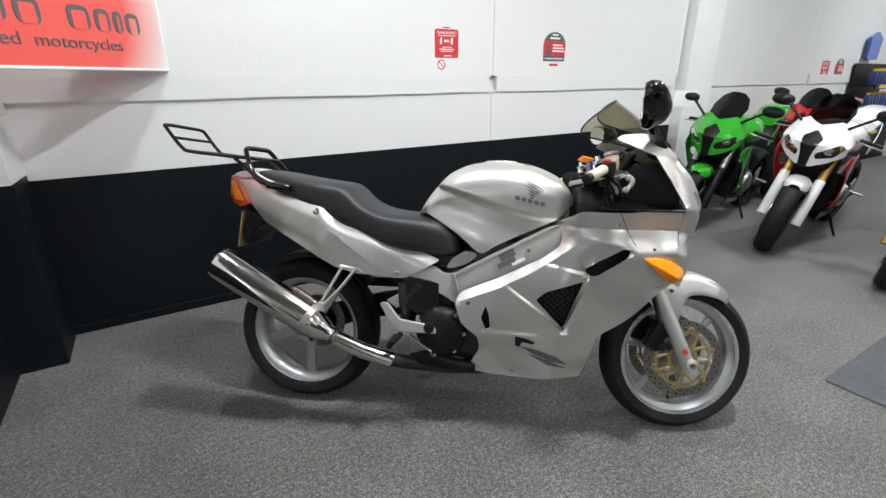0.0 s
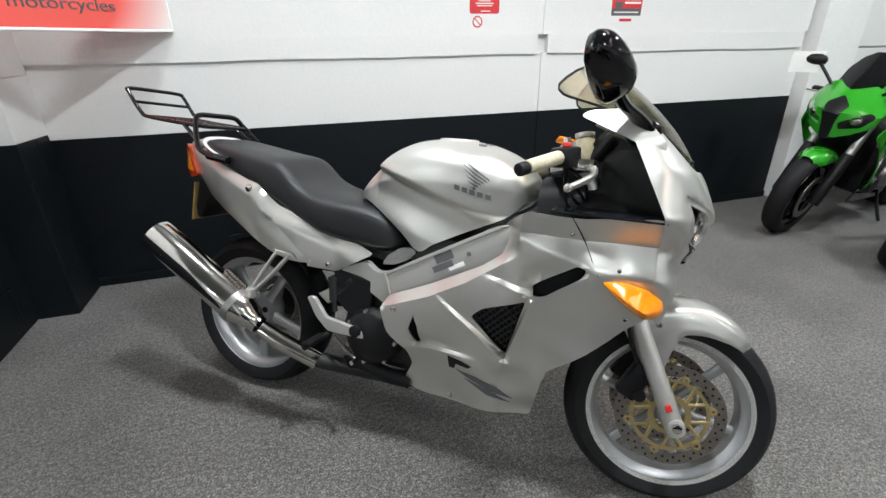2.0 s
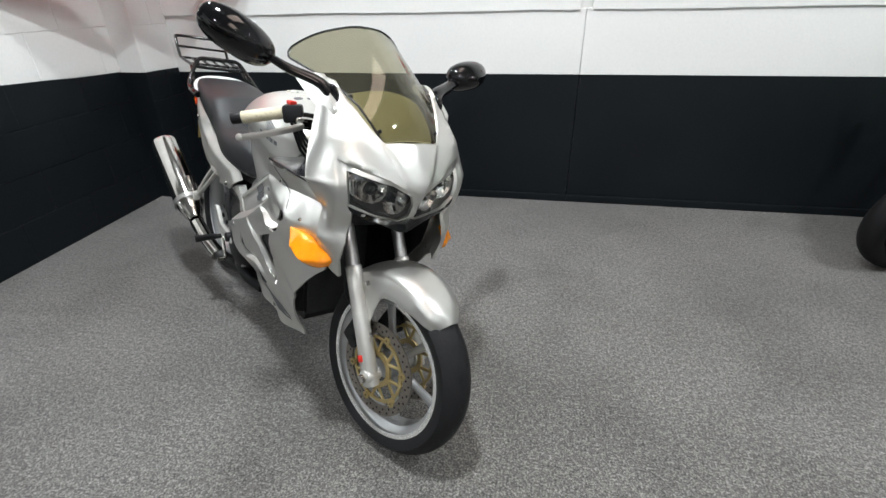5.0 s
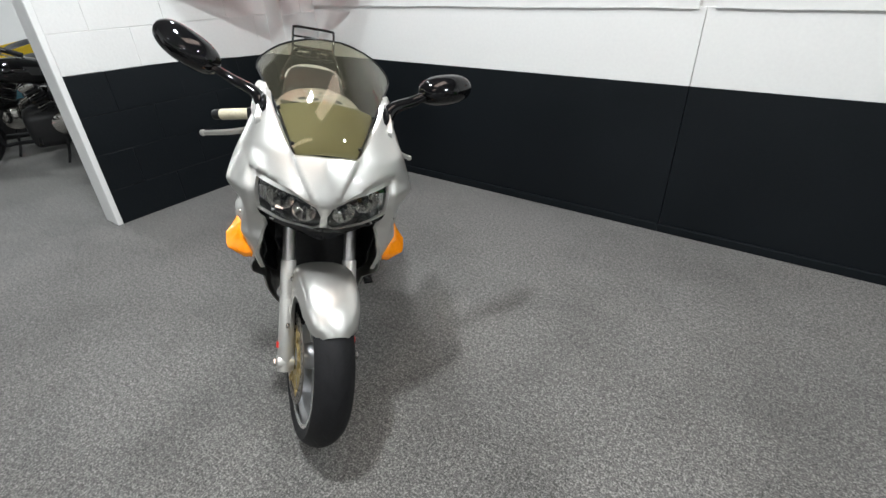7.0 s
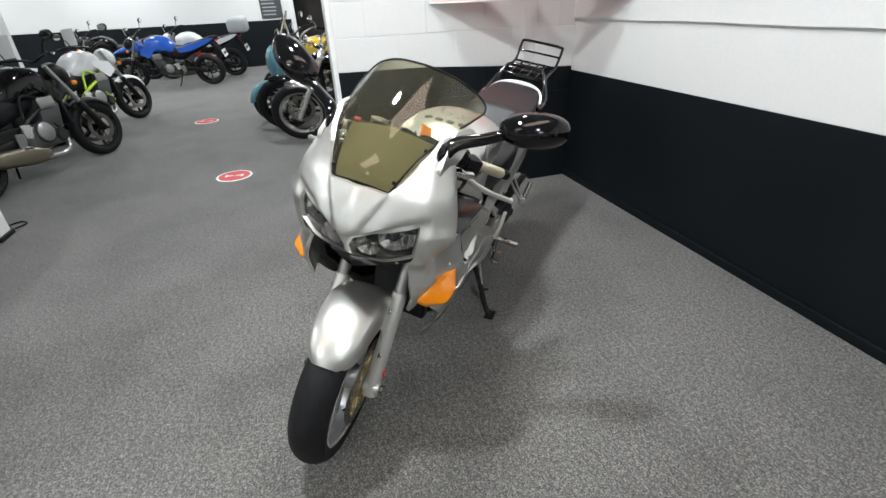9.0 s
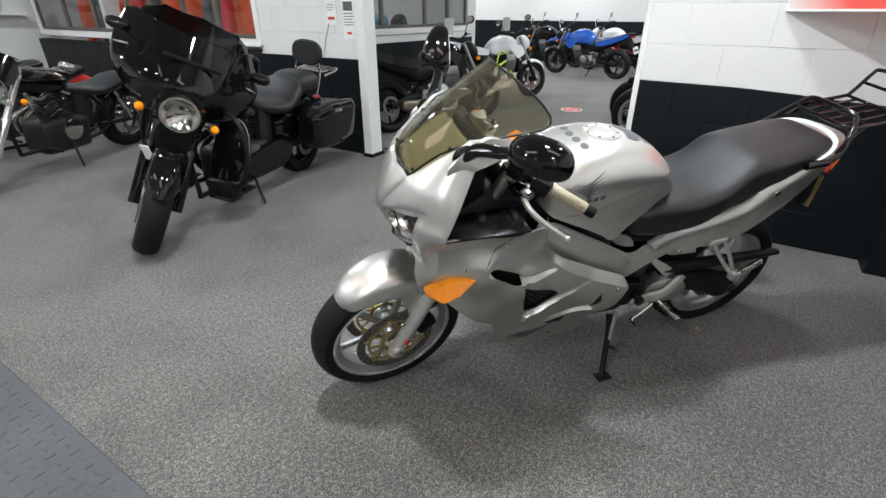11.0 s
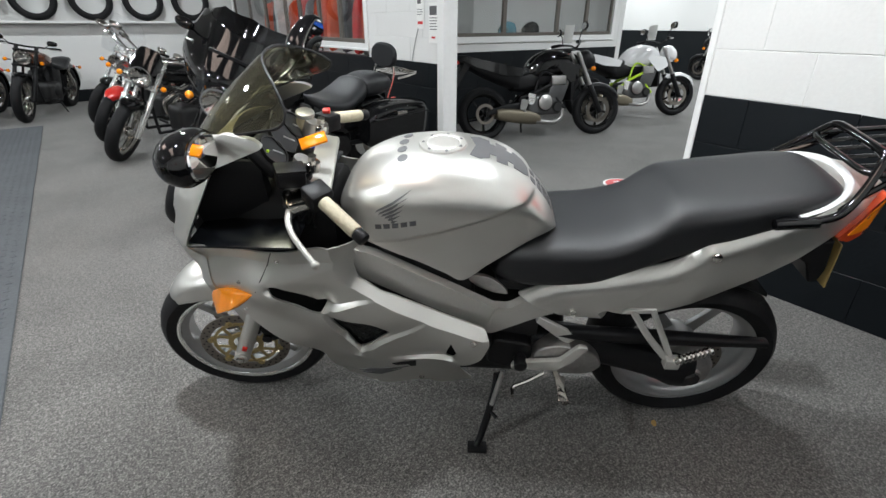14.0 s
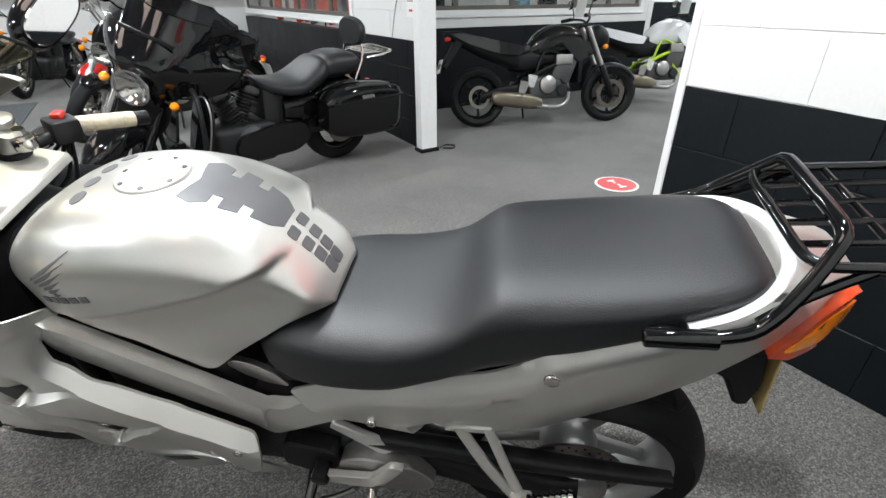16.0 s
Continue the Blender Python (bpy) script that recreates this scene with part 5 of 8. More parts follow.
for s in (-1, 1):
    part("brace", tube([(-1.645, s * 0.150, 0.925), (-1.70, s * 0.128, 0.958), (-1.76, s * 0.121, 1.004)], 0.0075, 8, 4), GLOSS_BLACK, rack)
    foot = join(rod((-1.505, s * 0.160, 0.888), (-1.60, s * 0.164, 0.900), 0.0145, n=14, bevel=0.004), ball((-1.535, s * 0.150, 0.890), 0.030, 0.020, 0.014, 14, 8))
    part("foot", foot, GLOSS_BLACK, rack)

# rear wheel, swing arm, exhaust
RC = Vector((-1.495, 0.0, 0.292))
rear_wheel = part("rear_wheel", rim_mesh(0.226, 0.070), RIM, bike, "silver five-spoke rear wheel", at=Matrix.Translation(RC))
part("tyre", tyre_mesh(0.302, 0.228, 0.088), TYRE, rear_wheel, "worn black road tyre")
tagged(part("tread_pattern", groove_mesh(0.302, 0.088, 20, 2, False), BLACK, rear_wheel, smooth=False), kind="stuff")
part("spokes", spoke_mesh(5, 0.045, 0.200, 0.024, 0.020, 0.014, 0.0, -0.02), RIM, rear_wheel)
part("hub", lathe([(0.0, 0.05), (0.05, 0.05), (0.065, 0.03), (0.070, 0.0), (0.065, -0.03), (0.055, -0.05), (0.0, -0.05)], 32), RIM, rear_wheel)
part("brake_disc", moved(drilled_disc(0.120, 0.085, 0.005, 20), pose(0, 0.075, 0)), [DISC, BLACK], rear_wheel, smooth=False)
for i in range(4):
    a = 2 * math.pi * i / 4 + 0.4
    part("hole_plug", rod((0.042 * math.cos(a), -0.046, 0.042 * math.sin(a)), (0.042 * math.cos(a), -0.055, 0.042 * math.sin(a)), 0.012, n=14), BLACK, rear_wheel)
part("swing_arm", loft([(-0.98, 0.10, 0.40, 0.05, 0.05, 3), (-1.15, 0.11, 0.39, 0.045, 0.055, 3), (-1.35, 0.125, 0.34, 0.035, 0.055, 3), (-1.44, 0.128, 0.30, 0.035, 0.065, 2.4), (-1.50, 0.128, 0.292, 0.03, 0.07, 2)], 20, 3, 3), BLACK, bike, "black single-sided swing arm")
part("hub_carrier", moved(lathe([(0.0, 0.050), (0.030, 0.050), (0.034, 0.040), (0.060, 0.034), (0.078, 0.012), (0.080, -0.03)], 36), Matrix.Translation(RC + Vector((0, 0.105, 0)))), STEEL, bike, "cast hub carrier with axle nut")
part("axle_nut", rod(RC + Vector((0, 0.150, 0)), RC + Vector((0, 0.168, 0)), 0.024, n=6, bevel=0.003), DARK_METAL, bike)
part("chain_guard", loft([(-1.05, 0.145, 0.475, 0.020, 0.022, 3), (-1.35, 0.150, 0.470, 0.022, 0.020, 3), (-1.66, 0.150, 0.462, 0.016, 0.012, 3)], 14, 3, 3), BLACK, bike, "black chain guard")
hug = part("hugger", moved(lathe([(0.325, 0.07), (0.331, 0.06), (0.331, -0.06), (0.325, -0.07)], 48), Matrix.Translation(RC)), BLACK, bike)
hb = bmesh.new()
hb.from_mesh(hug.data)
bmesh.ops.delete(hb, geom=[f for f in hb.faces if not (radians(35) < math.atan2(f.calc_center_median().z - RC.z, f.calc_center_median().x - RC.x) < radians(120))], context="FACES")
bmesh.ops.solidify(hb, geom=hb.faces[:], thickness=0.004)
hb.to_mesh(hug.data)
hb.free()
hug["label"] = "black rear wheel hugger"
part("sprocket_cover", plate(round_poly([(-1.20, 0.37), (-1.16, 0.43), (-1.05, 0.455), (-0.985, 0.43), (-0.98, 0.36), (-1.06, 0.325), (-1.16, 0.325)], 0.03, 4), 0.125, 0.185, 0.012), STEEL, bike, "cast alloy sprocket cover")
part("gear_cover", plate(round_poly([(-0.98, 0.44), (-0.86, 0.46), (-0.84, 0.36), (-0.92, 0.33), (-0.98, 0.37)], 0.02, 3), 0.12, 0.175, 0.008), BLACK, bike)
part("frame_plate", plate(round_poly([(-1.00, 0.56), (-0.88, 0.56), (-0.86, 0.42), (-0.92, 0.30), (-0.99, 0.33)], 0.02, 3), -0.135, 0.135, 0.006), DARK_METAL, bike)
part("shock_link", tube([(-0.98, 0.03, 0.60), (-1.05, 0.02, 0.46), (-1.08, 0.0, 0.30)], 0.035, 12), DARK_METAL, bike)
muff = lathe([(0.0, 0.0), (0.034, 0.0), (0.036, -0.012), (0.050, -0.02), (0.060, -0.012), (0.0625, 0.006), (0.062, 0.40), (0.060, 0.415), (0.045, 0.47), (0.033, 0.49), (0.031, 0.51)], 36)
END = Vector((-1.738, -0.262, 0.600))
way = Vector((-1.282, -0.235, 0.322)) - END
muffler = part("silencer", muff, CHROME, bike, "polished steel silencer", at=Matrix.Translation(END) @ Vector((0, 1, 0)).rotation_difference(way).to_matrix().to_4x4() @ Matrix.Diagonal((1, 0.98, 1, 1)))
part("end_cap", lathe([(0.034, -0.004), (0.0, 0.03)], 24), BLACK, muffler)
part("strap", lathe([(0.0655, 0.385), (0.0655, 0.410), (0.0620, 0.410), (0.0620, 0.385)], 36, True), STEEL, muffler)
part("bracket", tube([(-1.372, -0.215, 0.452), (-1.40, -0.235, 0.445), (-1.44, -0.235, 0.472)], 0.014, 8, 3), FRAME_ALLOY, muffler).matrix_parent_inverse = muffler.matrix_basis.inverted()
part("exhaust_pipe", tube([(-1.30, -0.236, 0.328), (-1.20, -0.225, 0.286), (-1.085, -0.205, 0.245)], 0.031, 16), CHROME, bike, "steel exhaust pipe")
part("down_pipe", tube([(-1.10, -0.207, 0.250), (-1.0, -0.14, 0.215), (-0.85, -0.08, 0.19), (-0.60, -0.05, 0.20)], 0.027, 14), DARK_METAL, bike, "dark metal down pipe")
part("link_pipe", tube([(-1.02, -0.13, 0.225), (-0.94, -0.155, 0.255), (-0.86, -0.15, 0.23), (-0.78, -0.12, 0.21)], 0.026, 12), BLACK, bike)

# foot controls
for s in (-1, 1):
    H1 = [(-1.138, 0.468), (-1.108, 0.472), (-1.060, 0.408), (-0.925, 0.392), (-0.915, 0.362), (-1.055, 0.362), (-1.100, 0.402)]
    rest = part("rider_footrest", join(plate(round_poly(H1, 0.01, 3), s * 0.188, s * 0.204, 0.003), plate([(-1.12, 0.47), (-1.08, 0.44), (-0.98, 0.53), (-0.99, 0.55)], s * 0.15, s * 0.165, 0.002)), FRAME_ALLOY, bike, "silver footrest bracket")
    part("peg", join(rod((-1.055, s * 0.20, 0.350), (-1.075, s * 0.30, 0.335), 0.011, n=12), box(-1.078, min(s * 0.215, s * 0.305), 0.346, -1.050, max(s * 0.215, s * 0.305), 0.356, 0.003)), BLACK if s < 0 else CHROME, rest, "ribbed peg")
    part("lever", tube([(-1.02, s * 0.205, 0.352), (-0.97, s * 0.215, 0.320), (-0.93, s * 0.222, 0.298), (-0.925, s * 0.255, 0.298)], 0.007, 8, 4), CHROME, rest, "alloy pedal")
    part("pivot", rod((-0.945, s * 0.17, 0.385), (-0.945, s * 0.215, 0.385), 0.020, n=18, bevel=0.003), BLACK, rest)
part("brake_cylinder", join(rod((-1.06, -0.165, 0.54), (-1.055, -0.165, 0.46), 0.016), rod((-1.055, -0.165, 0.46), (-1.05, -0.165, 0.42), 0.009)), DARK_METAL, bike)
stand = part("side_stand", tube([(-0.885, 0.150, 0.270), (-0.875, 0.190, 0.215), (-0.840, 0.260, 0.100), (-0.822, 0.294, 0.066)], lambda t: 0.014 - 0.003 * t, 10), BLACK, bike, "black side stand, down")
part("stand_foot", moved(box(-0.032, -0.022, -0.006, 0.032, 0.022, 0.006, 0.004), Matrix.Translation((-0.824, 0.297, 0.0675)) @ pose(0, 0, 0, 12)), BLACK, stand)
part("stand_spur", tube([(-0.862, 0.222, 0.165), (-0.885, 0.245, 0.160)], 0.006, 8, 1), BLACK, stand)
part("stand_spring", tube([(-0.90, 0.165, 0.30), (-0.868, 0.215, 0.19)], 0.008, 8, 1), STEEL, stand)

# bars and controls
BARS = TURN @ Matrix.Translation((-0.02, 0, -0.045))
GRIPS = Matrix.Translation((0.036, 0, -0.004)) @ TURN @ Matrix.Translation((-0.36, 0, 0.955)) @ Matrix.Rotation(radians(2), 4, AXIS) @ Matrix.Translation((0.34, 0, -1.0))
part("top_yoke", plate(round_poly([(-0.39, 0.975), (-0.29, 1.0), (-0.29, 1.02), (-0.39, 0.995)], 0.006), -0.135, 0.135, 0.006), FRAME_ALLOY, bike, "silver top yoke", at=BARS)
part("key", moved(box(-0.012, -0.0035, -0.016, 0.012, 0.0035, 0.016, 0.003), Matrix.Translation((-0.338, 0.0, 1.055)) @ pose(0, 0, 0, 20, -30, 20)), PAINT_BLUE, bike, "blue ignition key", at=BARS)
part("ignition_lock", rod((-0.30, 0, 1.0), (-0.325, 0, 1.045), 0.022, n=18), BLACK, bike, at=BARS)
part("key_tag", moved(box(-0.05, -0.004, -0.018, 0.02, 0.004, 0.018, 0.003), Matrix.Translation((-0.335, 0.03, 1.07)) @ pose(0, 0, 0, 70, 10, 15)), ORANGE, bike, "orange key tag", at=BARS)
for s in (-1, 1):
    part("clip_on", join(rod((-0.34, s * 0.100, 0.985), (-0.35, s * 0.100, 1.03), 0.030, n=18, bevel=0.004), rod((-0.345, s * 0.10, 1.015), (-0.415, s * 0.218, 1.013), 0.0115, n=12)), BLACK, bike, at=GRIPS)
    part("fork_cap", join(rod((-0.348, s * 0.100, 1.03), (-0.352, s * 0.100, 1.055), 0.021, n=18, bevel=0.003), rod((-0.352, s * 0.1, 1.055), (-0.356, s * 0.1, 1.072), 0.011, n=6)), CHROME, bike, at=BARS)
    part("grip", rod((-0.412, s * 0.214, 1.014), (-0.486, s * 0.294, 0.979), 0.0175, n=16, bevel=0.003), CREAM, bike, "worn cream rubber grip", at=GRIPS)
    part("bar_end", rod((-0.486, s * 0.294, 0.979), (-0.505, s * 0.315, 0.970), 0.0165, n=16, bevel=0.004), BLACK, bike, at=GRIPS)
    sw = part("switch_gear", moved(box(-0.03, -0.028, -0.024, 0.03, 0.028, 0.026, 0.008), Matrix.Translation((-0.396, s * 0.190, 1.016)) @ pose(0, 0, 0, s * -12, 0, s * 38)), BLACK, bike, "black switch block", at=GRIPS)
    if s < 0:
        part("kill_switch", box(-0.408, -0.210, 1.040, -0.386, -0.188, 1.052, 0.003), RED, sw, "red kill switch")
    part("lever", tube([(-0.335, s * 0.180, 1.000), (-0.325, s * 0.230, 0.985), (-0.338, s * 0.275, 0.968), (-0.372, s * 0.325, 0.948), (-0.388, s * 0.346, 0.940)], lambda t: 0.0085 - 0.002 * t, 8, 4, 1.3), FRAME_ALLOY, bike, "silver hand lever", at=GRIPS)
    part("lever_ball", ball((-0.390, s * 0.349, 0.939), 0.010, 0.010, 0.010), FRAME_ALLOY, bike, at=GRIPS)
    part("perch", moved(box(-0.025, -0.035, -0.016, 0.025, 0.035, 0.016, 0.008), Matrix.Translation((-0.340, s * 0.180, 1.000)) @ pose(0, 0, 0, 0, 0, s * 18)), CHROME, bike, at=GRIPS)
    res = part("fluid_reservoir", moved(box(-0.034, -0.026, -0.02, 0.034, 0.026, 0.022, 0.008) if s > 0 else rod((0, 0, -0.03), (0, 0, 0.028), 0.024, n=18, bevel=0.004), Matrix.Translation((-0.305, s * (0.150 if s > 0 else 0.120), 1.045)) @ pose(0, 0, 0, 0, -10, s * 20)), BLACK if s > 0 else CREAM, bike, "fluid reservoir", at=BARS)
    part("lid", moved(box(-0.035, -0.027, 0.022, 0.035, 0.027, 0.028, 0.003) if s > 0 else rod((0, 0, 0.028), (0, 0, 0.042), 0.026, n=18, bevel=0.003), Matrix.Translation((-0.305, s * (0.150 if s > 0 else 0.120), 1.045)) @ pose(0, 0, 0, 0, -10, s * 20)), BLACK if s > 0 else STEEL, res)
    for k in range(4):
        part("cable", tube([(-0.355, s * (0.175 + 0.01 * k), 1.0), (-0.30 - 0.012 * k, s * (0.185 - 0.01 * k), 0.955 - 0.02 * k), (-0.29, s * (0.12 - 0.02 * k), 0.90 - 0.01 * k), (-0.36 - 0.02 * k, s * 0.07, 0.84)], 0.0045, 7, 4), BLACK, bike, at=BARS)
tb.free()

# ---- other motorcycles ----
def pose_bike(front, rear, lean):
    """Pose of a parked bike from the floor points of its wheels; local x ahead, rear wheel over the origin."""
    a = math.degrees(math.atan2(front[1] - rear[1], front[0] - rear[0]))
    return Matrix.Translation((rear[0], rear[1], 0)) @ pose(0, 0, 0, 0, 0, a) @ pose(0, 0, 0, -lean)


def add_wheel(parent, c, R, half, rim_r, rim_mat, wire, discs, steer=None, spokes=5, disc_r=0.15, carrier=None):
    m = Matrix.Translation(c)
    w = part("wheel", rim_mesh(rim_r, half * 0.72, 40), rim_mat, parent, at=(steer @ m if steer else m))
    part("tyre", tyre_mesh(R, rim_r + 0.002, half, 40), TYRE, w, "black tyre")
    part("hub", lathe([(0.0, half), (0.03, half), (0.045, 0.03), (0.045, -0.03), (0.03, -half), (0.0, -half)], 18), rim_mat if not wire else CHROME, w)
    if wire:
        for i in range(18):
            a, b = 2 * math.pi * i / 18, 2 * math.pi * (i + (1.4 if i % 2 else -1.4)) / 18
            s = 0.03 if i % 4 < 2 else -0.03
            part("spoke", rod((0.035 * math.cos(a), s, 0.035 * math.sin(a)), (rim_r * 0.96 * math.cos(b), 0, rim_r * 0.96 * math.sin(b)), 0.0022, n=5), CHROME, w)
    else:
        part("spokes", spoke_mesh(spokes, 0.03, rim_r - 0.02, 0.014, 0.016, 0.011, 0.006), rim_mat, w)
    for s in discs:
        d = part("brake_disc", moved(lathe([(disc_r, 0.003), (disc_r * 0.72, 0.003), (disc_r * 0.72, -0.003), (disc_r, -0.003)], 36, True), pose(0, s * (half + 0.012), 0)), DISC, w)
        part("carrier", spoke_mesh(5, 0.03, disc_r * 0.75, 0.007, 0.006, 0.004, 0.01, s * (half + 0.010)), carrier or DARK_METAL, d)
    return w


def arc_fender(R, half, a0, a1, drop=0.03, n=18, thick=0.004):
    bm = bmesh.new()
    rows = []
    for i in range(n + 1):
        th = radians(a0 + (a1 - a0) * i / n)
        taper = min(1, 0.55 + 3 * min(i, n - i) / n)
        row = []
        for j in range(9):
            u = -1 + j / 4
            y = half * taper * math.sin(u * math.pi / 2)
            r = R - drop * (1 - math.cos(u * math.pi / 2)) ** 1.3
            row.append(Vector((r * math.cos(th), y, r * math.sin(th))))
        rows.append(row)
    top = [[bm.verts.new(p) for p in r] for r in rows]
    low = [[bm.verts.new(p * (1 - thick / R)) for p in r] for r in rows]
    for g in (top, low):
        for a, b in zip(g, g[1:]):
            for j in range(8):
                bm.faces.new((a[j], a[j + 1], b[j + 1], b[j]))
    for i in range(n):
        for j in (0, 8):
            bm.faces.new((top[i][j], top[i + 1][j], low[i + 1][j], low[i][j]))
    for i in (0, n):
        for j in range(8):
            bm.faces.new((top[i][j], top[i][j + 1], low[i][j + 1], low[i][j]))
    return bm


def lamp_unit(parent, p, r, shell_mat, tilt=0.0, name="headlamp"):
    h = part(name, moved(lathe([(0.0, -0.9 * r), (0.5 * r, -0.8 * r), (0.9 * r, -0.35 * r), (r, 0.0), (r * 1.06, 0.02 * r), (r * 1.06, 0.12 * r), (r * 0.94, 0.12 * r)], 28), Matrix.Translation(p) @ pose(0, 0, 0, 0, tilt, -90)), shell_mat, parent, "round headlamp")
    part("reflector", moved(lathe([(r * 0.94, 0.08 * r), (r * 0.7, -0.25 * r), (r * 0.25, -0.5 * r), (0.0, -0.52 * r)], 28), Matrix.Translation(p) @ pose(0, 0, 0, 0, tilt, -90)), CHROME, h)
    part("lens", moved(lathe([(r * 0.94, 0.10 * r), (r * 0.6, 0.22 * r), (0.0, 0.28 * r)], 28), Matrix.Translation(p) @ pose(0, 0, 0, 0, tilt, -90)), CLEAR, h)
    return h


def v_engine(parent, x, z, fins=CHROME, block=DARK_METAL):
    e = part("engine", join(box(x - 0.28, -0.135, z - 0.29, x + 0.22, 0.135, z + 0.02, 0.06, 3), box(x - 0.36, -0.11, z - 0.12, x - 0.18, 0.11, z + 0.26, 0.04, 2)), block, parent, "air-cooled twin engine")
    for k, a in enumerate((-24, 26)):
        m = Matrix.Translation((x - 0.02, 0, z - 0.02)) @ pose(0, 0, 0, 0, a)
        for i in range(9):
            part("fin", box(-0.062, -0.085, 0.03 + 0.024 * i, 0.062, 0.085, 0.036 + 0.024 * i, 0.002, 1), fins if i % 4 == 3 else block, e, at=m)
        part("cylinder", rod((0, 0, 0.0), (0, 0, 0.25), 0.055, n=18), block, e, at=m)
        part("rocker_cover", box(-0.06, -0.08, 0.245, 0.06, 0.08, 0.30, 0.018, 2), fins, e, at=m)
    for s in (-1, 1):
        part("case_cover", moved(lathe([(0.0, 0.03), (0.06, 0.028), (0.095, 0.012), (0.10, 0.0), (0.10, -0.02)], 28), Matrix.Translation((x - 0.06, s * 0.135, z - 0.09)) @ pose(0, 0, 0, 0, 0, 0 if s > 0 else 180)), fins, e)
    part("air_box", moved(lathe([(0.0, 0.035), (0.06, 0.03), (0.07, 0.0), (0.07, -0.03)], 24), Matrix.Translation((x, -0.13, z + 0.10)) @ pose(0, 0, 0, 0, 0, 180)), fins, e)
    return e


def inline_engine(parent, x, z, cover=STEEL, block=None):
    e = part("engine", join(box(x - 0.26, -0.17, z - 0.17, x + 0.18, 0.17, z + 0.06, 0.05, 3), moved(box(-0.11, -0.18, 0.0, 0.11, 0.18, 0.26, 0.03, 2), Matrix.Translation((x + 0.07, 0, z)) @ pose(0, 0, 0, 0, 22))), block or DARK_METAL, parent, "water-cooled engine")
    for s in (-1, 1):
        part("clutch_cover", moved(lathe([(0.0, 0.040), (0.05, 0.038), (0.085, 0.022), (0.095, 0.0), (0.095, -0.02)], 30), Matrix.Translation((x - 0.06, s * 0.175, z - 0.03)) @ pose(0, 0, 0, 0, 0, 0 if s > 0 else 180)), cover, e, "round silver engine cover")
        part("generator_cover", moved(lathe([(0.0, 0.03), (0.05, 0.028), (0.065, 0.0), (0.065, -0.02)], 24), Matrix.Translation((x + 0.10, s * 0.17, z - 0.09)) @ pose(0, 0, 0, 0, 0, 0 if s > 0 else 180)), DARK_METAL, e)
    return e


def controls(parent, bars, grip_mat, mirror_mat, mirror_up, steer, ball_r=0.055, chrome=BLACK):
    """Handlebar from its half line (centre outwards), with grips, levers and mirrors."""
    line = [(x, -y, z) for x, y, z in bars[::-1]] + bars[1:] if bars[0][1] == 0 else [(x, -y, z) for x, y, z in bars[::-1]] + bars
    part("handlebar", tube(line, 0.012, 10, 4), chrome, parent, at=steer)
    ex, ey, ez = bars[-1]
    px, py, pz = bars[-2]
    for s in (-1, 1):
        d = Vector((ex - px, ey - py, ez - pz)).normalized() * 0.12
        a, b = Vector((ex, ey, ez)) - d, Vector((ex, ey, ez)) + d * 0.1
        part("grip", rod((a.x, s * a.y, a.z), (b.x, s * b.y, b.z), 0.019, n=12), grip_mat, parent, at=steer)
        part("lever", tube([(a.x + 0.035, s * (a.y - 0.04), a.z), (a.x + 0.055, s * (a.y + 0.03), a.z - 0.005), (b.x + 0.045, s * b.y, b.z - 0.008)], 0.006, 6, 3), chrome if chrome is CHROME else STEEL, parent, at=steer)
        mp = Vector((px + 0.02, s * (py + 0.5 * (ey - py) + 0.04), pz + mirror_up))
        mirror = part("mirror", join(tube([(a.x + 0.01, s * (a.y - 0.05), a.z), (a.x + 0.015, s * (a.y + 0.0), a.z + mirror_up * 0.6), tuple(mp)], 0.006, 6, 4), moved(loft([(-0.014, 0, 0, ball_r * 1.25, ball_r * 0.72), (0.0, 0, 0, ball_r * 1.35, ball_r * 0.8), (0.02, 0, 0, ball_r * 0.9, ball_r * 0.5), (0.03, 0, 0, 0.01, 0.008)], 18, 2.4, 2), Matrix.Translation(mp))), mirror_mat, parent, "rear-view mirror", at=steer)
        part("mirror_glass", moved(loft([(-0.0175, 0, 0, ball_r * 1.1, ball_r * 0.6), (-0.0145, 0, 0, ball_r * 1.15, ball_r * 0.65)], 18, 2.4, 1), Matrix.Translation(mp)), MIRROR, mirror)


def steer_of(wb, z, deg, rake):
    ax = Vector((-math.sin(radians(rake)), 0, math.cos(radians(rake))))
    s0 = Vector((wb + 0.10, 0, 0))
    return Matrix.Translation(s0) @ Matrix.Rotation(radians(deg), 4, ax) @ Matrix.Translation(-s0)


def fork(parent, wb, R, rake, top, gap, lower, upper, steer, r=0.024):
    for s in (-1, 1):
        f = lambda z: (wb - (z - R) * math.tan(radians(rake)), s * gap, z)
        part("fork_leg", rod(f(R - 0.03), f(R + 0.30), r * 1.15, r * 1.1, 16, 0.004), lower, parent, at=steer)
        part("fork_tube", rod(f(R + 0.29), f(top), r * 0.85, n=14), upper, parent, at=steer)
    return lambda z: wb - (z - R) * math.tan(radians(rake))


def indicators(parent, pts, steer=None):
    for x, y, z in pts:
        for s in (-1, 1):
            i = part("indicator", ball((x, s * y, z), 0.030, 0.026, 0.026, 14, 10), ORANGE, parent, "amber indicator", at=steer)
            part("stem", rod((x - 0.01, s * (y - 0.06), z), (x - 0.01, s * y, z), 0.007, n=8), BLACK, i)


def stand_of(parent, x, z=0.28):
    part("side_stand", tube([(x, 0.12, z), (x + 0.03, 0.20, z * 0.5), (x + 0.06, 0.26, 0.062)], 0.011, 8), BLACK, parent, "side stand, down")


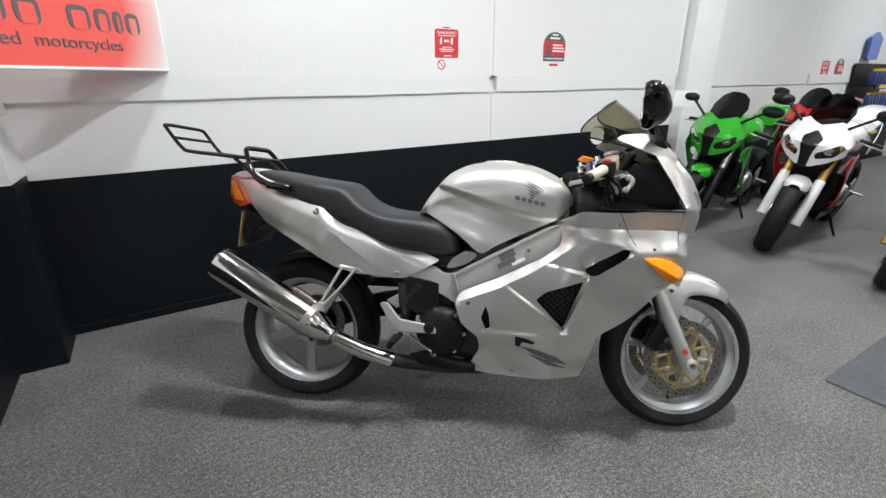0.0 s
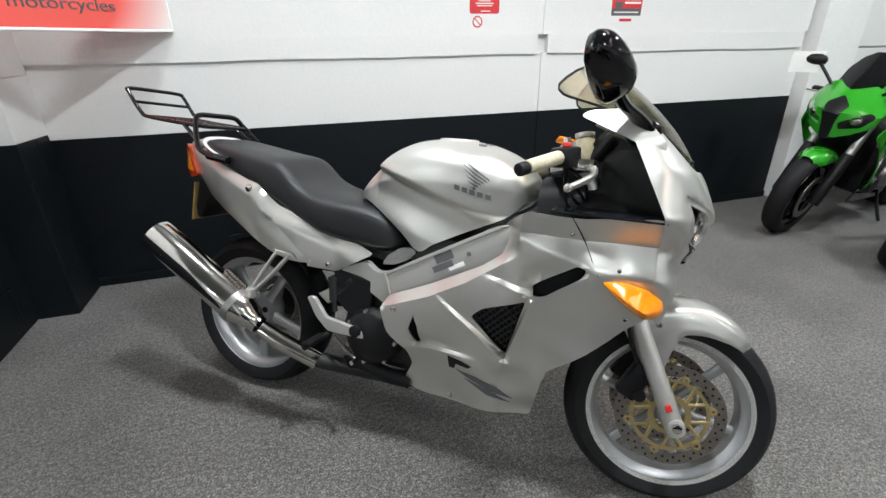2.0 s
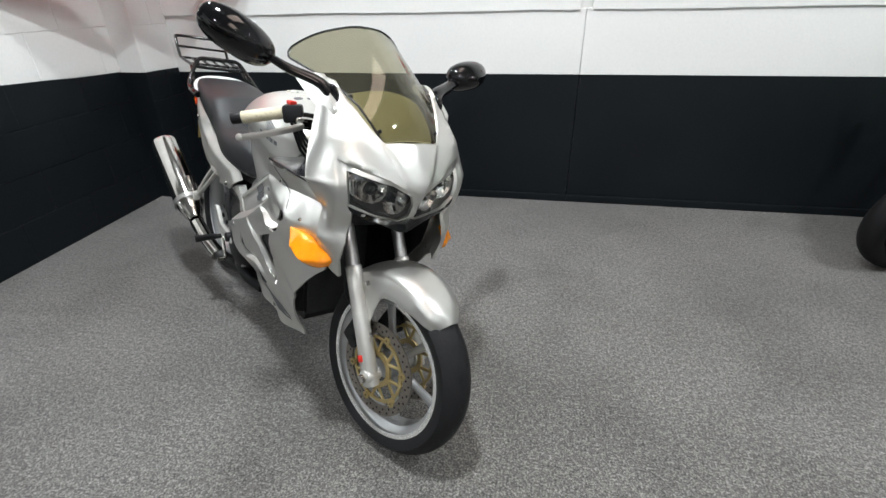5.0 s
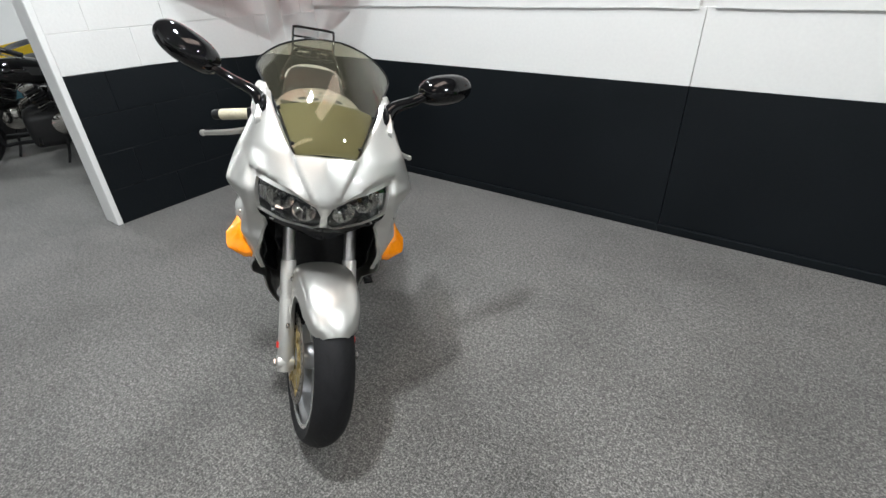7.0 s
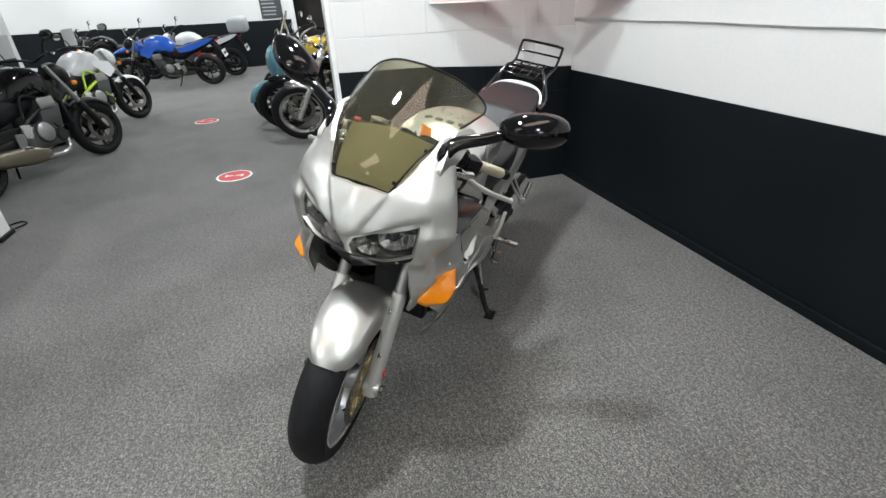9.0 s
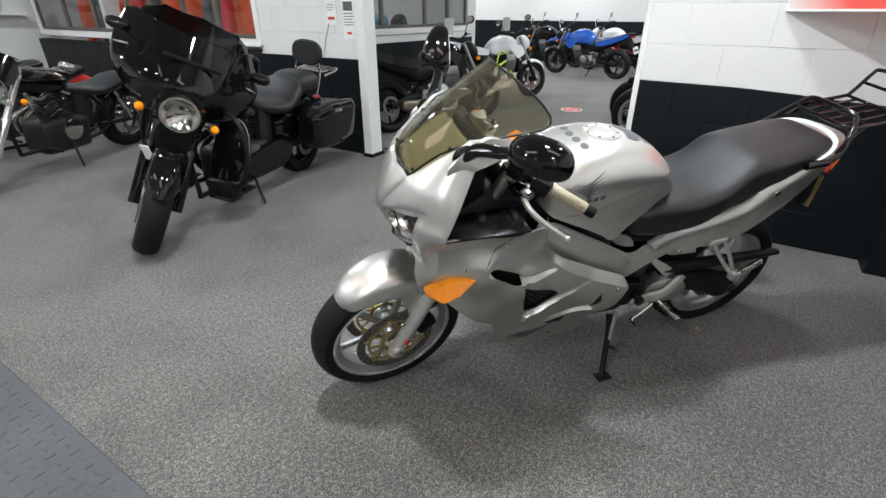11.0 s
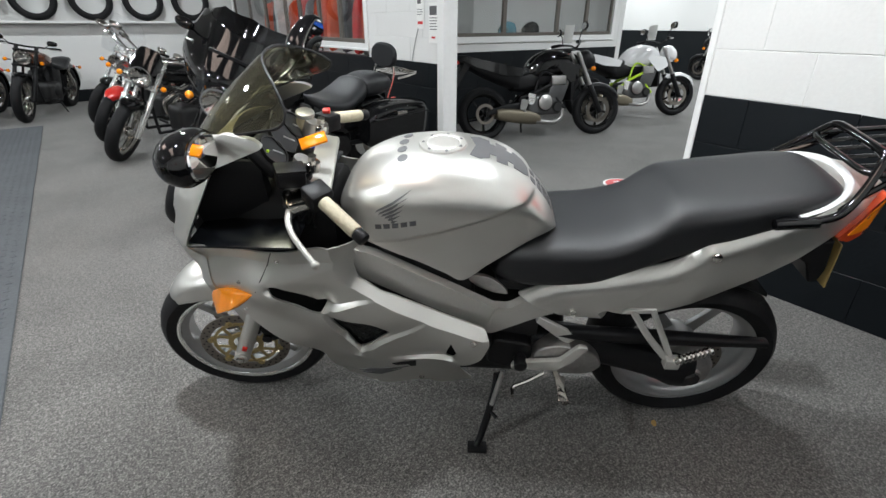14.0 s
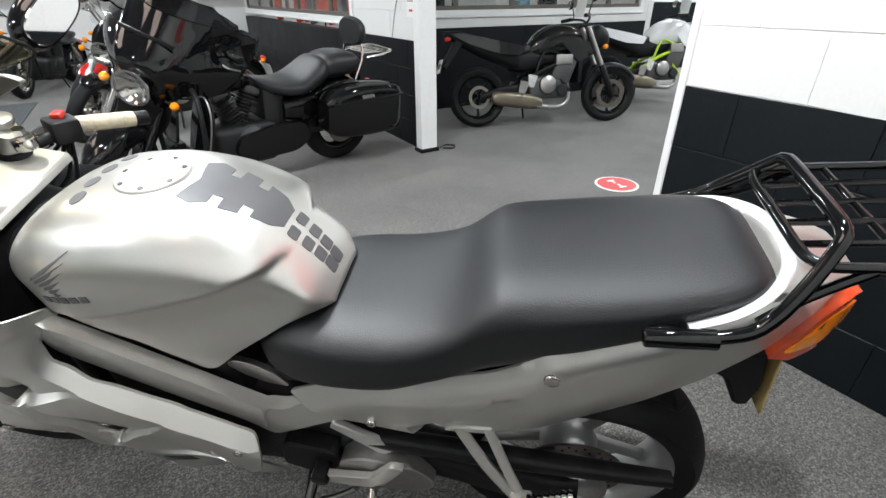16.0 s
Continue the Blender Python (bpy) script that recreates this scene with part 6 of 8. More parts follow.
def plate_card(parent, x, z):
    p = part("number_plate", moved(box(-0.002, -0.10, -0.07, 0.002, 0.10, 0.07), Matrix.Translation((x, 0, z)) @ pose(0, 0, 0, 0, 18)), PAPER, parent, smooth=False)
    part("plate_bar", moved(box(-0.004, -0.07, -0.025, -0.0022, 0.07, 0.025), Matrix.Translation((x, 0, z)) @ pose(0, 0, 0, 0, 18)), INK, p, smooth=False)


def cruiser(front, rear, label, paint, fender_mat, lean=9, steer=12, wire=True, tall=False, forks=BRIGHT, screen=False, engine=CHROME, bars_h=1.05, name="cruiser_motorcycle", headlamp=True, wide=True, guard=72, fly=False, tyre=0.058, saddle=True):
    wb = math.dist(front, rear)
    b = holder(name, pose_bike(front, rear, lean), label, "motorcycle")
    R, Rr = (0.325, 0.32)
    st = steer_of(wb, 0, steer, 30)
    add_wheel(b, (wb, 0, R), R, tyre, 0.235, CHROME if wire else GLOSS_BLACK, wire, (-1,), st)
    add_wheel(b, (0, 0, Rr), Rr, 0.085, 0.215, CHROME if wire else GLOSS_BLACK, wire, (1,))
    fx = fork(b, wb, R, 30, 0.98, 0.112, forks, forks, st, 0.028)
    part("front_mudguard", moved(arc_fender(R + 0.028, tyre + 0.022, guard, 150, 0.045 if tyre < 0.06 else 0.11), pose(wb, 0, R)), fender_mat, b, "painted front mudguard", at=st)
    part("rear_mudguard", moved(arc_fender(Rr + 0.05, 0.115, 40, 205, 0.08), pose(0, 0, Rr + 0.02)), fender_mat, b, "painted rear mudguard")
    tk = part("fuel_tank", shell([(wb - 0.93, 0.80, 0.70, 0.07), (wb - 0.82, 0.86, 0.69, 0.12), (wb - 0.66, 0.90, 0.70, 0.145), (wb - 0.50, 0.90, 0.73, 0.12), (wb - 0.42, 0.87, 0.76, 0.06)], 2.5, 28, 3), paint, b, "teardrop fuel tank")
    part("filler_cap", rod((wb - 0.66, 0, 0.895), (wb - 0.66, 0, 0.915), 0.032, n=18, bevel=0.004), CHROME, tk)
    if saddle:
        part("seat", shell([(-0.10, 0.78, 0.70, 0.09), (0.08, 0.77, 0.67, 0.13), (0.24, 0.72, 0.62, 0.15), (0.42, 0.70, 0.62, 0.16), (0.58, 0.73, 0.64, 0.13), (wb - 0.90, 0.74, 0.68, 0.08)], 3, 28, 3), VINYL, b, "black leather seat")
    v_engine(b, wb * 0.52, 0.46, engine)
    for s in (-1, 1):
        part("frame_tube", tube([(fx(0.85), s * 0.02, 0.86), (wb - 0.30, s * 0.11, 0.32), (wb - 0.42, s * 0.10, 0.25), (0.45, s * 0.10, 0.25), (0.35, s * 0.11, 0.45), (0.55, s * 0.05, 0.72)], 0.016, 8), BLACK, b)
        part("swing_arm", tube([(0.45, s * 0.11, 0.34), (0.0, s * 0.115, Rr)], 0.022, 8, 1), BLACK, b)
        part("shock", join(tube([(0.05, s * 0.125, Rr + 0.02), (0.22, s * 0.125, 0.64)], 0.022, 10, 1), tube([(0.08, s * 0.125, Rr + 0.10), (0.20, s * 0.125, 0.58)], 0.030, 12, 1)), CHROME, b)
        part("foot_board", rod((wb - 0.55, s * 0.14, 0.26), (wb - 0.55, s * 0.27, 0.26), 0.014), BLACK, b)
    for k, z in enumerate((0.24, 0.33)):
        part("exhaust", tube([(wb * 0.52 + 0.10 - 0.14 * k, -0.12, 0.56), (wb * 0.52 + 0.20 - 0.12 * k, -0.17, 0.45), (wb * 0.52 + 0.05, -0.18, z), (0.35, -0.175, z), (-0.30, -0.175, z + 0.01)], lambda t: 0.024 if t < 0.5 else 0.038, 12), engine if engine is CHROME else BLACK, b, "long exhaust pipe")
    if headlamp:
        lamp_unit(b, (fx(0.84) + 0.13, 0, 0.85), 0.098, CHROME if engine is CHROME else GLOSS_BLACK).matrix_basis = st
    for z in (0.74, 0.93):
        part("fork_yoke", box(fx(z) - 0.03, -0.14, z - 0.016, fx(z) + 0.04, 0.14, z + 0.016, 0.008), forks, b, at=st)
    if fly:
        fs = sheet(round_poly([(-0.12, 0.90), (0.12, 0.90), (0.14, 1.0), (0.08, 1.10), (-0.08, 1.10), (-0.14, 1.0)], 0.04, 4), lambda x, z: -2.0 * x * x - 0.7 * (z - 0.90), 0.005, 0.04)
        for v in fs.verts:
            v.co = Vector((v.co.y + fx(0.9) + 0.17, v.co.x, v.co.z))
        part("fly_screen", fs, GLOSS_BLACK, b, "small black fly screen", at=st)
    hx = fx(1.0)
    bars = [(hx + 0.02, 0.0, 1.0), (hx + 0.03, 0.10, bars_h), (hx - 0.10, 0.30, bars_h + 0.03), (hx - 0.24, 0.40, bars_h - 0.02)] if wide else [(hx, 0.0, 0.98), (hx, 0.15, 0.99), (hx - 0.08, 0.36, 0.99)]
    controls(b, bars, BLACK, CHROME if engine is CHROME else GLOSS_BLACK, 0.075, st, 0.045, CHROME if engine is CHROME else GLOSS_BLACK)
    indicators(b, [(fx(0.78) + 0.06, 0.20, 0.80)], st)
    indicators(b, [(-0.25, 0.15, 0.62)])
    part("tail_light", ball((-0.36, 0, 0.60), 0.025, 0.05, 0.035), RED, b, "red tail light")
    plate_card(b, -0.40, 0.48)
    stand_of(b, wb * 0.5)
    if screen:
        sc = sheet(round_poly([(-0.24, 0.94), (0.24, 0.94), (0.26, 1.18), (0.18, 1.40), (-0.18, 1.40), (-0.26, 1.18)], 0.06, 4), lambda x, z: -0.8 * x * x - 0.35 * (z - 0.94), 0.004, 0.06)
        for v in sc.verts:
            v.co = Vector((v.co.y + fx(0.9) + 0.14, v.co.x, v.co.z))
        part("windshield", sc, CLEAR, b, "clear windshield", at=st)
    return b


def naked(front, rear, label, paint, frame_mat, lean=10, steer=-8, white_tail=False, screen=False, name="naked_motorcycle", rim=GLOSS_BLACK, legs=BLACK, beak=False, top_box=False):
    wb = math.dist(front, rear)
    b = holder(name, pose_bike(front, rear, lean), label, "motorcycle")
    R = 0.30
    st = steer_of(wb, 0, steer, 25)
    add_wheel(b, (wb, 0, R), R, 0.060, 0.222, rim, False, (-1, 1), st)
    add_wheel(b, (0, 0, R + 0.005), R + 0.005, 0.085, 0.222, GLOSS_BLACK, False, (-1,), None, 5, 0.115)
    fx = fork(b, wb, R, 25, 0.97, 0.105, legs, STEEL, st, 0.029)
    part("front_mudguard", moved(arc_fender(R + 0.022, 0.075, 25, 125, 0.05), pose(wb, 0, R)), paint if white_tail else BLACK, b, "front mudguard", at=st)
    tk = part("fuel_tank", shell([(0.54, 0.82, 0.68, 0.10), (0.64, 0.93, 0.66, 0.145), (0.80, 1.0, 0.68, 0.175), (0.98, 0.99, 0.70, 0.170), (1.10, 0.94, 0.74, 0.12)], 2.6, 30, 3), paint, b, "sculpted fuel tank")
    part("filler_cap", rod((0.84, 0, 0.99), (0.84, 0, 1.01), 0.035, n=18, bevel=0.004), STEEL, tk)
    for s in (-1, 1):
        part("tank_shroud", sheet(round_poly([(0.82, 0.86), (1.16, 0.82), (1.22, 0.70), (1.05, 0.62), (0.95, 0.72)], 0.03, 3), lambda x, z: 0.165 + 0.02 * math.sin(6 * (x - 0.8)), 0.006, 0.04, (), s), paint, b, "tank shroud")
        part("frame_tube", tube([(1.10, s * 0.05, 0.82), (0.92, s * 0.15, 0.66), (0.60, s * 0.16, 0.52), (0.42, s * 0.14, 0.40)], 0.019, 8), frame_mat, b, "trellis frame tube")
        part("frame_tube", tube([(1.06, s * 0.06, 0.72), (0.86, s * 0.16, 0.50), (0.98, s * 0.15, 0.34)], 0.015, 8), frame_mat, b)
        part("frame_tube", tube([(0.60, s * 0.15, 0.54), (0.70, s * 0.15, 0.74), (0.92, s * 0.14, 0.68)], 0.014, 8), frame_mat, b)
        part("swing_arm", loft([(0.45, s * 0.13, 0.38, 0.022, 0.045, 3), (0.20, s * 0.135, 0.36, 0.02, 0.04, 3), (0.0, s * 0.13, R, 0.018, 0.03, 3)], 14, 3, 2), BLACK, b)
        part("foot_rest", join(plate(round_poly([(0.42, 0.46), (0.52, 0.44), (0.46, 0.30), (0.40, 0.34)], 0.02), s * 0.17, s * 0.18), rod((0.44, s * 0.18, 0.33), (0.43, s * 0.27, 0.32), 0.011)), STEEL, b)
        part("tail_panel", sheet(round_poly([(0.46, 0.78), (0.20, 0.84), (-0.20, 0.93), (-0.30, 0.92), (-0.10, 0.82), (0.20, 0.72), (0.42, 0.70)], 0.02, 3), lambda x, z: 0.09 + 0.10 * blend(x, -0.3, 0.4), 0.006, 0.05, (), s), PAINT_WHITE if white_tail else paint, b, "tail panel")
    part("seat", shell([(-0.25, 0.93, 0.88, 0.07), (0.0, 0.90, 0.82, 0.12), (0.16, 0.86, 0.77, 0.135), (0.30, 0.80, 0.72, 0.15), (0.48, 0.80, 0.70, 0.13), (0.60, 0.82, 0.72, 0.08)], 3, 26, 3), VINYL, b, "black stepped seat")
    part("airbox", shell([(0.36, 0.72, 0.56, 0.10), (0.50, 0.76, 0.54, 0.12), (0.80, 0.76, 0.62, 0.12), (1.04, 0.80, 0.66, 0.09)], 3.5, 20, 2), BLACK, b, "black airbox and frame covers")
    part("tail_body", shell([(-0.34, 0.95, 0.90, 0.05), (-0.22, 0.955, 0.84, 0.09), (0.0, 0.90, 0.72, 0.12), (0.25, 0.80, 0.62, 0.14), (0.42, 0.74, 0.56, 0.12)], 3, 22, 2), BLACK, b)
    e = inline_engine(b, 0.78, 0.44, STEEL, CASE)
    for s in (-1, 1):
        part("head_cover", box(0.80, s * 0.18, 0.60, 0.98, s * 0.195, 0.70, 0.006), STEEL, e, "silver cylinder head cover")
        part("bolt_ring", moved(lathe([(0.100, 0.006), (0.092, 0.010), (0.084, 0.006)], 24, True), Matrix.Translation((0.72, s * 0.178, 0.41)) @ pose(0, 0, 0, 0, 0, 0 if s > 0 else 180)), BLACK, e)
        part("heel_plate", plate(round_poly([(0.50, 0.52), (0.60, 0.50), (0.56, 0.38), (0.50, 0.40)], 0.015), s * 0.185, s * 0.195), BRIGHT, b, "bright heel plate")
    part("radiator", box(1.06, -0.17, 0.42, 1.10, 0.17, 0.70, 0.01), BLACK, b)
    part("exhaust", tube([(0.96, -0.08, 0.45), (0.98, -0.10, 0.26), (0.85, -0.13, 0.18), (0.60, -0.17, 0.20)], 0.028, 10), STEEL, b)
    part("silencer", shell([(0.12, 0.34, 0.26, 0.045), (0.18, 0.36, 0.22, 0.065), (0.50, 0.33, 0.17, 0.070), (0.66, 0.27, 0.17, 0.05)], 3, 20, 2), mat("dull_titanium", (0.20, 0.175, 0.13), rough=0.4, metal=0.7), b, "short alloy silencer").location.y = -0.14
    part("rear_mudguard", plate([(-0.22, 0.90), (-0.38, 0.62), (-0.34, 0.58), (-0.14, 0.86)], -0.08, 0.08, 0.01), BLACK, b)
    part("tail_light", box(-0.33, -0.06, 0.86, -0.28, 0.06, 0.90, 0.01), RED, b, "red tail light")
    plate_card(b, -0.40, 0.62)
    cowl = part("headlamp_cowl", moved(loft([(-0.05, 0, 0, 0.10, 0.10), (0.02, 0, 0, 0.12, 0.12, 2.2), (0.10, 0, -0.02, 0.09, 0.09, 2.2), (0.13, 0, -0.03, 0.05, 0.05)], 20, 2.4, 3), Matrix.Translation((fx(0.88) + 0.08, 0, 0.88))), paint if white_tail else BLACK, b, "headlamp cowl", at=st)
    part("lens", ball((fx(0.88) + 0.175, 0, 0.86), 0.035, 0.07, 0.06), CLEAR, cowl)
    if beak:
        part("beak", shell([(wb - 0.36, 0.92, 0.72, 0.12), (wb - 0.16, 0.88, 0.74, 0.10), (wb + 0.06, 0.80, 0.73, 0.06), (wb + 0.24, 0.72, 0.70, 0.02)], 2.6, 22, 3), paint, b, "pointed front beak", at=st)
    if top_box:
        part("top_box", shell([(-0.52, 1.20, 0.98, 0.14), (-0.46, 1.26, 0.95, 0.20), (-0.20, 1.26, 0.95, 0.21), (-0.12, 1.18, 0.97, 0.15)], 4, 28, 3), mat("grey_box_plastic", (0.42, 0.43, 0.44), rough=0.4), b, "grey rounded top box")
    hx = fx(1.0)
    controls(b, [(hx + 0.02, 0.0, 1.02), (hx + 0.01, 0.12, 1.05), (hx - 0.06, 0.30, 1.07), (hx - 0.12, 0.39, 1.06)], BLACK, BLACK, 0.15, st)
    indicators(b, [(fx(0.80) + 0.10, 0.16, 0.78)], st)
    part("price_card", moved(box(-0.002, -0.075, -0.105, 0.002, 0.075, 0.105), Matrix.Translation((hx + 0.05, 0.30, 1.20)) @ pose(0, 0, 0, 4, 8, 25)), PAPER, b, "white price card", at=st)
    stand_of(b, 0.55)
    return b


def sport(front, rear, label, main, second, lean=9, steer=6, gold_fork=None, card=False, name="sports_motorcycle"):
    wb = math.dist(front, rear)
    b = holder(name, pose_bike(front, rear, lean), label, "motorcycle")
    R = 0.30
    st = steer_of(wb, 0, steer, 24)
    add_wheel(b, (wb, 0, R), R, 0.062, 0.222, GLOSS_BLACK, False, (-1, 1), st)
    add_wheel(b, (0, 0, R + 0.01), R + 0.01, 0.095, 0.222, GLOSS_BLACK, False, (-1,), None, 5, 0.11)
    fx = fork(b, wb, R, 24, 0.92, 0.115, PAINT_WHITE if gold_fork else BLACK, gold_fork or STEEL, st, 0.032)
    part("front_mudguard", moved(arc_fender(R + 0.024, 0.085, 62, 150, 0.07), pose(wb, 0, R)), main, b, "front mudguard", at=st)
    # nose
    def nz(y, z):
        return wb - 0.02 + 0.10 - 3.2 * y * y - 0.9 * max(0, z - 0.86) - 0.35 * max(0, 0.86 - z)
    out = [(0.0, 0.70), (0.05, 0.705), (0.12, 0.74), (0.20, 0.80), (0.215, 0.90), (0.17, 0.99), (0.10, 1.02), (0.05, 1.00), (0.0, 0.985)]
    nose_bm = sheet(out + [(-y, z) for y, z in out[-2:0:-1]], lambda x, z: nz(x, z), 0.008, 0.03, [round_poly([(s * 0.050, 0.80), (s * 0.165, 0.885), (s * 0.198, 0.86), (s * 0.15, 0.79), (s * 0.06, 0.762)], 0.012, 2) for s in (-1, 1)])
    for v in nose_bm.verts:
        v.co = Vector((v.co.y, v.co.x, v.co.z))
    cw = part("nose_cowl", nose_bm, main, b, "pointed nose cowl")
    beak = sheet(round_poly([(-0.026, 0.69), (0.026, 0.69), (0.036, 0.80), (0.062, 0.905), (0.0, 0.955), (-0.062, 0.905), (-0.036, 0.80)], 0.01, 2), lambda x, z: nz(x, z) + 0.005, 0.012, 0.03)
    for v in beak.verts:
        v.co = Vector((v.co.y, v.co.x, v.co.z))
    part("air_intake", beak, BLACK, cw, "black central air intake")
    for s in (-1, 1):
        eye = sheet(round_poly([(s * 0.050, 0.80), (s * 0.165, 0.885), (s * 0.198, 0.86), (s * 0.15, 0.79), (s * 0.06, 0.762)], 0.012, 2), lambda x, z: nz(x, z) - 0.006, 0.03, 0.02)
        for v in eye.verts:
            v.co = Vector((v.co.y, v.co.x, v.co.z))
        lens = part("headlamp", eye, CLEAR, cw, "slanted headlamp")
        part("bulb", ball((nz(s * 0.11, 0.82) - 0.045, s * 0.11, 0.825), 0.03, 0.035, 0.028), CHROME, lens)
        lower = part("side_fairing", sheet(round_poly([(wb - 0.14, 0.80), (wb - 0.10, 0.74), (wb - 0.20, 0.66), (wb - 0.34, 0.50), (wb - 0.42, 0.34), (wb - 0.62, 0.30), (wb - 0.62, 0.42), (wb - 0.56, 0.52), (wb - 0.60, 0.68), (wb - 0.40, 0.80)], 0.03, 3), lambda x, z: 0.20 + 0.04 * math.sin(7 * (wb - x)) - 0.30 * max(0, 0.40 - z), 0.007, 0.03, [round_poly([(wb - 0.34, 0.60), (wb - 0.26, 0.66), (wb - 0.40, 0.72), (wb - 0.48, 0.62)], 0.02, 2)], s), second, b, "side fairing with vent")
        part("belly_pan", sheet(round_poly([(wb - 0.40, 0.36), (wb - 0.44, 0.20), (wb - 0.95, 0.18), (wb - 0.85, 0.34), (wb - 0.62, 0.40)], 0.03, 3), lambda x, z: 0.175 - 0.30 * max(0, 0.36 - z), 0.007, 0.04, (), s), GLOSS_BLACK, lower, "black belly pan")
        part("mirror", join(tube([(wb - 0.10, s * 0.14, 0.98), (wb - 0.12, s * 0.24, 1.06), (wb - 0.13, s * 0.28, 1.09)], 0.010, 8), moved(loft([(-0.03, 0, 0, 0.07, 0.035), (0, 0, 0, 0.075, 0.042), (0.04, 0, 0, 0.02, 0.015)], 16, 2.3, 2), pose(wb - 0.13, s * 0.32, 1.10))), BLACK, b, "rear-view mirror")
        part("swing_arm", loft([(0.45, s * 0.13, 0.38, 0.022, 0.05, 3), (0.0, s * 0.13, R, 0.018, 0.03, 3)], 14, 3, 2), BLACK, b)
        part("tail_panel", sheet(round_poly([(0.42, 0.80), (0.10, 0.92), (-0.30, 1.03), (-0.36, 1.02), (-0.15, 0.90), (0.20, 0.76), (0.42, 0.72)], 0.02, 3), lambda x, z: 0.06 + 0.11 * blend(x, -0.35, 0.4), 0.006, 0.05, (), s), main, b, "raised tail panel")
        part("grip", rod((fx(0.90) - 0.02, s * 0.20, 0.91), (fx(0.90) - 0.08, s * 0.33, 0.89), 0.018), BLACK, b, at=st)
        part("lever", tube([(fx(0.90) + 0.03, s * 0.16, 0.91), (fx(0.90) + 0.02, s * 0.26, 0.895), (fx(0.90) - 0.03, s * 0.35, 0.88)], 0.006, 6), STEEL, b, at=st)
    wsc = [(0.0, 0.97), (0.06, 0.985), (0.12, 1.01), (0.13, 1.08), (0.10, 1.15), (0.05, 1.185), (0.0, 1.19)]
    sc = sheet(wsc + [(-y, z) for y, z in wsc[-2:0:-1]], lambda x, z: wb - 0.03 - 2.6 * x * x - 1.05 * (z - 0.97), 0.004, 0.03)
    for v in sc.verts:
        v.co = Vector((v.co.y, v.co.x, v.co.z))
    part("windscreen", sc, DARK_SMOKE, b, "smoked windscreen")
    part("fuel_tank", shell([(0.46, 0.84, 0.74, 0.08), (0.56, 0.94, 0.72, 0.14), (0.72, 0.99, 0.74, 0.17), (0.86, 0.98, 0.76, 0.165), (0.98, 0.92, 0.80, 0.11)], 2.6, 30, 3), main, b, "fuel tank")
    part("seat", shell([(0.12, 0.86, 0.80, 0.10), (0.24, 0.83, 0.77, 0.14), (0.40, 0.82, 0.75, 0.14), (0.52, 0.84, 0.76, 0.09)], 3, 24, 3), VINYL, b, "black rider seat")
    part("tail_hump", shell([(-0.34, 1.03, 1.00, 0.05), (-0.22, 1.06, 0.98, 0.09), (0.0, 1.03, 0.92, 0.12), (0.14, 0.95, 0.86, 0.10)], 2.6, 24, 3), main, b, "passenger seat hump")
    inline_engine(b, 0.74, 0.44)
    part("inner_cowl", shell([(wb - 0.45, 0.86, 0.40, 0.14), (wb - 0.25, 0.88, 0.55, 0.15), (wb - 0.08, 0.86, 0.72, 0.10)], 3, 16, 2), BLACK, b)
    part("silencer", moved(lathe([(0.0, 0.0), (0.045, 0.0), (0.055, 0.02), (0.055, 0.33), (0.03, 0.40)], 24), Matrix.Translation((-0.12, -0.19, 0.52)) @ Vector((0, 1, 0)).rotation_difference(Vector((0.42, 0.03, -0.20))).to_matrix().to_4x4()), BLACK, b, "short silencer")
    part("radiator", box(wb - 0.46, -0.16, 0.30, wb - 0.42, 0.16, 0.62, 0.01), BLACK, b)
    part("foot_rest", join(plate(round_poly([(0.36, 0.52), (0.46, 0.48), (0.40, 0.36), (0.34, 0.40)], 0.02), 0.17, 0.18), rod((0.38, 0.17, 0.40), (0.37, 0.27, 0.39), 0.011)), STEEL, b)
    if card:
        part("price_card", moved(box(-0.002, -0.09, -0.065, 0.002, 0.09, 0.065), pose(wb - 0.10, -0.34, 1.08, 8, -10, 20)), PAPER, b, "white price card")
    stand_of(b, 0.55)
    return b


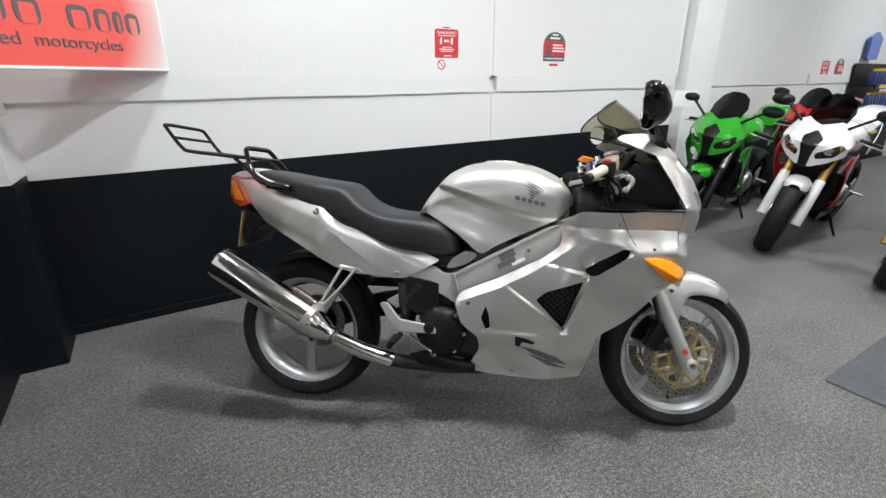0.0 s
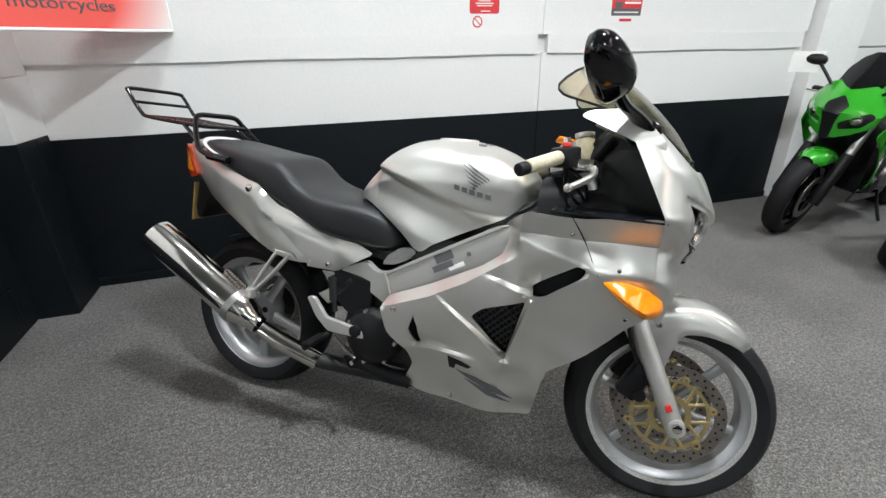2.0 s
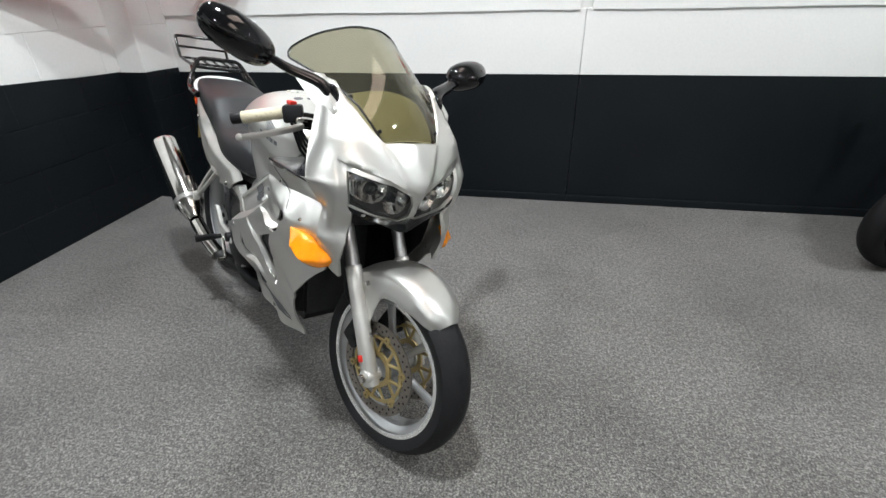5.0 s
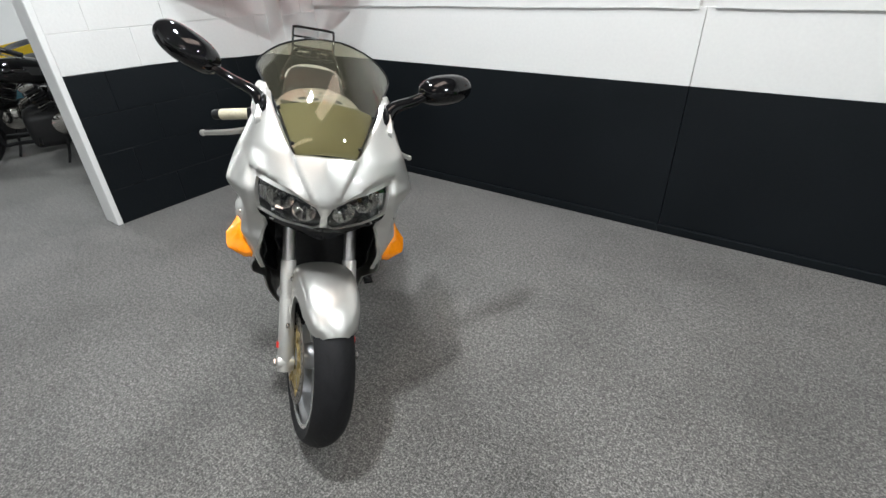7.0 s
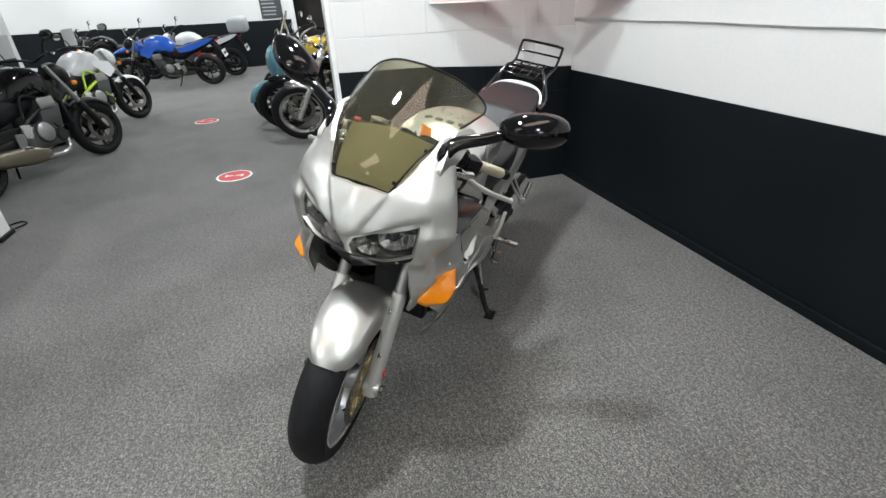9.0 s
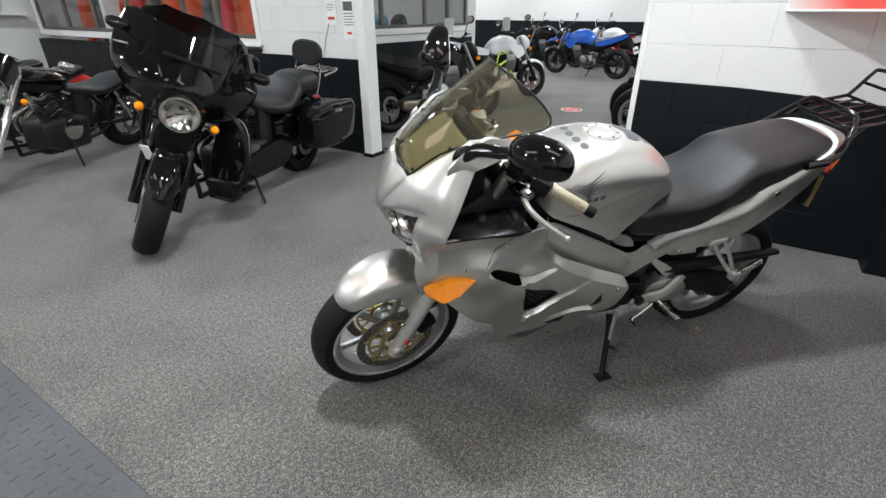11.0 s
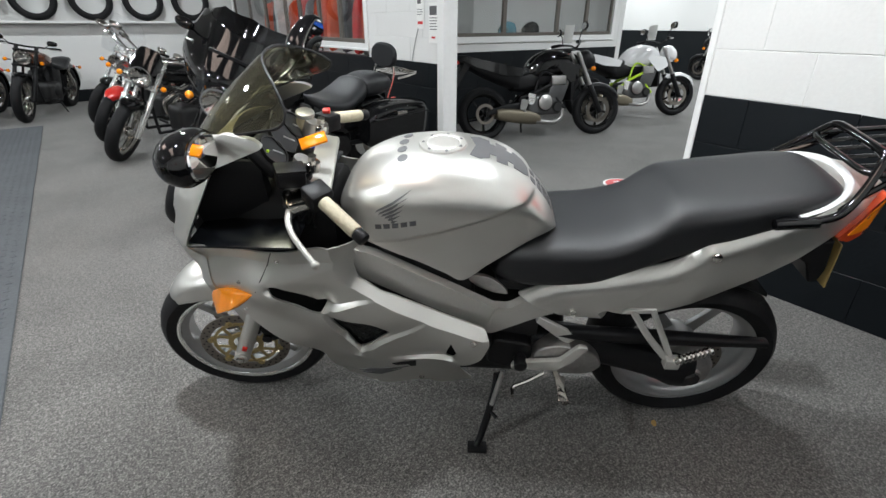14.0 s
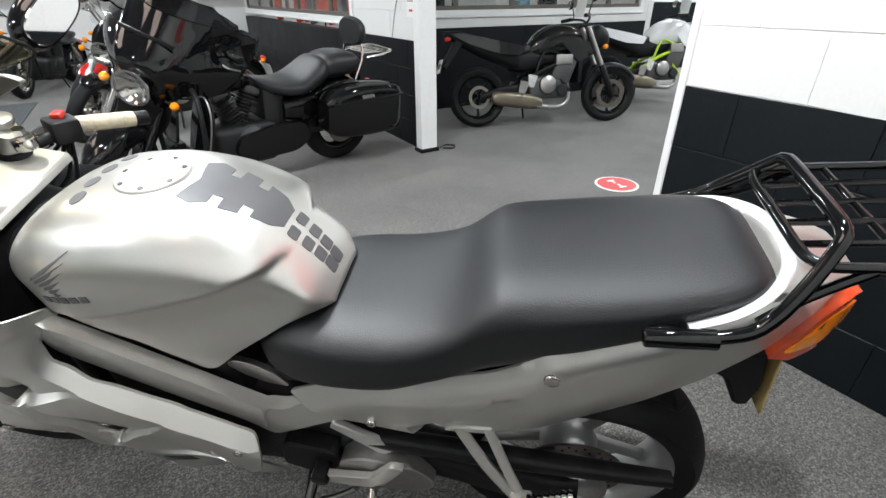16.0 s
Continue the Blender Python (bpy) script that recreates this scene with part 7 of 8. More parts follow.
def tourer(front, rear, label, lean=7):
    """Big black touring twin with bat-wing fairing, leg shields and hard cases."""
    turn = 44
    b = cruiser(front, rear, label, GLOSS_BLACK, GLOSS_BLACK, lean, turn, False, False, GLOSS_BLACK, False, CASE, 1.02, "touring_motorcycle", False, True, 34, tyre=0.070, saddle=False)
    wb = math.dist(front, rear)
    st = steer_of(wb, 0, turn, 30)

    def bx(y, z):
        return wb - 0.15 - 2.3 * abs(y) ** 2.0 * (1 + 0.5 * blend(z, 0.9, 1.2)) - 0.80 * max(0, z - 1.00) - 0.45 * max(0, 0.94 - z) + 0.016 * math.exp(-((abs(y) - 0.10 - 0.5 * max(0, z - 0.95)) / 0.02) ** 2)
    half = [(0.0, 0.935), (0.06, 0.925), (0.105, 0.885), (0.125, 0.83), (0.17, 0.80), (0.28, 0.80), (0.37, 0.85), (0.415, 0.95), (0.425, 1.06), (0.40, 1.15), (0.33, 1.20), (0.22, 1.225), (0.10, 1.245), (0.0, 1.25)]
    wing = sheet(half + [(-y, z) for y, z in half[-2:0:-1]], bx, 0.012, 0.022)
    for v in wing.verts:
        v.co = Vector((v.co.y, v.co.x, v.co.z))
    f = part("batwing_fairing", wing, GLOSS_BLACK, b, "gloss black bat-wing fairing", at=st)
    back = sheet([(-0.34, 0.83), (0.34, 0.83), (0.38, 1.0), (0.34, 1.14), (0.0, 1.2), (-0.34, 1.14), (-0.38, 1.0)], lambda y, z: bx(y, z) - 0.14 + 0.25 * abs(y), 0.012, 0.06)
    for v in back.verts:
        v.co = Vector((v.co.y, v.co.x, v.co.z))
    part("inner_fairing", back, BLACK, f)
    part("rider_seat", shell([(0.14, 0.86, 0.70, 0.13), (0.20, 0.865, 0.67, 0.175), (0.28, 0.81, 0.65, 0.195), (0.40, 0.745, 0.62, 0.205), (0.54, 0.735, 0.63, 0.185), (0.66, 0.76, 0.66, 0.12), (0.72, 0.77, 0.70, 0.06)], 2.8, 36, 4), VINYL, b, "black leather bucket seat", angle=70)
    part("passenger_seat", shell([(-0.20, 0.83, 0.74, 0.10), (-0.12, 0.88, 0.72, 0.145), (0.02, 0.895, 0.70, 0.16), (0.12, 0.88, 0.70, 0.155), (0.17, 0.85, 0.71, 0.12)], 3.0, 32, 4), VINYL, b, "black leather passenger pad", angle=70)
    part("primary_cover", plate(round_poly([(0.34, 0.30), (0.40, 0.44), (0.62, 0.46), (0.92, 0.42), (0.98, 0.30), (0.86, 0.22), (0.48, 0.22)], 0.06, 4), 0.135, 0.175, 0.012), GLOSS_BLACK, b, "black primary drive cover")
    for s in (-1, 1):
        part("footboard", box(wb - 0.66, s * 0.17, 0.235, wb - 0.36, s * 0.29, 0.25, 0.006), BLACK, b, "black rider footboard")
    part("fork_cover", loft([(bx(0, 0.80) - 0.14, 0, 0.80, 0.15, 0.13, 3), (bx(0, 0.80) - 0.02, 0, 0.82, 0.145, 0.13, 2.6), (bx(0, 0.80) + 0.03, 0, 0.83, 0.12, 0.11, 2.2)], 24, 2.6, 3), GLOSS_BLACK, b, "black lamp nacelle", at=st)
    sh = [(0.0, 1.235), (0.10, 1.232), (0.22, 1.205), (0.34, 1.13), (0.31, 1.22), (0.20, 1.31), (0.0, 1.345)]
    sc = sheet(sh + [(-y, z) for y, z in sh[-2:0:-1]], lambda y, z: bx(y, 1.20) - 0.9 * (z - 1.19) - 0.01, 0.005, 0.03)
    for v in sc.verts:
        v.co = Vector((v.co.y, v.co.x, v.co.z))
    part("windshield", sc, DARK_SMOKE, f, "low dark windshield")
    part("vent", box(bx(0, 1.13) - 0.004, -0.15, 1.12, bx(0, 1.13) + 0.012, 0.15, 1.14, 0.004), BLACK, f)
    for s in (-1, 1):
        part("trim", tube([(bx(s * 0.20, 0.83) + 0.004, s * 0.20, 0.825), (bx(s * 0.29, 0.83) + 0.004, s * 0.29, 0.825)], 0.005, 6, 1), CHROME, f)
        lower = sheet(round_poly([(0.10, 0.34), (0.33, 0.36), (0.375, 0.48), (0.37, 0.66), (0.30, 0.76), (0.16, 0.72), (0.11, 0.55)], 0.05, 4), lambda y, z: wb - 0.46 - 0.2 * (z - 0.5) - 0.6 * (y - 0.2) ** 2, 0.02, 0.04)
        for v in lower.verts:
            v.co = Vector((v.co.y, s * v.co.x, v.co.z))
        part("leg_shield", lower, GLOSS_BLACK, b, "gloss black leg shield")
        part("shield_box", box(wb - 0.50, min(s * 0.10, s * 0.29), 0.215, wb - 0.39, max(s * 0.10, s * 0.29), 0.35, 0.012), BLACK, b, "small black box under the shield")
        rim = [(0.10, 0.34), (0.33, 0.36), (0.372, 0.48), (0.368, 0.66), (0.30, 0.755), (0.16, 0.72)]
        part("shield_edge", tube([(wb - 0.455 - 0.2 * (z - 0.5) - 0.6 * (y - 0.2) ** 2, s * y, z) for y, z in rim], 0.0045, 6, 5), STEEL, b, "thin bright edging of the shield")
        part("crash_bar", tube([(wb - 0.42, s * 0.08, 0.30), (wb - 0.43, s * 0.30, 0.32), (wb - 0.43, s * 0.39, 0.46), (wb - 0.44, s * 0.385, 0.64), (wb - 0.46, s * 0.30, 0.78), (wb - 0.50, s * 0.06, 0.80)], 0.015, 10, 5), BLACK, b)
        case = part("hard_case", shell([(-0.42, 0.64, 0.30, 0.10), (-0.36, 0.68, 0.27, 0.115), (0.0, 0.70, 0.28, 0.120), (0.22, 0.66, 0.32, 0.105), (0.30, 0.60, 0.38, 0.07)], 4, 28, 3), GLOSS_BLACK, b, "gloss black hard pannier")
        case.location.y = s * 0.265
        part("latch", box(-0.10, s * 0.118 - 0.008, 0.60, 0.02, s * 0.118 + 0.008, 0.63, 0.004), CHROME, case)
        part("lid_line", box(-0.42, s * 0.10 - 0.03, 0.585, 0.28, s * 0.10 + 0.022, 0.589), BLACK, case)
    lamp_unit(b, (bx(0, 0.84) + 0.075, 0, 0.860), 0.10, CHROME).matrix_basis = st
    part("fork_shroud", shell([(wb - 0.32, 0.82, 0.50, 0.13), (wb - 0.24, 0.84, 0.48, 0.14), (wb - 0.16, 0.80, 0.52, 0.10)], 3, 18, 2), BLACK, b, at=st)
    rest = part("passenger_backrest", moved(loft([(-0.035, 0, 0, 0.12, 0.08, 2.6), (0.0, 0, 0, 0.145, 0.105, 2.6), (0.035, 0, 0, 0.13, 0.09, 2.6)], 24, 2.6, 3), pose(-0.20, 0, 1.02)), VINYL, b, "black padded passenger backrest")
    for s in (-1, 1):
        part("post", tube([(-0.20, s * 0.09, 0.98), (-0.20, s * 0.12, 0.86), (-0.12, s * 0.13, 0.68)], 0.010, 8), CHROME, rest)
    rk = part("luggage_rack", tube([(-0.22, -0.15, 0.84), (-0.48, -0.15, 0.87), (-0.52, 0.0, 0.87), (-0.48, 0.15, 0.87), (-0.22, 0.15, 0.84)], 0.010, 8, 4), CHROME, b, "chrome luggage rack with slats")
    for k in range(6):
        part("slat", box(-0.48, -0.13 + 0.048 * k, 0.866, -0.20, -0.11 + 0.048 * k, 0.874, 0.002), CHROME, rk, at=pose(0, 0, -0.0))
    part("side_cover", shell([(0.25, 0.62, 0.42, 0.15), (0.40, 0.64, 0.40, 0.165), (0.55, 0.62, 0.44, 0.15)], 3, 18, 2), GLOSS_BLACK, b)
    part("price_card", moved(box(-0.002, -0.03, -0.05, 0.002, 0.03, 0.05), pose(wb - 0.02, 0.05, 0.62, 0, 20, 0)), PAPER, b, "white tag")
    return b


def scooter(front, rear, label, paint, lean=7):
    wb = math.dist(front, rear)
    b = holder("scooter", pose_bike(front, rear, lean), label, "scooter")
    R = 0.26
    st = steer_of(wb, 0, 8, 26)
    add_wheel(b, (wb, 0, R), R, 0.055, 0.18, DARK_METAL, False, (1,), st, 5, 0.11)
    add_wheel(b, (0, 0, R), R, 0.065, 0.18, DARK_METAL, False, ())
    part("front_mudguard", moved(arc_fender(R + 0.03, 0.08, 5, 150, 0.07), pose(wb, 0, R)), paint, b, "front mudguard", at=st)
    part("front_shield", loft([(wb - 0.34, 0, 0.58, 0.16, 0.30, 2.6), (wb - 0.24, 0, 0.66, 0.21, 0.32, 2.5), (wb - 0.12, 0, 0.74, 0.15, 0.22, 2.3), (wb - 0.05, 0, 0.76, 0.07, 0.10, 2)], 26, 2.5, 3), paint, b, "leg shield with headlamp")
    part("headlamp", ball((wb - 0.10, 0, 0.80), 0.05, 0.12, 0.06), CLEAR, b)
    part("floor_board", shell([(0.20, 0.38, 0.26, 0.18), (0.6, 0.34, 0.24, 0.20), (wb - 0.30, 0.40, 0.26, 0.18)], 4, 20, 2), BLACK, b)
    part("body", shell([(-0.32, 0.72, 0.60, 0.08), (-0.15, 0.74, 0.44, 0.16), (0.15, 0.72, 0.38, 0.19), (0.36, 0.68, 0.40, 0.14)], 2.6, 24, 3), paint, b)
    part("seat", shell([(-0.26, 0.82, 0.72, 0.12), (0.0, 0.82, 0.72, 0.15), (0.30, 0.76, 0.68, 0.13), (0.42, 0.75, 0.70, 0.08)], 3, 22, 3), VINYL, b)
    sc = sheet(round_poly([(-0.17, 0.96), (0.17, 0.96), (0.17, 1.22), (0.10, 1.34), (-0.10, 1.34), (-0.17, 1.22)], 0.05, 3), lambda x, z: -1.0 * x * x - 0.5 * (z - 0.96), 0.004, 0.05)
    for v in sc.verts:
        v.co = Vector((v.co.y + wb - 0.22, v.co.x, v.co.z))
    part("windshield", sc, SMOKE, b, "tall smoked screen", at=st)
    controls(b, [(wb - 0.32, 0.0, 1.0), (wb - 0.33, 0.15, 1.02), (wb - 0.40, 0.33, 1.0)], BLACK, BLACK, 0.15, st)
    part("exhaust", tube([(0.30, -0.14, 0.24), (0.0, -0.16, 0.26), (-0.25, -0.16, 0.32)], 0.045, 12), DARK_METAL, b)
    stand_of(b, 0.45)
    return b


tourer((2.06, -0.62), (0.44, -1.10), "gloss black touring motorcycle with bat-wing fairing and panniers")
cruiser((2.28, -2.80), (0.80, -3.42), "black cruiser with chrome forks and round chrome headlamp", GLOSS_BLACK, GLOSS_BLACK, 9, 40, bars_h=1.00, fly=True)
cruiser((2.30, -3.85), (0.82, -4.42), "red-fendered cruiser with chrome fork and chrome engine", GLOSS_BLACK, PAINT_RED, 9, 40, False, bars_h=1.0, guard=60)
cruiser((2.29, -5.05), (0.80, -5.55), "dark cruiser with chrome forks and tall clear screen", GLOSS_BLACK, GLOSS_BLACK, 9, 38, True, screen=True, bars_h=1.03)
cruiser((3.20, -5.95), (2.70, -7.38), "copper and black bobber with low wide handlebar", BROWN, GLOSS_BLACK, 8, 6, True, forks=BLACK, engine=DARK_METAL, name="bobber_motorcycle", wide=False)
cruiser((4.10, -5.80), (3.62, -7.25), "black bobber with blacked-out engine by the tyre wall", GLOSS_BLACK, GLOSS_BLACK, 8, 6, True, forks=BLACK, engine=DARK_METAL, name="bobber_motorcycle", wide=False)
naked((-2.64, -0.76), (-1.24, -1.30), "black naked motorcycle with grey engine covers", GLOSS_BLACK, BLACK)
naked((-4.74, -0.90), (-3.36, -1.48), "white naked motorcycle with lime frame tubes", PAINT_WHITE, LIME, 10, -6, True)
naked((-8.42, -1.80), (-8.04, -0.26), "bright blue upright motorcycle with beak and black seat", PAINT_BLUE, BLACK, 9, 6, beak=True)
naked((-9.65, -1.35), (-9.30, 0.10), "white and red upright motorcycle with grey top box", PAINT_WHITE, PAINT_RED, 9, 4, True, top_box=True)
naked((-10.1, -3.25), (-9.95, -1.80), "dark naked motorcycle parked by the far wall", GLOSS_BLACK, BLACK, 9, 4)
cruiser((-2.23, 1.42), (-1.80, 2.84), "chrome cruiser with wire wheels and amber indicators", GLOSS_BLACK, CHROME, 8, 10, True, bars_h=1.06)
cruiser((-2.86, 1.24), (-2.42, 2.66), "dark cruiser with chrome forks beside a scooter", GLOSS_BLACK, GLOSS_BLACK, 8, 10, False, bars_h=1.06)
scooter((-3.40, 1.08), (-3.02, 2.40), "pale teal scooter with smoked screen", TEAL)
naked((-4.25, 1.25), (-3.85, 2.65), "yellow and black motorcycle behind the scooter", YELLOW, BLACK, 8, 4)
sport((4.50, 2.80), (5.86, 3.02), "bright green sports motorcycle with smoked screen", GREEN, GREEN, card=True)
sport((4.61, 2.14), (5.98, 2.30), "white and red sports motorcycle with gold fork tubes", PAINT_WHITE, PAINT_RED, 9, 10, TAN)
sport((6.45, 2.98), (7.80, 3.10), "red sports motorcycle parked behind the others", PAINT_RED, PAINT_RED)
naked((4.52, 1.36), (5.90, 1.45), "dark motorcycle with white-rimmed front wheel and tan fork", GLOSS_BLACK, BLACK, 8, 8, rim=PAINT_WHITE, legs=TAN)

# ---- fittings and small things ----
def letters(text, height, material, parent, name="lettering", depth=0.0015, label="", width=None):
    """Built-in font as a mesh in the local x, z plane, facing -y, starting at the origin."""
    cu = bpy.data.curves.new("tmp", "FONT")
    cu.body, cu.size, cu.extrude = text, height / 0.70, depth
    ob = bpy.data.objects.new("tmp", cu)
    scene.collection.objects.link(ob)
    me = bpy.data.meshes.new_from_object(ob.evaluated_get(bpy.context.evaluated_depsgraph_get()))
    bpy.data.objects.remove(ob)
    bpy.data.curves.remove(cu)
    me.transform(Matrix.Rotation(radians(90), 4, "X"))
    if width:
        w = max(v.co.x for v in me.vertices)
        me.transform(Matrix.Diagonal((width / w, 1, 1, 1)))
    me.materials.clear()
    me.materials.append(material)
    out = new(name, me)
    out.parent = parent
    if label:
        out["label"] = label
    return out


def bars(parent, rows, y, material, name="print_bar"):
    for x0, x1, z0, z1 in rows:
        part(name, box(x0, y - 0.0008, z0, x1, y, z1), material, parent, smooth=False)


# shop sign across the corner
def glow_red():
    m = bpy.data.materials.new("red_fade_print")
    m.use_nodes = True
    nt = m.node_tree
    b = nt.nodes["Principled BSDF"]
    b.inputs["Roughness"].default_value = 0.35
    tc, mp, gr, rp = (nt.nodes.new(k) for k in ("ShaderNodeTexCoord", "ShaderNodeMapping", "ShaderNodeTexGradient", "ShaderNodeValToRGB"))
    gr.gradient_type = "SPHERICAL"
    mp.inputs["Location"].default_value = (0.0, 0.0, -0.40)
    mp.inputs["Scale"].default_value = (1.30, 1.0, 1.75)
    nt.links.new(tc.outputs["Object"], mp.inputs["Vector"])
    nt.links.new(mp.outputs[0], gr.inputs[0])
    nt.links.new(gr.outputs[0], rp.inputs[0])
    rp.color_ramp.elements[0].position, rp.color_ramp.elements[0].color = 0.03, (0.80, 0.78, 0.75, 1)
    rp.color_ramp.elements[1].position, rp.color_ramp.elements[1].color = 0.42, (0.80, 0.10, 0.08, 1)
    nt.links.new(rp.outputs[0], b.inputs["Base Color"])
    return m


SIGN_L = 1.335
sign_m = Matrix.Translation((0.335, 2.915, 1.345)) @ pose(0, 0, 0, 0, 0, math.degrees(math.atan2(1.03, 0.85)))
FADE = glow_red()
sign = holder("shop_sign", sign_m, "red and white shop sign board across the wall corner", "sign")
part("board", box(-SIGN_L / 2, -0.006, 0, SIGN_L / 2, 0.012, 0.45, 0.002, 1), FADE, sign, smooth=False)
for x0, z0, x1, z1 in ((-SIGN_L / 2 - 0.006, -0.008, SIGN_L / 2 + 0.006, 0.004), (-SIGN_L / 2 - 0.006, 0.444, SIGN_L / 2 + 0.006, 0.456), (-SIGN_L / 2 - 0.006, 0, -SIGN_L / 2 + 0.004, 0.45), (SIGN_L / 2 - 0.004, 0, SIGN_L / 2 + 0.006, 0.45)):
    part("edging", box(x0, -0.010, z0, x1, 0.014, z1, 0.002, 1), PAPER, sign, smooth=False)
t = letters("used  motorcycles", 0.045, INK, sign, label="dark printed words", width=0.626)
t.matrix_basis = pose(-0.23, -0.0075, 0.075)
for x0, x1 in ((-0.42, -0.34), (-0.31, -0.22), (-0.18, -0.10), (-0.07, 0.03), (0.145, 0.25), (0.275, 0.355), (0.375, 0.425), (0.445, 0.526)):
    part("logo_shape", plate(round_poly([(x0, 0.148), (x1, 0.148), (x1, 0.236), (x0, 0.236)], 0.03, 3), -0.0085, -0.006), INK, sign, "dark plain logo shape", smooth=False)
    part("logo_gap", plate(round_poly([(x0 + 0.019, 0.148 if x1 > 0.5 or x0 < 0 else 0.148), (x1 - 0.019, 0.148), (x1 - 0.019, 0.217), (x0 + 0.019, 0.217)], 0.012, 3), -0.0095, -0.0085), FADE, sign, smooth=False)


# notices on the north wall
def notice_square(x, z, w, group):
    n = holder("notice", pose(x, NORTH - 0.0045, z), "red rounded notice with white print on the white wall", "notice", group=group)
    h = w * 0.95
    part("card", plate(round_poly([(-w / 2, -h / 2), (w / 2, -h / 2), (w / 2, h / 2), (-w / 2, h / 2)], 0.015, 3), -0.002, 0.0), SIGN_RED, n, smooth=False)
    t = letters("PLEASE RESPECT", w * 0.085, PAPER, n, depth=0.0006, width=w * 0.84)
    t.matrix_basis = pose(-w * 0.42, -0.0028, h * 0.33)
    bars(n, [(-w * 0.36, w * 0.36, h * 0.26, h * 0.285), (-w * 0.28, -w * 0.20, -h * 0.02, h * 0.20), (w * 0.18, w * 0.26, -h * 0.02, h * 0.20), (-w * 0.12, w * 0.10, h * 0.05, h * 0.13), (-w * 0.2, w * 0.2, -h * 0.14, -h * 0.11), (-w * 0.3, w * 0.3, -h * 0.21, -h * 0.18), (-w * 0.25, w * 0.25, -h * 0.28, -h * 0.25), (-w * 0.12, w * 0.2, -h * 0.44, -h * 0.41)], -0.002, PAPER)
    part("tab", box(-w * 0.14, -0.002, h * 0.53, w * 0.14, 0, h * 0.57), INK, n, smooth=False)
    part("ban_ring", moved(lathe([(w * 0.17, 0.001), (w * 0.13, 0.001), (w * 0.13, -0.001), (w * 0.17, -0.001)], 28, True), pose(-w * 0.23, -0.001, -h * 0.74)), SIGN_RED, n, "red ban symbol")
    part("ban_bar", moved(box(-w * 0.13, -0.001, -w * 0.015, w * 0.13, 0.001, w * 0.015), pose(-w * 0.23, -0.002, -h * 0.74, 0, 45)), SIGN_RED, n, smooth=False)
    bars(n, [(w * 0.0, w * 0.22, -h * 0.66, -h * 0.64), (w * 0.0, w * 0.40, -h * 0.74, -h * 0.71), (w * 0.0, w * 0.44, -h * 0.81, -h * 0.78), (w * 0.02, w * 0.42, -h * 0.87, -h * 0.86), (-w * 0.32, -w * 0.15, -h * 0.78, -h * 0.71)], 0.0, INK)
    return n


def notice_arch(x, z, w, group):
    n = holder("notice", pose(x, NORTH - 0.0045, z), "arched black and red notice with white print on the wall", "notice", group=group)
    h = w * 0.90
    arc = [(w / 2 * math.cos(a), h * 0.05 + h * 0.45 * math.sin(a)) for a in (math.pi * k / 14 for k in range(15))]
    part("card", plate(arc + [(-w * 0.48, -h / 2), (w * 0.48, -h / 2)], -0.002, 0.0), INK, n, smooth=False)
    part("red_field", box(-w * 0.485, -0.0032, -h * 0.30, w * 0.485, -0.002, h * 0.20), SIGN_RED, n, smooth=False)
    part("symbol", join(ball((-w * 0.26, -0.003, h * 0.02), w * 0.075, 0.0014, h * 0.11), box(-w * 0.38, -0.0045, -h * 0.29, -w * 0.14, -0.0032, -h * 0.12, 0.0005, 1)), INK, n, "dark plain symbol")
    bars(n, [(-w * 0.08, w * 0.34, h * 0.03, h * 0.08), (-w * 0.08, w * 0.42, -h * 0.07, -h * 0.02), (-w * 0.08, w * 0.44, -h * 0.17, -h * 0.12)], -0.0032, PAPER)
    bars(n, [(-w * 0.12, w * 0.14, h * 0.38, h * 0.43), (-w * 0.22, w * 0.22, h * 0.26, h * 0.32), (-w * 0.40, w * 0.40, -h * 0.42, -h * 0.39)], -0.002, PAPER)
    part("tab", box(-w * 0.2, -0.002, -h * 0.66, w * 0.2, 0, -h * 0.58), SIGN_RED, n, smooth=False)
    return n


notice_square(2.46, 1.515, 0.19, "wall notices")
notice_arch(3.46, 1.52, 0.235, "wall notices")
notice_square(8.28, 1.37, 0.22, "wall notices")
notice_arch(8.70, 1.39, 0.26, "wall notices")


# distancing stickers on the carpet
def floor_sticker(x, y, turn):
    n = holder("floor_sticker", pose(x, y, 0, 0, 0, turn), "round red and white sticker on the carpet", "sticker", group="floor stickers")
    R = 0.16
    part("disc", moved(lathe([(0, 0.004), (R, 0.004), (R, 0.0)], 40), pose(0, 0, 0, 90)), PAPER, n, smooth=False)
    part("red_field", moved(lathe([(0, 0.0052), (R * 0.88, 0.0052), (R * 0.88, 0.004)], 40), pose(0, 0, 0, 90)), SIGN_RED, n, smooth=False)
    for s in (-1, 1):
        part("arrow", join(box(s * 0.012, -0.010, 0.0052, s * 0.07, 0.010, 0.0062), box(s * 0.07 - 0.012, -0.030, 0.0052, s * 0.07 + 0.012, 0.030, 0.0062)), PAPER, n, smooth=False)
    return n


for x, y, a in ((-1.11, 0.70, 80), (-3.92, 0.10, 75), (-6.41, -1.66, 60)):
    floor_sticker(x, y, a)

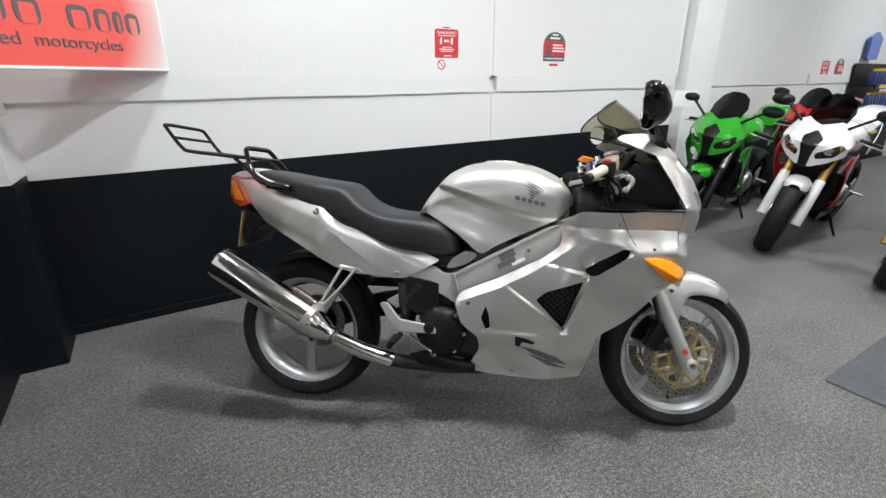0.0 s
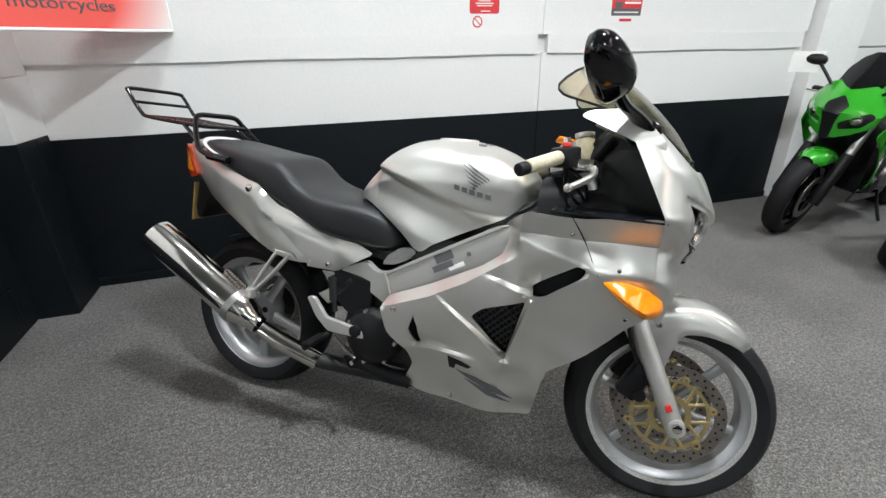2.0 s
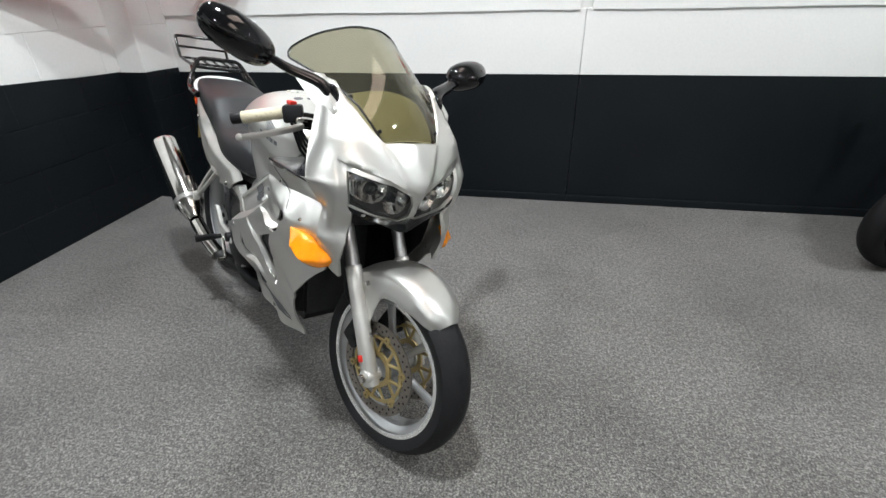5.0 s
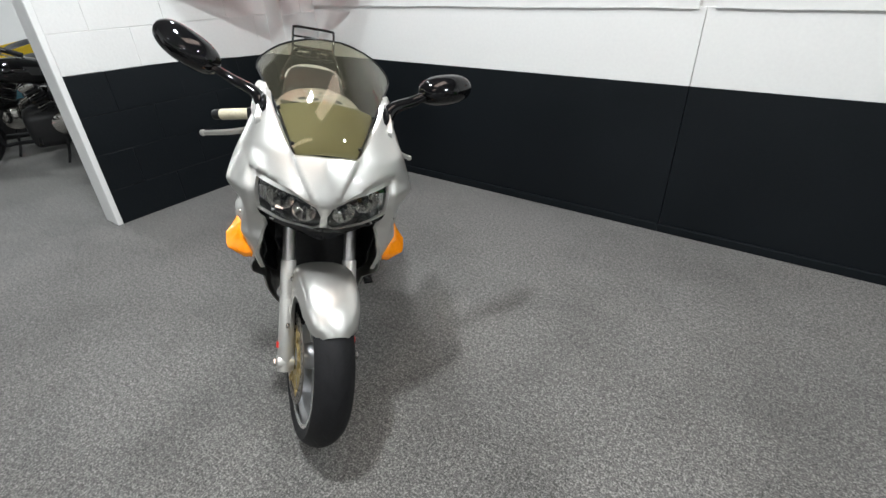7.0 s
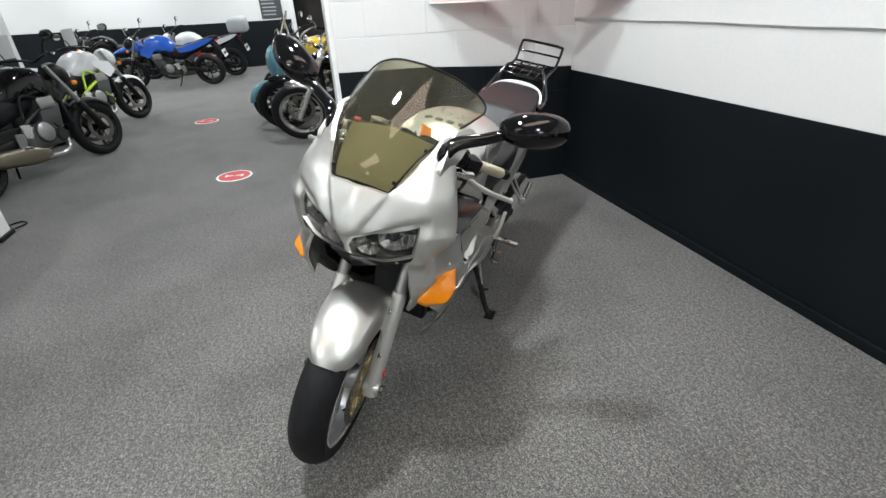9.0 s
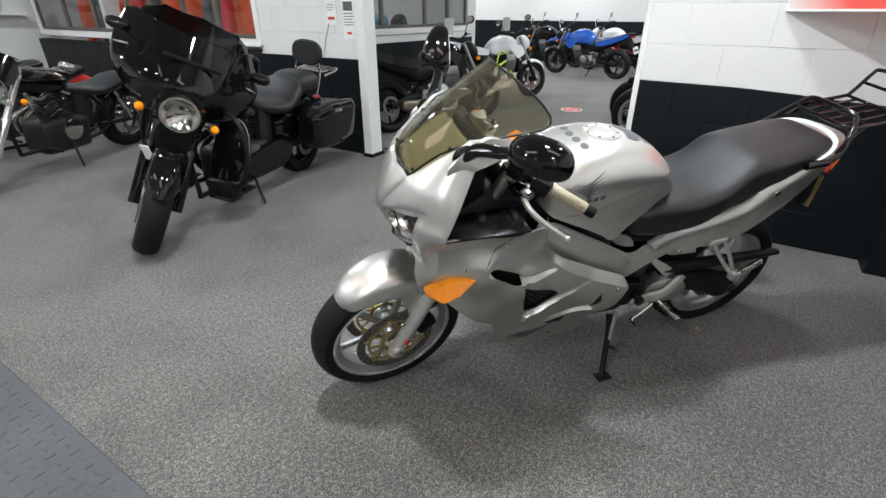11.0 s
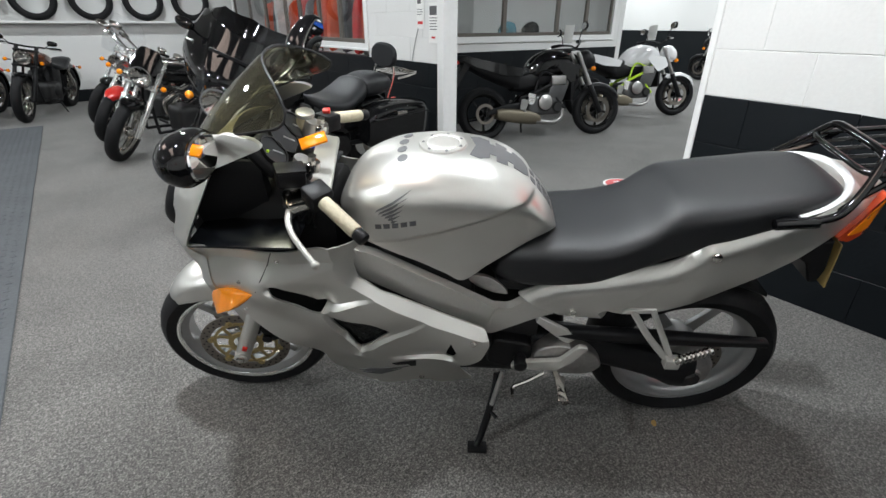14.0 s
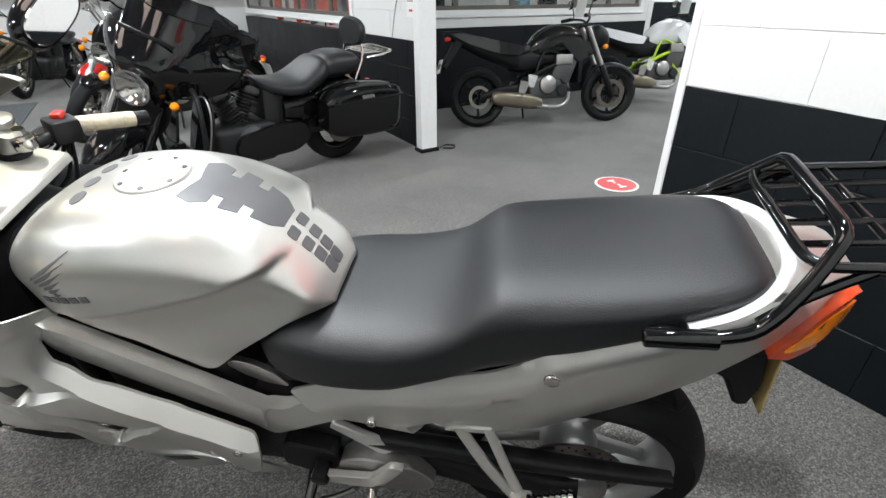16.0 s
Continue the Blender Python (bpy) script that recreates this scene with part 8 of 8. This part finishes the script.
# ribbed entrance mat
runner = holder("entrance_mat", pose(0, 0, 0), "dark grey ribbed rubber entrance mat lying on carpet", "mat")
part("mat_sheet", box(3.02, -5.5, 0.0, 4.25, 1.12, 0.009, 0.004, 1), RUBBER_MAT, runner, smooth=False)
studs = bmesh.new()
for i in range(23):
    for j in range(128):
        x, y = 3.07 + 0.05 * i, -5.4 + 0.05 * j
        w, l = (0.004, 0.017) if (i + j) % 2 else (0.017, 0.004)
        v = [studs.verts.new((x + a * w, y + b * l, z)) for z, k in ((0.0088, 1.0), (0.0115, 0.7)) for a, b in ((-k, -k), (k, -k), (k, k), (-k, k))]
        for f in ((4, 5, 6, 7), (0, 1, 5, 4), (1, 2, 6, 5), (2, 3, 7, 6), (3, 0, 4, 7)):
            studs.faces.new([v[q] for q in f])
tagged(part("mat_ribs", studs, RUBBER_MAT, runner, smooth=False), kind="stuff")

# dead leaf on the carpet
leaf = bmesh.new()
lv = [leaf.verts.new((0.016 * math.cos(a) * (1 + 0.5 * math.cos(a)), 0.009 * math.sin(a), 0.004 + 0.004 * math.cos(2 * a))) for a in (2 * math.pi * k / 12 for k in range(12))]
leaf.faces.new(lv)
bmesh.ops.solidify(leaf, geom=leaf.faces[:], thickness=0.001)
thing("leaf", leaf, mat("dry_leaf", (0.42, 0.25, 0.07), rough=0.7, vary=0.3, scale=200), "small dry yellow leaf lying on the carpet", "leaf", at=pose(1.177, 2.391, 0.002, 0, 0, 30))

# office windows
BRONZE = mat("bronze_window_frame", (0.13, 0.115, 0.10), rough=0.45, metal=0.3, scale=80, vary=0.1)


def office_window(name, m, width, z0, z1, mullions):
    """Window in the local x, z plane facing -y."""
    w = holder(name, m, "white-framed office window with bronze sliding frames", "window", kind="structure")
    f = 0.075
    for x0, a0, x1, a1 in ((-f, z0 - f, width + f, z0), (-f, z1, width + f, z1 + f), (-f, z0, 0, z1), (width, z0, width + f, z1)):
        part("window_frame", box(x0, -0.02, a0, x1, 0.06, a1, 0.004, 1), TRIM_WHITE, w, smooth=False)
    part("window_sill", box(-f, -0.035, z0 - f - 0.004, width + f, 0.03, z0 - f + 0.022, 0.005, 1), TRIM_WHITE, w, smooth=False)
    for x0, a0, x1, a1 in ((0, z0, width, z0 + 0.045), (0, z1 - 0.045, width, z1)):
        part("sash_rail", box(x0, 0.005, a0, x1, 0.045, a1, 0.003, 1), BRONZE, w, smooth=False)
    xs = [0.0] + mullions + [width]
    for k, x in enumerate(xs):
        part("sash_stile", box(max(0, x - 0.035), 0.004 + 0.012 * (k % 2), z0 + 0.045, min(width, x + 0.035), 0.044 + 0.012 * (k % 2), z1 - 0.045, 0.003, 1), BRONZE, w, smooth=False)
    for a, b in zip(xs, xs[1:]):
        p = part("pane", box(a + 0.03, 0.022, z0 + 0.04, b - 0.03, 0.026, z1 - 0.04), PANE, w, smooth=False)
        p.visible_shadow = False
    return w


office_window("window_1", pose(AX, -7.6, 0, 0, 0, 90), 5.27, 1.06, 2.18, [0.9, 1.8, 2.7, 3.3, 3.95, 4.6])
office_window("window_2", pose(AX - 0.5, BY2, 0, 0, 0, 180), 4.05, 1.11, 2.18, [0.8, 1.64, 2.74, 3.4])


# notices by the post
def paper_notice(m, w, h, rows, label):
    n = holder("paper_notice", m, label, "notice", group="office notices")
    part("sheet", box(-w / 2, -0.002, 0, w / 2, 0, h), PAPER, n, smooth=False)
    bars(n, [(a * w, b * w, c * h, d * h) for a, b, c, d in rows[:-1]], -0.002, INK)
    bars(n, [(a * w, b * w, c * h, d * h) for a, b, c, d in rows[-1:]], -0.002, SIGN_RED)


paper_notice(pose(AX + 0.006, -0.985, 1.10, 0, 0, 90), 0.15, 0.34, [(-0.4, 0.35, 0.70, 0.92), (-0.4, 0.4, 0.62, 0.64), (-0.4, 0.4, 0.55, 0.57), (-0.4, 0.3, 0.48, 0.50), (-0.4, 0.4, 0.41, 0.43), (-0.4, 0.35, 0.34, 0.36), (-0.2, 0.2, 0.12, 0.17)], "white paper notice with grey print on the office wall")
paper_notice(pose(AX + 0.006, -1.20, 1.22, 0, 0, 90), 0.13, 0.30, [(-0.35, 0.1, 0.72, 0.90), (-0.4, 0.3, 0.55, 0.57), (-0.4, 0.35, 0.48, 0.50), (-0.4, 0.2, 0.41, 0.43), (-0.35, 0.3, 0.14, 0.22)], "white paper notice with a round logo on the wall")
thing("wall_cable", tube([(AX + 0.006, -1.24, 1.23), (AX + 0.006, -1.30, 1.10), (AX + 0.006, -1.36, 0.93)], 0.003, 6), INK, "thin dark cable hanging on the white wall", "cable")
thing("floor_cable", tube([(-0.46, -0.80, 0.012), (-0.55, -0.86, 0.010), (-0.62, -0.80, 0.010), (-0.56, -0.74, 0.010), (-0.48, -0.78, 0.012)], 0.006, 6), BLACK, "black cable loop lying beside the post", "cable")

notice_board = holder("notice_board", pose(FARX + 0.004, 1.12, 1.15, 0, 0, 90), "dark grey notice board on the far wall", "notice board")
part("board", box(-0.27, -0.02, 0, 0.27, 0, 0.62, 0.006, 1), mat("dark_board", (0.05, 0.055, 0.06), rough=0.5), notice_board, smooth=False)
bars(notice_board, [(-0.22, 0.10 + 0.02 * (k % 3), 0.07 + 0.085 * k, 0.10 + 0.085 * k) for k in range(6)], -0.02, INK_PALE)

# inside the office
desk = holder("office_desk", pose(0, 0, 0), "pale office desk behind the window", "desk")
part("desk_top", box(-3.9, -3.2, 0.98, -0.6, -2.62, 1.02, 0.004, 1), mat("desk_board", (0.45, 0.43, 0.40), rough=0.5), desk, smooth=False)
for x in (-3.8, -2.2, -0.75):
    part("leg", box(x, -3.15, 0, x + 0.06, -2.7, 0.98, 0.004, 1), STEEL, desk, smooth=False)
mon = holder("computer_monitor", pose(-1.55, -2.85, 1.02), "black computer monitor on the office desk", "monitor")
part("screen", box(-0.22, -0.02, 0.10, 0.22, 0.02, 0.40, 0.008, 1), BLACK, mon, smooth=False)
part("foot", join(box(-0.10, -0.08, 0, 0.10, 0.08, 0.012, 0.004, 1), box(-0.02, -0.03, 0, 0.02, 0.0, 0.12)), BLACK, mon, smooth=False)
for k, (x, c) in enumerate(((-2.95, TEAL), (-3.45, GLOSS_BLACK))):
    h = holder("crash_helmet", pose(x, -2.78, 1.16), "full-face crash helmet on the office desk", "helmet", group="helmets in the office")
    part("shell", loft([(-0.13, 0, 0.0, 0.05, 0.07), (-0.09, 0, 0.0, 0.105, 0.125), (0.0, 0, 0.0, 0.125, 0.14), (0.09, 0, -0.02, 0.105, 0.115), (0.14, 0, -0.04, 0.05, 0.06)], 24, 2.3, 4), c, h)
    part("visor", loft([(0.06, 0, 0.02, 0.112, 0.05), (0.11, 0, 0.015, 0.095, 0.045), (0.135, 0, 0.01, 0.05, 0.03)], 20, 2.6, 3), SMOKE, h)
board = holder("blue_poster", pose(-1.02, -2.331, 1.18, 0, 0, 180), "bright blue poster inside the office window", "poster")
part("card", box(-0.14, -0.003, 0, 0.14, 0, 0.42), mat("blue_print", (0.02, 0.22, 0.42), rough=0.5), board, smooth=False)
bars(board, [(-0.11, 0.10, 0.20, 0.23), (-0.11, 0.05, 0.14, 0.16), (-0.11, 0.08, 0.09, 0.11)], -0.003, PAPER)
tx = letters("ES", 0.10, PAPER, board, depth=0.0006)
tx.matrix_basis = pose(-0.09, -0.0042, 0.27)
rail = holder("clothes_rail", pose(0, 0, 0), "chrome rail hung with jackets behind the window", "rail")
part("bar", rod((-0.95, -7.3, 1.72), (-0.95, -2.9, 1.72), 0.014), CHROME, rail)
for y in (-7.3, -5.1, -2.9):
    part("upright", rod((-0.95, y, 0.0), (-0.95, y, 1.72), 0.014), CHROME, rail)
jr = rnd(21)
for k in range(11):
    y = -7.1 + 0.40 * k
    c = (mat("orange_cloth", (0.75, 0.10, 0.03), rough=0.8), mat("red_cloth", (0.55, 0.03, 0.03), rough=0.8), mat("grey_cloth", (0.10, 0.10, 0.11), rough=0.85))[(0, 2, 1, 0, 1, 2, 0, 0, 2, 1, 0)[k]]
    j = thing("hanging_jacket", loft([(-0.24, 0, 1.05, 0.06, 0.10), (-0.20, 0, 1.22, 0.075, 0.34, 3), (0.0, 0, 1.30, 0.09, 0.36, 3), (0.20, 0, 1.22, 0.075, 0.34, 3), (0.24, 0, 1.05, 0.06, 0.10)], 20, 3, 3), c, "riding jacket hanging on the office rail", "jacket", group="hanging jackets", at=pose(-0.95, y, jr.uniform(-0.03, 0.03), jr.uniform(-3, 3), 0, jr.uniform(-12, 12)))

# tyres on the south wall
shelf = holder("tyre_rail", pose(0, 0, 0), "white ledge along the wall under hung tyres", "shelf")
part("ledge", box(-0.2, -7.9, 1.26, 7.0, -7.72, 1.30, 0.005, 1), TRIM_WHITE, shelf, smooth=False)
for x in (0.5, 2.1, 3.7, 5.3):
    part("bracket", plate([(-7.9 + 7.9, 1.26), (0.14, 1.26), (0.0, 1.10)], -0.01, 0.01), TRIM_WHITE, shelf, at=pose(x, -7.9, 0, 0, 0, 90), smooth=False)
wall_tyre = thing("spare_tyre", join(tyre_mesh(0.32, 0.222, 0.07, 40), lathe([(0.222, 0.055), (0.215, 0.0), (0.222, -0.055)], 40)), TYRE, "black motorcycle tyre standing on the wall ledge", "tyre", group="wall tyres", at=pose(0.42, -7.79, 1.622))
for k in range(1, 8):
    copy_thing(wall_tyre, pose(0.42 + 0.77 * k, -7.79, 1.622, 0, 17 * k, 0))


# oil display by the north wall
disp = holder("oil_display", pose(9.6, 3.26, 0), "black wall display with yellow-edged shelves", "display")
part("back_panel", box(-0.50, 0.14, 0.0, 0.60, 0.17, 1.45, 0.004, 1), BLACK, disp, smooth=False)
for z in (0.55, 0.86, 1.17):
    part("shelf", box(-0.50, -0.12, z - 0.02, 0.60, 0.14, z, 0.003, 1), BLACK, disp, smooth=False)
    part("shelf_edge", box(-0.50, -0.135, z - 0.055, 0.60, -0.12, z + 0.012, 0.003, 1), BLACK, disp, smooth=False)
    part("logo_shape", plate([(-0.38, z - 0.042), (0.02, z - 0.042), (0.05, z + 0.004), (-0.35, z + 0.004)], -0.1375, -0.135), YELLOW, disp, "yellow plain logo shape", smooth=False)
part("header_board", plate(round_poly([(-0.32, 1.50), (0.02, 1.50), (0.05, 1.78), (-0.14, 1.86), (-0.33, 1.78)], 0.03, 3), 0.10, 0.13), PAINT_BLUE, disp, "blue header board", smooth=False)
NAVY = mat("navy_bottle", (0.015, 0.03, 0.14), rough=0.35)
PALE = mat("pale_bottle", (0.55, 0.50, 0.55), rough=0.4)


def bottle(x, z, c):
    b = holder("oil_bottle", pose(9.6 + x, 3.20, z), "oil bottle with yellow cap on the display shelf", "bottle", group="oil bottles")
    part("body", moved(loft([(0.0, 0, 0, 0.038, 0.026, 4), (0.012, 0, 0, 0.042, 0.030, 4), (0.13, 0, 0, 0.042, 0.030, 4), (0.165, 0, 0, 0.030, 0.022, 3), (0.18, 0, 0, 0.016, 0.016, 2)], 18, 4, 2), pose(0, 0, 0, 0, -90)), c, b)
    part("cap", rod((0, 0, 0.178), (0, 0, 0.21), 0.019, n=14, bevel=0.003), YELLOW, b, "yellow screw cap")
    return b


for z in (0.55, 0.86, 1.17):
    for k in range(10):
        bottle(-0.43 + 0.105 * k, z + 0.0005, NAVY if k < 6 or z < 1 else PALE)

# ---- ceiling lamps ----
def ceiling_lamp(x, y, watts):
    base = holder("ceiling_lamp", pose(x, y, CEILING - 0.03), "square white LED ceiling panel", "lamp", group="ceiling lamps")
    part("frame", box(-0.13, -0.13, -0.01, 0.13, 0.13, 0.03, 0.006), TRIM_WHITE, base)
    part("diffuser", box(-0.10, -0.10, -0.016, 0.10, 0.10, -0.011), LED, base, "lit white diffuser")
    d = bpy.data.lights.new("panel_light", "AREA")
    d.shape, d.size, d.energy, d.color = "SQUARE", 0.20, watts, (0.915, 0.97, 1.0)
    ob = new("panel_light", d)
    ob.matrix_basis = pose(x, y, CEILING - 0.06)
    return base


def roof_light(x, y, w, l):
    """Two-pane translucent roof light let into the ceiling, dim warm daylight behind it."""
    base = holder("roof_light", pose(x, y, CEILING), "warm translucent two-pane roof light in the ceiling", "roof light", group="roof lights")
    for a0, b0, a1, b1 in ((-w, -l, -w + 0.03, l), (w - 0.03, -l, w, l), (-w + 0.03, -l, w - 0.03, -l + 0.03), (-w + 0.03, l - 0.03, w - 0.03, l), (-w + 0.03, -0.015, w - 0.03, 0.015)):
        part("frame", box(a0, b0, -0.03, a1, b1, -0.002, 0.003, 1), TRIM_WHITE, base, smooth=False)
    for b0, b1 in ((-l + 0.03, -0.015), (0.015, l - 0.03)):
        part("pane", box(-w + 0.03, b0, -0.012, w - 0.03, b1, -0.004), ROOF_GLOW, base, smooth=False)
    return base


ROOF_GLOW = glow("warm_roof_daylight", (1.0, 0.80, 0.70), 5.0)
for x, y in ((3.0, 1.85), (3.6, -0.75)):
    roof_light(x, y, 0.30, 0.85)
LED = glow("led_diffuser", (0.97, 0.99, 1.0), 20.0)
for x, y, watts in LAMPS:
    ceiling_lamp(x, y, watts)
